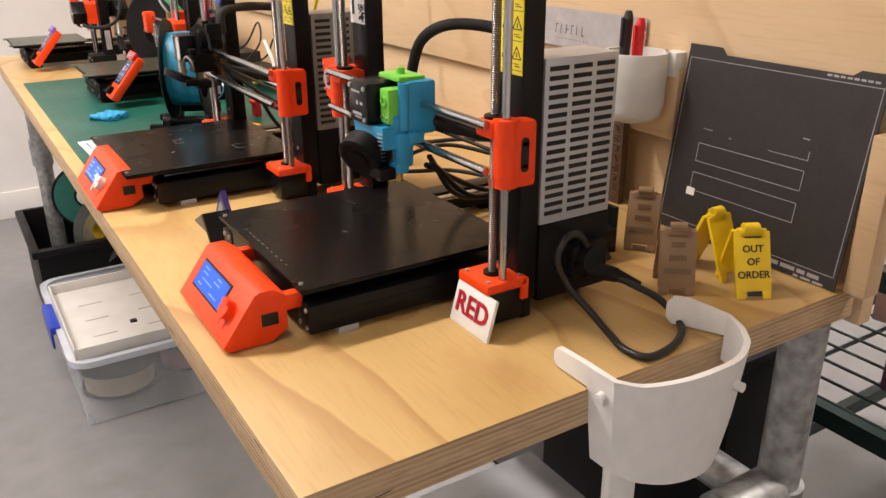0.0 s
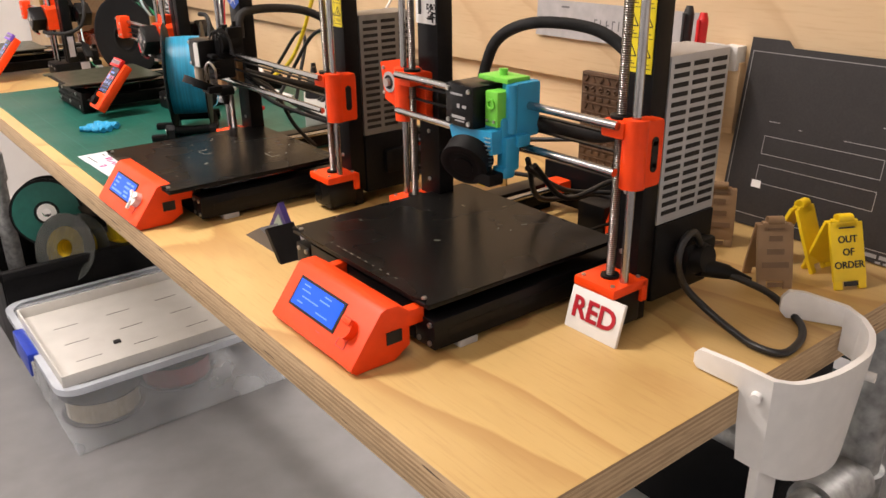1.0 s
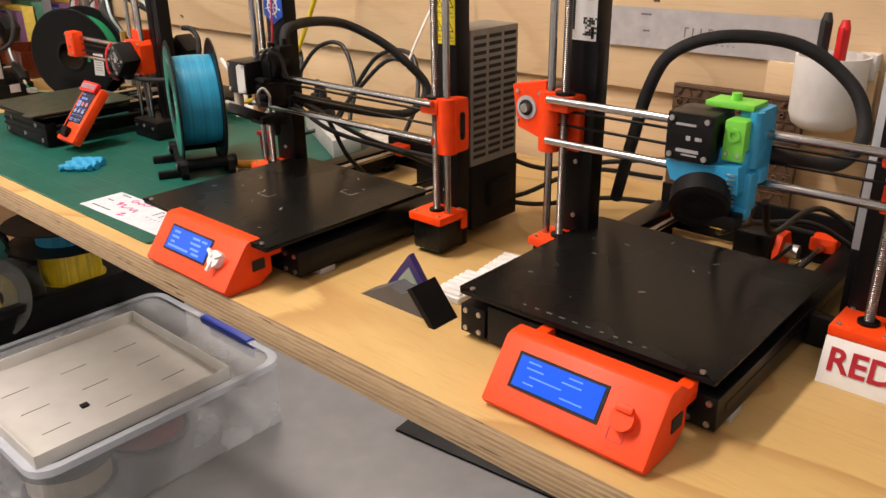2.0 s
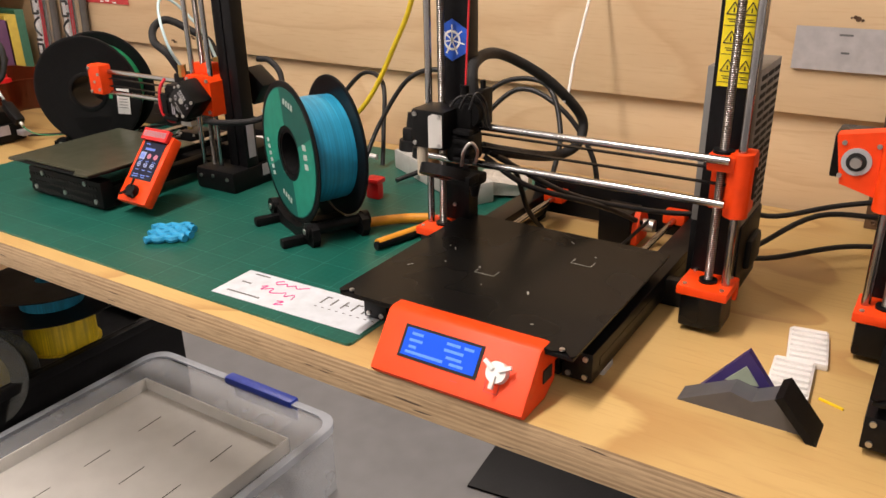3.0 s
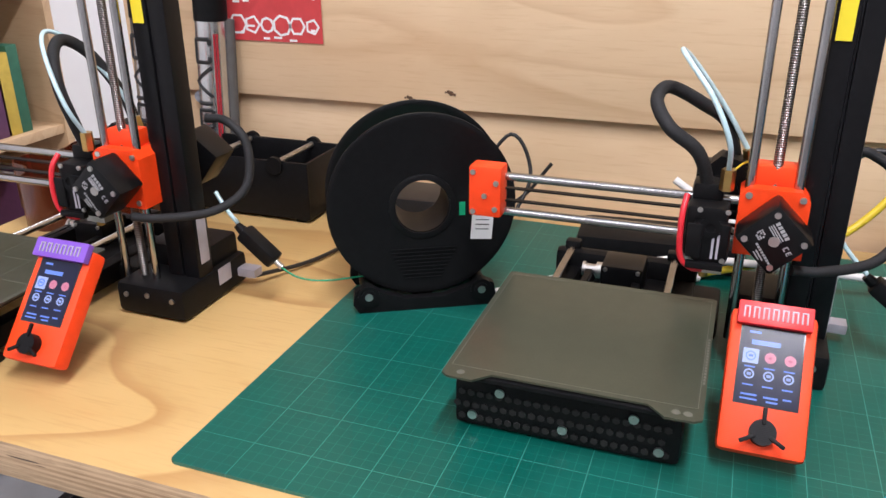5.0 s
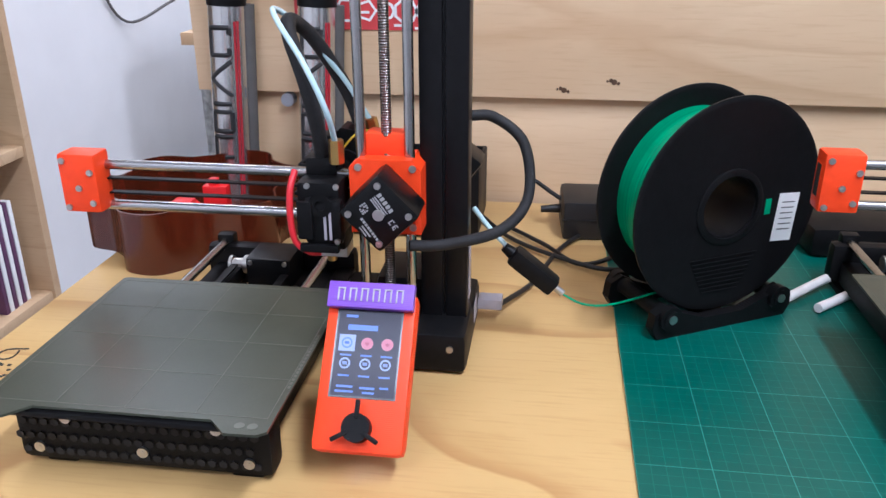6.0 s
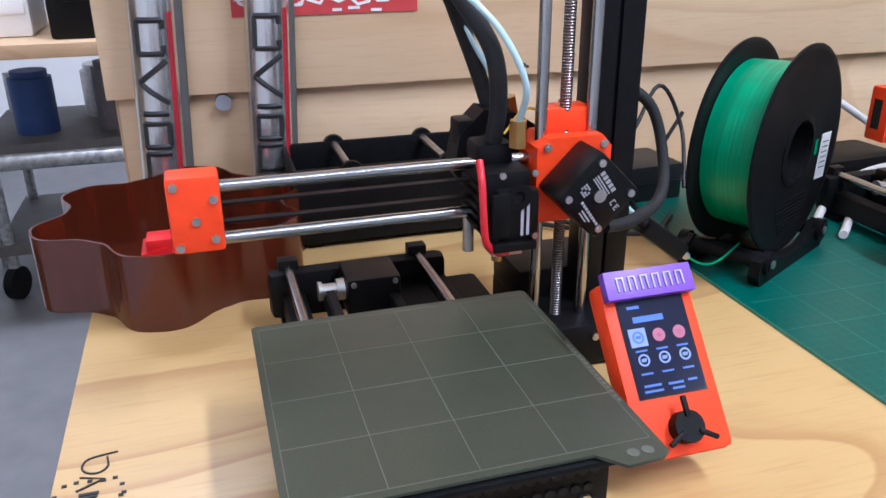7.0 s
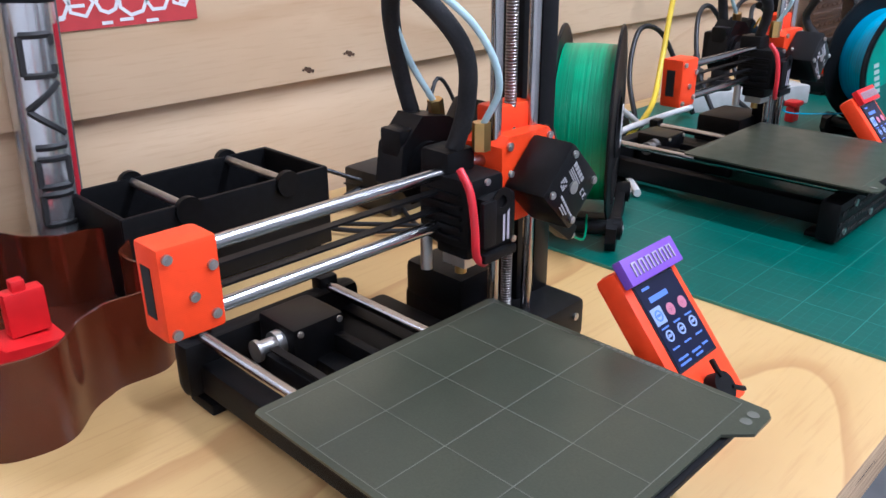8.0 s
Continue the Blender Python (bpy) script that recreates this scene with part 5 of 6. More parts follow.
# steel sheet leaning on the wall
sp = thing("steel_sheet_display", (1.1185, 0.883, BENCH), "dark grey printer sheet with white outlines, leaning on the wall", "printer sheet")
FS = facing((0.0165, 0.0, 0.1145), (0, -1, 0), (0.030, 0, 0.226))
bm = B()
pts = [(-0.127, -0.114), (0.127, -0.114), (0.127, 0.112), (0.095, 0.112), (0.087, 0.106), (-0.072, 0.106), (-0.08, 0.114), (-0.127, 0.114)]
low = [bm.verts.new(FS @ Vector((x, y, 0))) for x, y in pts]
top = [bm.verts.new(FS @ Vector((x, y, 0.0016))) for x, y in pts]
bm.faces.new(low[::-1])
bm.faces.new(top)
for k in range(len(pts)):
    i = (k + 1) % len(pts)
    bm.faces.new((low[k], low[i], top[i], top[k]))
part("sheet", bm, plain("dark_sheet", (0.030, 0.027, 0.027), 0.5, 0.1, 0.15, 400, 0.15), sp)
bm = B()
T = FS @ Matrix.Translation((0, 0, 0.0017))
R_ = [(0, 0.098, 0.246, 0.0008), (0, -0.100, 0.246, 0.0008), (-0.1225, 0, 0.0008, 0.198), (0.1225, 0, 0.0008, 0.198)]
for y0, y1, x0, x1 in ((-0.058, -0.036, -0.085, 0.06), (-0.022, 0.0, -0.085, 0.06)):
    R_ += [((x0 + x1) / 2, y0, x1 - x0, 0.0007), ((x0 + x1) / 2, y1, x1 - x0, 0.0007), (x0, (y0 + y1) / 2, 0.0007, y1 - y0), (x1, (y0 + y1) / 2, 0.0007, y1 - y0)]
R_ += [(-0.076, 0.018, 0.014, 0.0008), (0.036, 0.012, 0.05, 0.0007), (0.061, 0.017, 0.0007, 0.010), (-0.042, 0.014, 0.004, 0.0008), (0.054, 0.034, 0.008, 0.0012)]
R_ += [(0.062 + 0.0075 * k, 0.103, 0.0055, 0.0022) for k in range(8)]
R_ += [(x, -0.1062, w, 0.0044) for x, w in ((0.018, 0.014), (0.042, 0.028), (0.068, 0.018), (0.085, 0.010), (0.100, 0.014))] + [(x, -0.1122, w, 0.0026) for x, w in ((0.080, 0.006), (0.092, 0.012), (0.107, 0.012))]
bars(bm, T, R_)
part("outline_print", bm, plain("grey_outline_print", (0.34, 0.33, 0.33), 0.5), sp)
boxpart("white_corner", (-0.083, -0.060, 0.0022), (0.012, 0.009, 0.001), PAPER, sp, 0, "", FS)
bm = B()
bx(bm, (1.142, 0.741, 0.985), (0.026, 0.024, 0.170), 0.002)
solid("plywood_offcut", bm, SHELF_PLY, "upright plywood strip beside the leaning sheet", "offcut")

# pen cup on the wall
cup = thing("pen_cup", (1.108, 1.062, 1.030), "white printed pen cup hung on the wall board", "pen cup")
bm = B()
lathe(bm, (0, 0, 0), (0, 0, 1), [(0.0, 0.0), (0.028, 0.0), (0.036, 0.006), (0.040, 0.018), (0.041, 0.085), (0.038, 0.085), (0.036, 0.02), (0.0, 0.006)], 40)
bx(bm, (0.040, -0.028, 0.070), (0.022, 0.024, 0.030), 0.002)
part("cup", bm, WHITE, cup)
for y, x, mt, hh in ((0.012, -0.012, INK, 0.125), (-0.008, -0.010, REDP, 0.118)):
    pen = thing("marker_pen", (1.108 + x, 1.062 + y, 1.038), "marker pen with a %s cap standing in the cup" % ("black" if mt is INK else "red"), "pen", "pens in the cup")
    bm = B()
    cy(bm, (0, 0, 0), (0.004, 0, 0.06), 0.0055, 14)
    part("barrel", bm, WHITE if mt is INK else PAPER, pen)
    bm = B()
    cy(bm, (0.004, 0, 0.06), (0.007, 0, hh - 0.01), 0.0068, 14)
    cy(bm, (0.007, 0, hh - 0.01), (0.0075, 0, hh), 0.0068, 14, 0.004)
    bx(bm, (-0.002, 0, hh - 0.025), (0.003, 0.004, 0.035), 0.001)
    part("cap", bm, mt, pen)

# paper cards
def card(name, o, right, up, w, h, rows, label, inkrows=(), mat=PAPER):
    C = thing(name, o, label, "card")
    m = facing((0, 0, 0), right, up)
    bm = B()
    bx(bm, (0, 0, 0.0003), (w, h, 0.0006), 0, m)
    part("paper", bm, mat, C)
    bm = B()
    bars(bm, m @ Matrix.Translation((0, 0, 0.0006)), rows)
    tagged(part("print", bm, GREYINK, C), "grey printed bars", "", "", "stuff")
    if inkrows:
        bm = B()
        for pts in inkrows:
            hose(bm, [m @ Vector((x, y, 0.0008)) for x, y in pts], 0.0007, 5, 4)
        part("handwriting", bm, MAGENTA, C, "magenta handwriting")
    return C


logo = lambda x, y, s: [(x + 0.0095 * k * s, y, 0.0016 * s, 0.011 * s) for k in range(6)] + [(x + 0.0095 * k * s + 0.002, y + (0.005 if k in (0, 3) else -0.005 if k == 5 else 0) * s, 0.005 * s, 0.0015 * s) for k in (0, 2, 3, 5)] + [(x + 0.0065 * k * s, y - 0.011 * s, 0.0022 * s, 0.0014) for k in range(10)]
card("name_card", (0.585, 1.760, BENCH + 0.0032), (0.03, -1, 0), (1, 0.03, 0), 0.206, 0.064,
     logo(0.024, 0.012, 1.45) + [(-0.078, 0.026, 0.022, 0.0025), (-0.083, 0.004, 0.014, 0.0025), (-0.066, -0.020, 0.048, 0.0025)], "white printed card with magenta handwriting on the mat",
     ([(-0.045, 0.026), (-0.052, 0.020), (-0.046, 0.016), (-0.038, 0.022), (-0.034, 0.017), (-0.026, 0.023), (-0.020, 0.018), (-0.008, 0.026)], [(-0.060, 0.004), (-0.054, 0.008), (-0.056, -0.002), (-0.044, 0.006), (-0.042, -0.004), (-0.030, 0.0), (-0.024, 0.004), (-0.020, -0.004), (-0.012, 0.004), (-0.008, -0.006)], [(-0.02, -0.016), (-0.012, -0.014), (-0.018, -0.024), (-0.008, -0.020)]), plain("bluish_card", (0.60, 0.64, 0.69), 0.55))
card("wall_card", (1.152, 1.240, 1.122), (0, -1, 0), (0.05, 0, 1), 0.30, 0.054, logo(-0.03, -0.002, 1.2) + [(-0.09, 0.018, 0.016, 0.0025), (-0.088, -0.004, 0.010, 0.0025)], "grey printed card leaning against the wall", (), plain("grey_card", (0.42, 0.40, 0.40), 0.6))
rng = random.Random(9)
pic = thing("red_print", (1.1545, 2.835, 1.165), "torn red and white printed sheet stuck on the wall", "print")
bm = B()
bx(bm, (0, 0, 0), (0.0006, 0.20, 0.105), 0)
part("paper", bm, PINKRED, pic)
bm = B()
for k in range(16):
    y, z = -0.085 + 0.024 * (k % 8), -0.03 + 0.05 * (k // 8)
    lathe(bm, (-0.0004, y, z), (-1, 0, 0), [(0.008 + 0.002 * (k % 3), 0), (0.0115 + 0.002 * (k % 3), 0), (0.0115 + 0.002 * (k % 3), 0.0003), (0.008 + 0.002 * (k % 3), 0.0003)], 5 + k % 4)
    bx(bm, (-0.0006, y + rng.uniform(-0.01, 0.01), z + rng.uniform(-0.02, 0.02)), (0.0004, rng.uniform(0.004, 0.02), 0.003))
part("white_pattern", bm, PAPER, pic)

# carved brown panel behind the first printer
cp = thing("carved_panel", (1.128, 1.180, BENCH), "dark brown carved relief panel leaning on the wall", "carved panel", turn=0)
bm = B()
bx(bm, (0.006, 0, 0.078), (0.012, 0.175, 0.156), 0.002)
part("board", bm, DARKWOOD, cp)
bm = B()
for k in range(11):
    z = 0.010 + 0.0136 * k
    bx(bm, (-0.0008, 0, z + 0.0062), (0.0022, 0.170, 0.0016), 0)
    for i in range(12):
        y = -0.077 + 0.014 * i
        if k % 3 == 0:
            lathe(bm, (0, y, z), (-1, 0, 0), [(0.0015, 0), (0.0030, 0.0024), (0.0045, 0.0008), (0.0045, 0)], 6)
        elif k % 3 == 1:
            bx(bm, (-0.001, y, z), (0.003, 0.0035, 0.009), 0.0008, Matrix.Translation((0, y, z)) @ Matrix.Rotation(radians(35 if i % 2 else -35), 4, "X") @ Matrix.Translation((0, -y, -z)))
        else:
            bx(bm, (-0.001, y, z), (0.003, 0.008, 0.0055), 0.001)
tagged(part("relief", bm, DARKWOOD, cp), "rows of small carved figures", "", "", "stuff")

# pyramid and white toy parts between the printers
py = thing("stand_wedge", (0.625, 1.296, BENCH), "black and violet printed wedge pair on the bench", "printed wedge")
bm = B()
prism(bm, [(-0.054, 0.0), (0.055, 0.0), (0.012, 0.022), (-0.006, 0.018), (-0.030, 0.030)], -0.012, 0.012, "x")
part("grey_wedge", bm, plain("grey_pla", (0.085, 0.085, 0.09), 0.45), py)
bm = B()
prism(bm, [(-0.060, 0.0), (-0.052, 0.0), (-0.024, 0.032), (-0.030, 0.036)], -0.022, 0.013, "x")
part("black_edge", bm, BLACKP, py)
bm = B()
prism(bm, [(-0.030, 0.002), (0.006, 0.050), (0.044, 0.002)], 0.0125, 0.020, "x")
part("violet_wedge", bm, NAVY, py)
bm = B()
prism(bm, [(-0.006, 0.020), (0.006, 0.036), (0.022, 0.018)], 0.0112, 0.0124, "x")
part("painted_patch", bm, plain("pale_patch", (0.30, 0.36, 0.28), 0.5), py)
for k, (x, y, a) in enumerate(((0.690, 1.273, 4), (0.757, 1.270, 8))):
    wb = thing("white_toy_block", (x, y, BENCH), "white printed ridged block lying on the bench", "printed block", "white blocks", "", a)
    bm = B()
    bx(bm, (0, 0, 0.0035), (0.066, 0.036, 0.007), 0.0015)
    part("block", bm, WHITE, wb)
    for j in range(6):
        boxpart("ridge", (-0.026 + 0.0105 * j, 0, 0.0079), (0.006, 0.032, 0.004), WHITE, wb, 0.0012)
boxes_ = B()
bx(boxes_, (0, 0, 0.001), (0.022, 0.0025, 0.002), 0.0006)
solid("filament_scrap", boxes_, YPLA, "short yellow filament scrap", "scrap", at=(0.672, 1.236, BENCH), turn=70)

# cyan test print on the mat
bm = B()
for i in range(5):
    hose(bm, [(-0.030 + 0.006 * (i % 2) + 0.0085 * k, -0.022 + 0.011 * i + (0.0028 if k % 2 else -0.0028), 0.0052) for k in range(7)], 0.0052, 8, 4)
    for k in range(3):
        bx(bm, (-0.018 + 0.018 * k, -0.0165 + 0.011 * i if i < 4 else 0.018, 0.0035), (0.009, 0.012, 0.006), 0.002)
solid("linked_print", bm, BLUEPLA, "cyan linked-chain print lying flat on the cutting mat", "printed toy", at=(0.641, 2.033, BENCH + 0.003), turn=-52)

# pliers
pl = thing("pliers", (0.80, 1.78, BENCH + 0.003), "orange and black handled flush cutters lying on the mat", "pliers")
bm = B()
hose(bm, [(-0.009, 0.049, 0.008), (0.029, 0.016, 0.008), (0.055, -0.021, 0.008)], 0.0065, 12)
rub = plain("orange_rubber", (0.72, 0.30, 0.02), 0.5)
part("handle", bm, rub, pl)
bm = B()
hose(bm, [(-0.058, -0.008, 0.008), (-0.013, -0.02, 0.008), (0.032, -0.032, 0.008)], 0.0060, 12)
part("handle", bm, rub, pl)
bm = B()
hose(bm, [(-0.062, -0.009, 0.006), (-0.017, -0.021, 0.006), (0.028, -0.033, 0.006)], 0.0056, 12)
part("grip", bm, BLACK, pl, "black inner grip")
bm = B()
prism(bm, [(0.0550, -0.0210), (0.0320, -0.0320), (0.0735, -0.0715)], 0.004, 0.010, "z")
part("jaw", bm, STEEL, pl)
rp = thing("red_clip", (0.896, 1.892, BENCH + 0.003), "small red printed clip on the mat", "clip")
boxpart("body", (0, 0, 0.012), (0.014, 0.022, 0.024), REDP, rp, 0.003)
boxpart("jaw", (0, 0, 0.028), (0.022, 0.026, 0.008), REDP, rp, 0.003)
pen = thing("marker_pen", (0.725, 1.670, BENCH + 0.0085), "white marker with a blue cap lying beside the mat", "pen", "", "", 41)
rod("barrel", (-0.055, 0.0, 0.0), (0.015, 0.0, 0.0), 0.007, WHITE, pen, 16)
rod("cap", (0.015, 0.0, 0.0), (0.065, 0.0, 0.0), 0.0078, BLUEP, pen, 16)
boxpart("blue_tag", (0.012, 0.0, 0.0006), (0.03, 0.026, 0.001), NAVY, thing("blue_tag_card", (0.640, 1.690, BENCH + 0.0045), "dark blue paper tag lying on the mat's edge", "tag"))

# cables and bags behind the printers
cable("yellow_lead", [(1.07, 1.895, 1.42), (1.075, 1.93, 1.20), (1.07, 1.975, 1.09), (1.05, 2.03, 0.99), (1.02, 2.10, 0.94), (1.0, 2.2, 0.91)], 0.0042, YWIRE, None, "yellow mains cable hanging down the wall")
for pts in ([(0.98, 1.98, 0.915), (1.02, 1.97, 0.98), (1.05, 1.93, 1.05), (1.06, 1.87, 1.06), (1.04, 1.82, 1.0), (1.0, 1.79, 0.96), (0.975, 1.775, 0.909)],
            [(1.0, 1.84, 0.92), (1.03, 1.83, 0.97), (1.06, 1.78, 1.05), (1.06, 1.70, 1.06), (1.03, 1.66, 1.0), (0.98, 1.65, 0.94), (0.95, 1.645, 0.905)],
            [(0.96, 1.90, 0.91), (1.01, 1.86, 0.93), (1.02, 1.80, 0.99), (1.05, 1.74, 1.05), (1.05, 1.67, 1.03), (1.05, 1.62, 0.97), (1.04, 1.60, 0.905)],
            [(1.02, 2.13, 0.91), (1.06, 2.10, 0.98), (1.08, 2.05, 1.04), (1.07, 2.0, 1.03), (1.04, 1.98, 0.96), (1.02, 1.97, 0.908)]):
    cable("black_lead", pts, 0.0038, CABLE, None, "black mains lead looped against the wall")
for x, y in ((1.046, 1.929), (1.023, 1.887)):
    bm = B()
    cy(bm, (0, 0, 0), (0, 0, 0.016), 0.021, 20, 0.019)
    bx(bm, (0, 0, 0.022), (0.026, 0.020, 0.030), 0.006)
    cy(bm, (0, 0, 0.034), (0, 0, 0.060), 0.008, 12, 0.0045)
    solid("mains_plug", bm, CABLE, "black mains plug standing behind the spool", "plug", "plugs", at=(x, y, BENCH + 0.0352))
for pts in ([(1.05, 2.66, 0.905), (1.0, 2.62, 0.906), (0.95, 2.58, 0.906), (1.0, 2.53, 0.906), (1.08, 2.50, 0.906), (1.12, 2.44, 0.93), (1.13, 2.40, 0.98)],
            [(1.08, 2.70, 0.91), (1.02, 2.66, 0.905), (0.97, 2.61, 0.906), (0.94, 2.55, 0.906), (0.98, 2.50, 0.906)],
            [(1.10, 2.64, 0.95), (1.07, 2.58, 0.93), (1.09, 2.50, 0.96), (1.11, 2.45, 1.02), (1.10, 2.42, 0.97), (1.05, 2.44, 0.91)],
            [(0.83, 2.66, 0.912), (0.90, 2.63, 0.905), (1.0, 2.60, 0.905), (1.08, 2.55, 0.905)]):
    cable("black_lead", pts, 0.0025, CABLE, None, "thin black lead tangled on the bench")
for pts in ([(0.88, 2.40, 0.91), (0.95, 2.32, 0.915), (1.0, 2.22, 0.925), (1.0, 2.10, 0.93), (1.02, 1.98, 0.92)], [(0.87, 2.37, 0.909), (0.93, 2.30, 0.909), (0.99, 2.20, 0.91)], [(1.05, 2.24, 1.0), (1.04, 2.16, 0.95), (1.02, 2.12, 0.915)]):
    cable("white_lead", pts, 0.0045, WWIRE, None, "white mains lead lying on the mat")
bm = B()
bx(bm, (0, 0, 0.02), (0.08, 0.19, 0.035), 0.012)
solid("black_power_box", bm, BLACK, "flat black power box lying by the wall", "power box", at=(1.05, 2.25, BENCH), turn=4)
bm = B()
bx(bm, (0, 0, 0.0225), (0.075, 0.150, 0.045), 0.005)
bx(bm, (0, 0, 0.024), (0.0765, 0.1515, 0.0016), 0)
cy(bm, (0.01, 0.07, 0.022), (0.01, 0.098, 0.020), 0.006, 12, 0.004)
solid("power_adapter", bm, CABLE, "black power adapter brick on the bench behind the green spool", "power adapter", at=(1.072, 2.528, BENCH), turn=3)
bm = B()
bx(bm, (0, 0, 0.018), (0.05, 0.075, 0.030), 0.011)
for v in bm.verts:
    v.co += Vector((noise.noise(v.co * 40), noise.noise(v.co * 37 + Vector((3, 1, 2))), noise.noise(v.co * 45))) * 0.008
solid("clear_bag", bm, plain("crumpled_bag", (0.50, 0.47, 0.42), 0.3, 0, 0.2, 60, 0.6), "crumpled translucent parts bag behind the cyan spool", "bag", at=(1.005, 1.735, BENCH), turn=20)
bm = B()
bx(bm, (0, 0, 0.016), (0.228, 0.048, 0.032), 0.004)
solid("white_power_strip", bm, plain("offwhite_strip", (0.50, 0.50, 0.48), 0.4), "off-white power strip behind the cyan spool", "power strip", at=(1.000, 1.843, BENCH + 0.003), turn=-118.1)

# black tray with rods by the wall
tr = thing("spool_tray", (1.067, 2.797, BENCH), "black deep open tray with steel rods across the top", "tray", turn=0)
for x, y, sx, sy in ((-0.050, 0, 0.005, 0.205), (0.050, 0, 0.005, 0.205), (0, -0.100, 0.10, 0.005), (0, 0.100, 0.10, 0.005)):
    boxpart("side", (x, y, 0.044), (sx, sy, 0.078), BLACK, tr, 0.002)
boxpart("bottom", (0, 0, 0.030), (0.10, 0.20, 0.004), BLACK, tr)
for y in (-0.055, 0.045):
    rod("bar", (-0.05, y, 0.079), (0.05, y, 0.079), 0.004, STEEL, tr, 12)
    for x in (-0.053, 0.053):
        rod("bearing", (x - 0.003, y, 0.077), (x + 0.003, y, 0.077), 0.012, BLACK, tr, 20)
for x in (-0.04, 0.04):
    for y in (-0.085, 0.085):
        boxpart("foot", (x, y, 0.003), (0.014, 0.014, 0.006), BLACK, tr)

# wavy brown pot with red print in it
pot = thing("wavy_pot", (1.000, 3.008, BENCH), "glossy translucent brown printed pot with a wavy wall", "pot")
bm = B()
N = 216
ring = {}
base_run = []
for name_, off, zz in (("ob", 0.0, 0.0), ("ot", 0.0, 0.066), ("it", -0.0022, 0.066), ("ib", -0.0022, 0.002)):
    ring[name_] = []
    for k in range(N):
        a = 2 * math.pi * k / N
        r = 0.106 + 0.0135 * math.cos(6 * a + 0.9) + 0.005 * math.cos(2 * a + 0.4) + 0.0016 * math.cos(18 * a) + 0.0010 * abs(math.sin(9 * a + 0.4)) + off
        ring[name_].append(bm.verts.new((r * math.cos(a), 1.08 * r * math.sin(a), zz)))
        if name_ == "ob":
            base_run.append((r * math.cos(a), 1.08 * r * math.sin(a)))
for a, b in (("ob", "ot"), ("ot", "it"), ("it", "ib")):
    for k in range(N):
        i = (k + 1) % N
        bm.faces.new((ring[a][k], ring[a][i], ring[b][i], ring[b][k]))
for k in range(N):
    i = (k + 1) % N
    bm.faces.new((ring["ib"][k], ring["ib"][i], ring["ob"][i], ring["ob"][k]))
part("wall", bm, BROWN, pot)
bm = B()
low = [bm.verts.new((v[0] * 0.975, v[1] * 0.975, 0.0004)) for v in base_run]
top = [bm.verts.new((v[0] * 0.975, v[1] * 0.975, 0.0026)) for v in base_run]
bm.faces.new(low[::-1])
bm.faces.new(top)
for k in range(N):
    i = (k + 1) % N
    bm.faces.new((low[k], low[i], top[i], top[k]))
part("floor_plate", bm, BROWN, pot)
rd = thing("red_print_piece", (0.988, 3.000, BENCH + 0.003), "bright red printed bracket lying in the pot", "printed part")
bm = B()
prism(bm, [(-0.036, 0.0), (0.040, 0.0), (0.042, 0.030), (0.020, 0.034), (0.012, 0.026), (-0.030, 0.022)], -0.020, 0.020, "x")
bx(bm, (0.004, -0.012, 0.042), (0.014, 0.028, 0.034), 0.002)
bx(bm, (0.004, -0.010, 0.062), (0.010, 0.010, 0.010), 0.002)
bx(bm, (-0.006, 0.026, 0.036), (0.026, 0.022, 0.012), 0.002)
part("bracket", bm, REDP, rd)

# silver wrapped tubes standing against the wall
for y0 in (3.024, 2.912):
    tb = thing("poster_tube", (1.128, y0, BENCH), "silver wrapped tube with black and red print, leaning on the wall", "tube", "tubes by the wall")
    top_ = Vector((0.004, -0.012, 0.242))
    rod("tube", (0, 0, 0), tuple(top_), 0.0225, TUBEFOIL, tb, 28)
    rod("cap", tuple(top_), tuple(top_ * 1.35), 0.0235, BLACK, tb, 28)
    bm = B()
    up = top_.normalized()
    shapes = {"C": [(0.9, 0.25), (0.9, 0), (-0.9, 0), (-0.9, 1), (0.9, 1), (0.9, 0.75)], "V": [(1, 0), (-1, 0.5), (1, 1)], "D": [(-0.9, 0), (0.9, 0), (0.9, 1), (-0.9, 1), (-0.9, 0)], "I": [(-0.9, 0.5), (0.9, 0.5)], "E": [(0.9, 0), (-0.9, 0), (-0.9, 1), (0.9, 1)]}
    hgt = 0.060
    for sh, tall in (("E", 0.026), ("D", 0.024), ("I", 0.006), ("V", 0.042), ("C", 0.032)):
        run_ = shapes[sh]
        for (s0, h0), (s1, h1) in zip(run_, run_[1:]):
            pts = []
            for j in range(7):
                s, h = s0 + (s1 - s0) * j / 6, hgt + tall * (h0 + (h1 - h0) * j / 6)
                a = math.pi - 0.12 + 0.62 * s
                pts.append(up * h + Vector((0.0212 * math.cos(a), 0.0212 * math.sin(a), 0)))
            hose(bm, pts, 0.0034, 6, 1)
        hgt += tall + 0.007
    part("black_print", bm, INK, tb)
    bm = B()
    a = math.pi + 0.75
    for k in range(2):
        c0 = Vector((0.0222 * math.cos(a + 0.18 * k), 0.0222 * math.sin(a + 0.18 * k), 0))
        cy(bm, c0 + up * 0.01, c0 + up * 0.225, 0.0016, 6)
    part("red_print", bm, CRIMSON, tb)
    # added grey rod standing in for the dark shading down the tube's right side
    rod("shade_strip", tuple(Vector((0.012, -0.022, 0))), tuple(top_ + Vector((0.012, -0.022, 0))), 0.008, HOSE_SHADE, tb, 16)
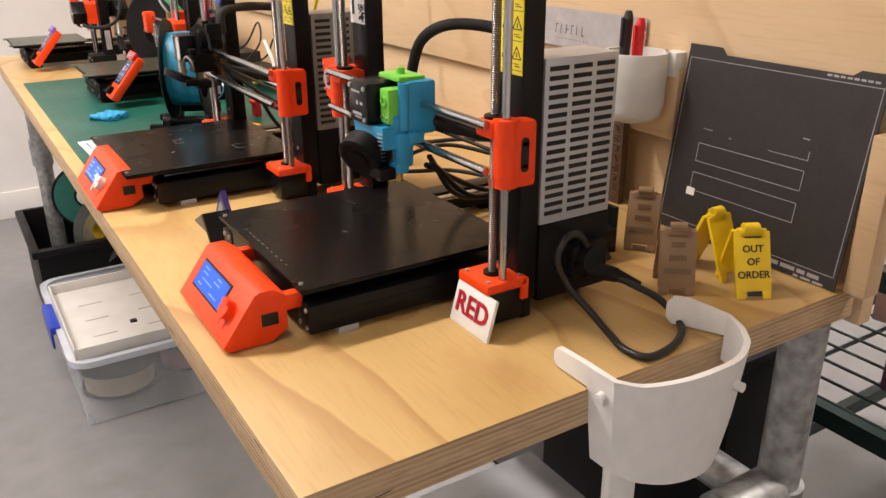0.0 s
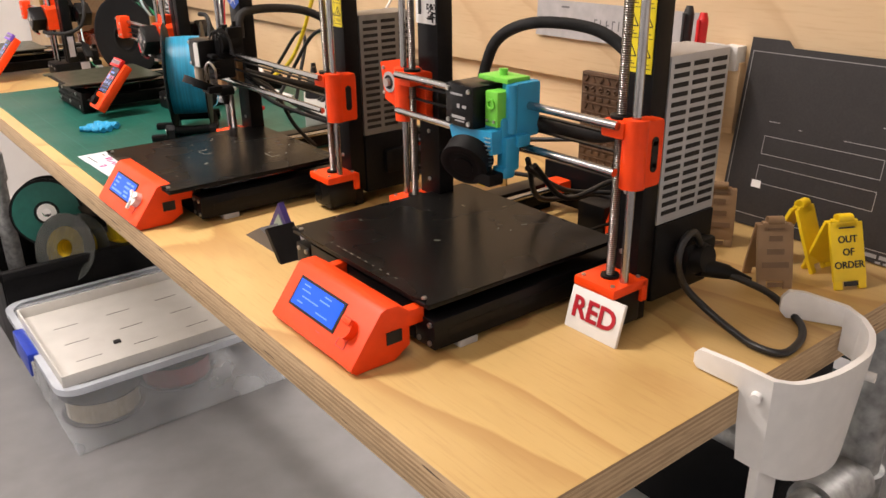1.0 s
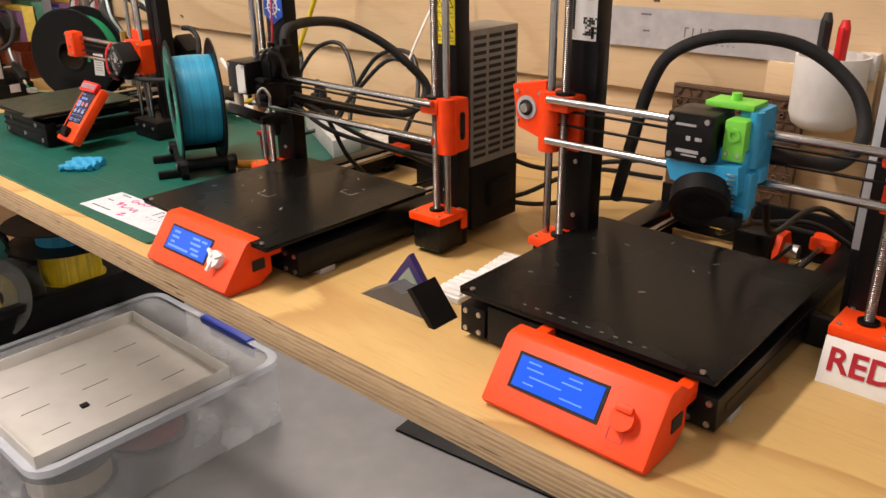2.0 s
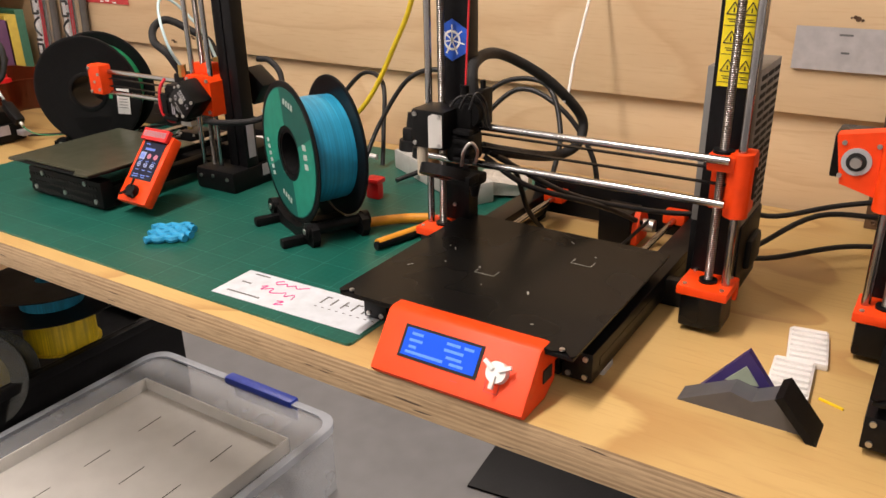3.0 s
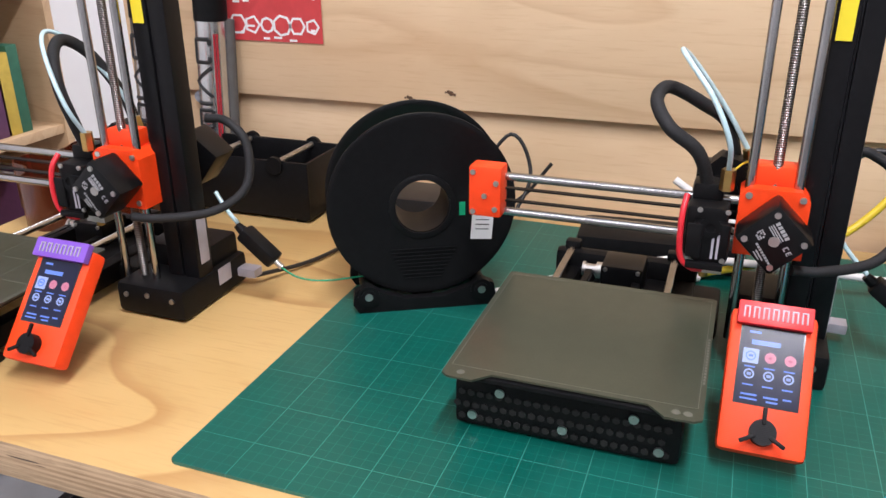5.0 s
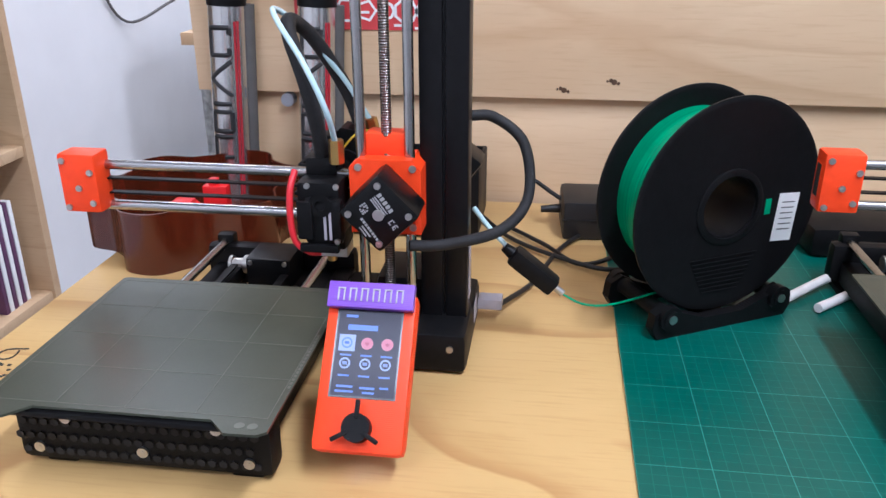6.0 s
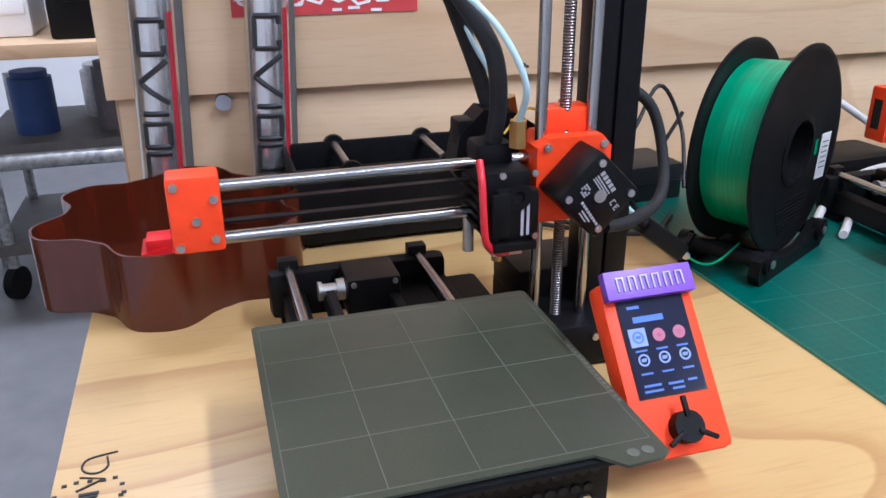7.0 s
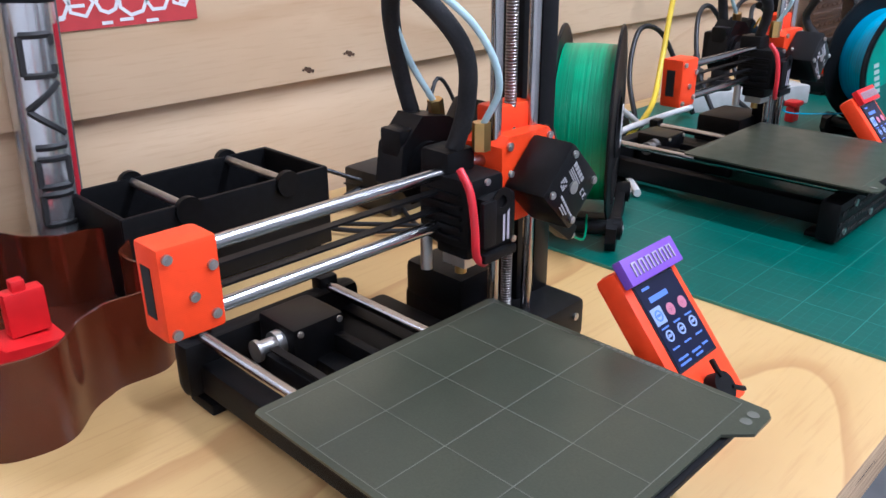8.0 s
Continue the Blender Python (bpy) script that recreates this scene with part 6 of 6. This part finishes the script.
# ---- white printed holder clipped to the bench's end ----
hd = thing("tool_holder", (0.865, NEAR, BENCH), "white printed holder with two arms clipped over the bench's end", "holder")
bm = B()
front = smooth_run([(-0.084, -0.026, 0.019), (-0.06, -0.036, 0.012), (-0.02, -0.044, 0.009), (0.02, -0.046, 0.009), (0.045, -0.042, 0.007), (0.062, -0.036, 0.007), (0.076, -0.028, 0.010), (0.083, -0.016, 0.016)], 5)
lows = smooth_run([(0, 0, -0.076), (1, 0, -0.090), (2, 0, -0.102), (3, 0, -0.107), (4, 0, -0.104), (5, 0, -0.078), (6, 0, -0.042), (7, 0, -0.026)], 5)
band = [(-0.087, 0.046, 0.015, 0.006), (-0.087, 0.042, 0.020, 0.002), (-0.0875, 0.001, 0.022, 0.002), (-0.088, -0.0008, 0.022, -0.072)]
band += [(p.x, p.y, p.z, q.z) for p, q in zip(front, lows)]
band += [(0.083, -0.0008, 0.022, -0.022), (0.082, 0.001, 0.023, 0.002), (0.066, 0.034, 0.030, 0.002), (0.058, 0.046, 0.030, 0.002), (0.054, 0.051, 0.022, 0.009)]
prev = None
for k, (x, y, top, low) in enumerate(band):
    p, q = band[max(k - 1, 0)], band[min(k + 1, len(band) - 1)]
    d = Vector((q[0] - p[0], q[1] - p[1], 0)).normalized()
    n = Vector((d.y, -d.x, 0)) * 0.0030
    lean = max(0.0, -low) * 1.6
    lx, ly = x * (1 - lean * 0.9) - 0.012 * lean, y * (1 - lean)
    q = [bm.verts.new((x + n.x, y + n.y, top)), bm.verts.new((x - n.x, y - n.y, top)), bm.verts.new((lx - n.x, ly - n.y, low)), bm.verts.new((lx + n.x, ly + n.y, low))]
    if prev:
        for j in range(4):
            i = (j + 1) % 4
            bm.faces.new((prev[j], prev[i], q[i], q[j]))
    else:
        bm.faces.new(q)
    prev = q
bm.faces.new(prev[::-1])
part("band", bm, WHITE, hd, "bent white band with rounded arm ends")
rod("lug", (-0.085, -0.014, 0.000), (-0.094, -0.017, 0.000), 0.0045, WHITE, hd, 14)
rod("lug", (0.048, -0.040, -0.020), (0.050, -0.050, -0.020), 0.0045, WHITE, hd, 14)
bm = B()
bx(bm, (-0.062, -0.018, -0.155), (0.034, 0.010, 0.17), 0.003)
part("stem", bm, WHITE, hd)

# ---- below and beyond the bench ----
tote = thing("clear_storage_box", (0.785, 2.435, FLOOR), "clear plastic storage box with blue clips, on the floor", "storage box")
bm = B()
x0, x1, y0, y1, H = -0.285, 0.258, -0.282, 0.25, 0.165
MX, MY = (x0 + x1) / 2, (y0 + y1) / 2
for c, s in (((x0, MY, H / 2), (0.004, y1 - y0, H)), ((x1, MY, H / 2), (0.004, y1 - y0, H)), ((MX, y0, H / 2), (x1 - x0, 0.004, H)), ((MX, y1, H / 2), (x1 - x0, 0.004, H)), ((MX, MY, 0.003), (x1 - x0, y1 - y0, 0.004))):
    boxpart("side", c, s, CLEAR, tote, 0.0015)
bm = B()
loop_ = []
for cx, cy_, a0 in ((x1, y1, 0), (x0, y1, 90), (x0, y0, 180), (x1, y0, 270)):
    sx, sy = (1 if cx > 0 else -1), (1 if cy_ > 0 else -1)
    for k in range(5):
        a = radians(a0 + 22.5 * k)
        loop_.append((cx - sx * 0.03 + 0.048 * math.cos(a), cy_ - sy * 0.03 + 0.048 * math.sin(a)))
profile = ((0.0, 0.010), (0.0, -0.006), (-0.004, -0.008), (-0.006, 0.004), (-0.020, 0.006), (-0.022, 0.010))
rings = []
for x, y in loop_:
    n = Vector((x - MX, y - MY, 0)).normalized()
    rings.append([bm.verts.new((x + n.x * o, y + n.y * o, H + z)) for o, z in profile])
for k in range(len(rings)):
    a, b = rings[k], rings[(k + 1) % len(rings)]
    for j in range(len(profile)):
        i = (j + 1) % len(profile)
        bm.faces.new((a[j], b[j], b[i], a[i]))
part("rim", bm, RIMC, tote, "rounded rim of clear plastic")
bm = B()
bx(bm, (MX, MY, H + 0.002), (x1 - x0, y1 - y0, 0.004), 0.001)
tlid = part("lid", bm, CLEAR, tote)
for k in (-0.19, 0.19):
    boxpart("lid_rib", (MX, MY + k, H + 0.0058), (x1 - x0 - 0.08, 0.010, 0.003), CLEAR, tlid, 0.001)
for x, yc in ((x0 - 0.018, 0.0), (x1 + 0.012, -0.072)):
    bm = B()
    bx(bm, (x, yc, H + 0.006), (0.026, 0.20 if x > 0 else 0.16, 0.020), 0.005)
    bx(bm, (x - 0.010 if x < 0 else x + 0.010, yc, H - 0.02), (0.006, 0.19 if x > 0 else 0.15, 0.05), 0.003)
    part("clip", bm, BLUEP, tote, "blue snap clip")
for x, y, r, f in ((-0.18, -0.12, 0.085, CREAMF), (0.02, -0.08, 0.085, REDF), (-0.12, 0.1, 0.085, CREAMF)):
    s_ = thing("stored_spool", (0.785 + x, 2.435 + y, FLOOR + 0.008), "spool of filament lying in the clear box", "filament spool", "spools in the box")
    bm = B()
    for z in (0.0, 0.062):
        cy(bm, (0, 0, z), (0, 0, z + 0.003), r + 0.012, 40)
    part("flange", bm, BLACK, s_)
    bm = B()
    cy(bm, (0, 0, 0.004), (0, 0, 0.061), r, 40)
    part("winding", bm, f, s_)
lid = thing("card_tray", (0.712, 2.368, FLOOR + H + 0.008), "shallow white card tray with slits lying on the clear box", "tray")
bm = B()
bx(bm, (0, 0, 0.002), (0.425, 0.420, 0.004), 0.0008)
part("bottom", bm, CARDW, lid)
for c, s in (((-0.212, 0, 0.016), (0.004, 0.420, 0.030)), ((0.212, 0, 0.016), (0.004, 0.420, 0.030)), ((0, -0.2095, 0.016), (0.420, 0.004, 0.030)), ((0, 0.2095, 0.016), (0.420, 0.004, 0.030))):
    boxpart("side", c, s, CARDW, lid, 0.001)
bm = B()
for i in range(3):
    for k in range(3):
        bx(bm, (-0.13 + 0.13 * i, -0.11 + 0.10 * k, 0.0042), (0.058, 0.0016, 0.0006), 0, Matrix.Rotation(0.02 * i, 4, "Z"))
bx(bm, (-0.055, -0.075, 0.006), (0.016, 0.014, 0.006), 0.001)
tagged(part("slit_print", bm, SLOT, lid), "short dark slits", "", "", "stuff")

crate = thing("black_crate", (0.86, 2.92, FLOOR), "black plastic crate holding filament spools", "crate")
bm = B()
x0, x1, y0, y1, H2 = -0.36, 0.28, -0.20, 0.20, 0.26
for c, s in (((x0, 0, H2 / 2), (0.008, y1 - y0, H2)), ((x1, 0, H2 / 2), (0.008, y1 - y0, H2)), ((-0.04, y0, H2 / 2), (x1 - x0, 0.008, H2)), ((-0.04, y1, H2 / 2), (x1 - x0, 0.008, H2)), ((-0.04, 0, 0.004), (x1 - x0, y1 - y0, 0.008))):
    boxpart("side", c, s, BLACK, crate, 0.002)
for c, s in (((x0 - 0.008, 0, H2 - 0.012), (0.02, y1 - y0 + 0.03, 0.022)), ((x1 + 0.008, 0, H2 - 0.012), (0.02, y1 - y0 + 0.03, 0.022)), ((-0.04, y0 - 0.008, H2 - 0.012), (x1 - x0, 0.02, 0.022)), ((-0.04, y1 + 0.008, H2 - 0.012), (x1 - x0, 0.02, 0.022))):
    boxpart("rim", c, s, BLACK, crate, 0.004)
bm = B()
bx(bm, (0.05, 0, 0.18), (0.44, 0.38, 0.01), 0.002)
part("inner_floor", bm, BLACK, crate)


def loose_spool(at, axis, rad, wide, wound, fil, label, fl=BLACK):
    s_ = thing("loose_spool", at, label, "filament spool", "spools in the crate")
    ax = Vector(axis).normalized()
    for k in (-1, 1):
        bm = B()
        lathe(bm, tuple(ax * (k * wide / 2)), axis, [(0.026, -0.0014), (rad, -0.0014), (rad, 0.0014), (0.026, 0.0014)], 56)
        part("flange", bm, fl, s_)
    bm = B()
    lathe(bm, (0, 0, 0), axis, [(0.026, -wide / 2), (wound, -wide / 2 + 0.001), (wound, wide / 2 - 0.001), (0.026, wide / 2)], 56)
    part("winding", bm, fil, s_)
    return s_


g = loose_spool((0.680, 2.90, 0.494), (-0.35, -0.9, 0.12), 0.098, 0.06, 0.06, GREENF, "upright spool with a teal label in the crate")
bm = B()
ax = Vector((-0.35, -0.9, 0.12)).normalized()
lathe(bm, tuple(ax * 0.033), tuple(ax), [(0.034, 0), (0.090, 0), (0.090, 0.0004), (0.034, 0.0004)], 56)
part("flange_label", bm, TEAL, g)
bm = B()
lathe(bm, tuple(ax * 0.034), tuple(ax), [(0.012, 0), (0.026, 0), (0.026, 0.0006), (0.012, 0.0006)], 40)
part("hub", bm, PAPER, g)
loose_spool((0.70, 2.79, 0.405), (-0.75, -0.55, 0.35), 0.100, 0.06, 0.062, YELF, "smoky spool of yellow filament leaning in the crate", SMOKE)
loose_spool((0.885, 2.80, 0.452), (0.03, 0.0, 1), 0.084, 0.095, 0.076, YELF, "wide yellow reel standing on end in the crate", YELF)
loose_spool((0.880, 2.80, 0.531), (0.03, 0.02, 1), 0.138, 0.055, 0.066, CYANF, "spool of blue filament lying on the yellow one")

bm = B()
bx(bm, (0, 0, 0.003), (0.60, 0.62, 0.006), 0.002)
solid("floor_mat", bm, BLACK, "thin black rubber mat lying on the floor", "mat", at=(1.525, 1.639, FLOOR), turn=5.8)

# storage tub under the bench's near end
tub = thing("plastic_tub", (0.890, 0.985, FLOOR), "translucent plastic tub with blue things under the bench", "tub")
bm = B()
bx(bm, (0, 0, 0.155), (0.30, 0.34, 0.31), 0.05)
part("shell", bm, CLEARTUB, tub)
bm = B()
bx(bm, (0, 0, 0.318), (0.32, 0.36, 0.016), 0.006)
part("lid", bm, CLEARTUB, tub, "milky lid")
boxpart("contents", (0.01, 0.0, 0.14), (0.20, 0.22, 0.20), BLUEPLA, tub, 0.02)

# black case standing behind the bench's near end
case = thing("equipment_case", (1.208, 1.075, FLOOR), "tall matt black equipment case on the floor behind the bench", "case")
bm = B()
bx(bm, (0, 0, 0.295), (0.10, 0.38, 0.55), 0.010)
part("body", bm, BLACKP, case)
bm = B()
bx(bm, (0, 0, 0.581), (0.114, 0.394, 0.022), 0.006)
part("lid", bm, BLACKP, case)
for y in (-0.15, 0.15):
    for x in (-0.03, 0.03):
        rod("foot", (x, y, 0), (x, y, 0.022), 0.014, BLACK, case, 12)

# steel rack with wire shelves behind the wall's near end
rack = thing("wire_rack", (1.75, 0.75, FLOOR), "dark steel rack with wire shelves and paper stacks", "rack")
for x in (-0.35, 0.35):
    for y in (-0.45, 0.35):
        boxpart("post", (x, y, 0.75), (0.03, 0.03, 1.5), DARKGREEN, rack, 0.003)
for z in (0.16, 0.42, 0.66):
    bm = B()
    for y in (-0.45, 0.35):
        bx(bm, (0, y, z), (0.70, 0.02, 0.03))
    for x in (-0.35, 0.35):
        bx(bm, (x, -0.05, z), (0.02, 0.8, 0.03))
    for k in range(13 if z > 0.3 else 0):
        cy(bm, (-0.33 + 0.055 * k, -0.45, z + 0.01), (-0.33 + 0.055 * k, 0.35, z + 0.01), 0.003, 6)
    for k in range(4 if z > 0.3 else 1):
        cy(bm, (-0.35, -0.35 + 0.2 * k, z + 0.006), (0.35, -0.35 + 0.2 * k, z + 0.006), 0.004, 6)
    part("wire_shelf", bm, DARKGREEN, rack)
for (x, y, z, sx, sy, sz, mt) in ((-0.1, -0.1, 0.47, 0.34, 0.42, 0.07, BOOKS[0]), (-0.05, -0.05, 0.52, 0.32, 0.40, 0.025, PAPER), (0.0, 0.05, 0.70, 0.40, 0.30, 0.04, PAPER), (0.1, -0.2, 0.705, 0.26, 0.24, 0.05, CARDW), (-0.16, -0.2, 0.46, 0.30, 0.22, 0.03, PAPER), (0.14, 0.16, 0.46, 0.26, 0.30, 0.06, plain("pink_paper", (0.52, 0.36, 0.36), 0.6))):
    bm = B()
    bx(bm, (0, 0, 0), (sx, sy, sz), 0.004)
    solid("paper_stack", bm, mt, "stack of paper and magazines on the wire shelf", "paper stack", "paper stacks", at=(1.75 + x, 0.75 + y, FLOOR + z), turn=8 * x * 10)
cable("hanging_lead", [(1.22, 0.72, 0.92), (1.24, 0.70, 0.70), (1.26, 0.68, 0.48), (1.34, 0.66, 0.40), (1.48, 0.70, 0.44)], 0.006, CABLE, None, "black cable hanging past the bench's end")
bm = B()
bx(bm, (1.14, 0.64, 1.43), (0.05, 0.20, 0.05), 0.004)
solid("wall_bracket", bm, BLACK, "black bracket fixed high on the boarded wall", "bracket")

# plywood bookcase by the far wall
bc = thing("bookcase", (1.24, 3.73, FLOOR), "open plywood bookcase with books and magazines", "bookcase")
for x in (-0.30, 0.26):
    boxpart("side", (x, 0, 0.95), (0.020, 0.32, 1.9), SHELF_PLY, bc, 0.001)
for z in (0.05, 0.40, 0.693, 1.02, 1.4, 1.88):
    boxpart("shelf", (-0.02, 0, z), (0.54, 0.31, 0.020), SHELF_PLY, bc, 0.001)
boxpart("back", (-0.02, 0.152, 0.95), (0.54, 0.006, 1.9), SHELF_PLY, bc)
for k in range(8):
    w = 0.02 + 0.008 * ((k * 7) % 4)
    hh = 0.145 + 0.012 * ((k * 5) % 4)
    bm = B()
    bx(bm, (0, 0, hh / 2), (w, 0.17, hh), 0.002)
    bx(bm, (0, 0.002, hh / 2), (w * 0.86, 0.172, hh * 0.985), 0.0)
    solid("book", bm, BOOKS[(k * 3) % 5], "hardback book standing on the bookcase shelf", "book", "books on the shelf", at=(1.195 + 0.031 * k, 3.68, FLOOR + 0.703))
for k in range(6):
    bm = B()
    bx(bm, (0, 0, 0.10), (0.010, 0.17, 0.20), 0.001)
    bx(bm, (0, 0.001, 0.10), (0.0085, 0.1705, 0.198), 0.0)
    solid("magazine", bm, (BOOKS[0], PAPER)[k % 2], "thin magazine standing on the lower bookcase shelf", "magazine", "magazines on the shelf", at=(1.385 + 0.0125 * k, 3.68, FLOOR + 0.41))

# side bench and trolley behind the wall's far end
sb = thing("side_bench", (2.75, 2.95, FLOOR), "wooden side bench with steel legs and machines", "bench")
boxpart("tabletop", (0, 0, 0.76), (0.6, 1.5, 0.035), SHELF_PLY, sb, 0.002)
for x in (-0.26, 0.26):
    for y in (-0.7, 0.7):
        rod("leg", (x, y, 0), (x, y, 0.742), 0.021, GALV, sb, 18)
rod("rail", (-0.26, -0.7, 0.48), (-0.26, 0.7, 0.48), 0.021, GALV, sb, 18)
for y in (-0.7, 0.7):
    rod("rail", (-0.26, y, 0.40), (0.26, y, 0.40), 0.021, GALV, sb, 18)
for (x, y, z, sx, sy, sz, mt, nm) in ((2.68, 3.12, 0.9275, 0.34, 0.40, 0.26, BLACK, "black machine housing"), (2.70, 2.72, 0.9275, 0.30, 0.28, 0.2, BOOKS[4], "dark grey machine housing"), (2.60, 3.60, 0.9275, 0.2, 0.10, 0.05, PAINT, "white boxed adapter"), (2.72, 3.42, 0.9275, 0.26, 0.10, 0.16, PAINT, "white machine housing")):
    bm = B()
    bx(bm, (0, 0, sz / 2), (sx, sy, sz), 0.012)
    bx(bm, (-sx / 2, 0, sz * 0.5), (0.01, sy * 0.8, sz * 0.3), 0.004)
    solid("machine_housing", bm, mt, nm + " on the side bench", "machine", at=(x, y, z))
tl = thing("trolley", (2.95, 3.35, FLOOR), "grey steel trolley on castors under the side bench", "trolley")
for z in (0.16, 0.46):
    boxpart("deck", (0, 0, z), (0.5, 0.5, 0.03), HOSE_SHADE, tl, 0.004)
for x in (-0.22, 0.22):
    for y in (-0.22, 0.22):
        rod("post", (x, y, 0.1), (x, y, 0.6), 0.016, GALV, tl, 14)
        bm = B()
        lathe(bm, (x, y, 0.05), (0.4, 1, 0), [(0.0, -0.014), (0.05, -0.014), (0.05, 0.014), (0, 0.014)], 24)
        part("castor", bm, BLACK, tl)
for (x, y, sx, sz, mt) in ((-0.1, 0.1, 0.12, 0.16, BOOKS[2]), (0.1, -0.08, 0.14, 0.14, STEEL), (-0.12, -0.12, 0.10, 0.18, BOOKS[4])):
    bm = B()
    cy(bm, (0, 0, 0), (0, 0, sz), sx / 2, 20)
    cy(bm, (0, 0, sz), (0, 0, sz + 0.02), sx / 2.4, 20)
    solid("tin", bm, mt, "metal tin standing on the trolley", "tin", "tins on the trolley", at=(2.95 + x, 3.35 + y, FLOOR + 0.475))
cable("blue_lead", [(2.46, 3.62, 0.93), (2.44, 3.63, 0.86), (2.44, 3.57, 0.78), (2.44, 3.50, 0.80), (2.45, 3.48, 0.88), (2.47, 3.52, 0.94)], 0.004, BLUEST, None, "blue lead looped over the side bench's edge")
cable("wall_lead", [(2.35, 3.89, 1.4), (2.38, 3.89, 1.1), (2.5, 3.885, 0.95), (2.65, 3.8, 1.0)], 0.004, HOSE_SHADE, None, "thin grey lead hanging on the white wall")
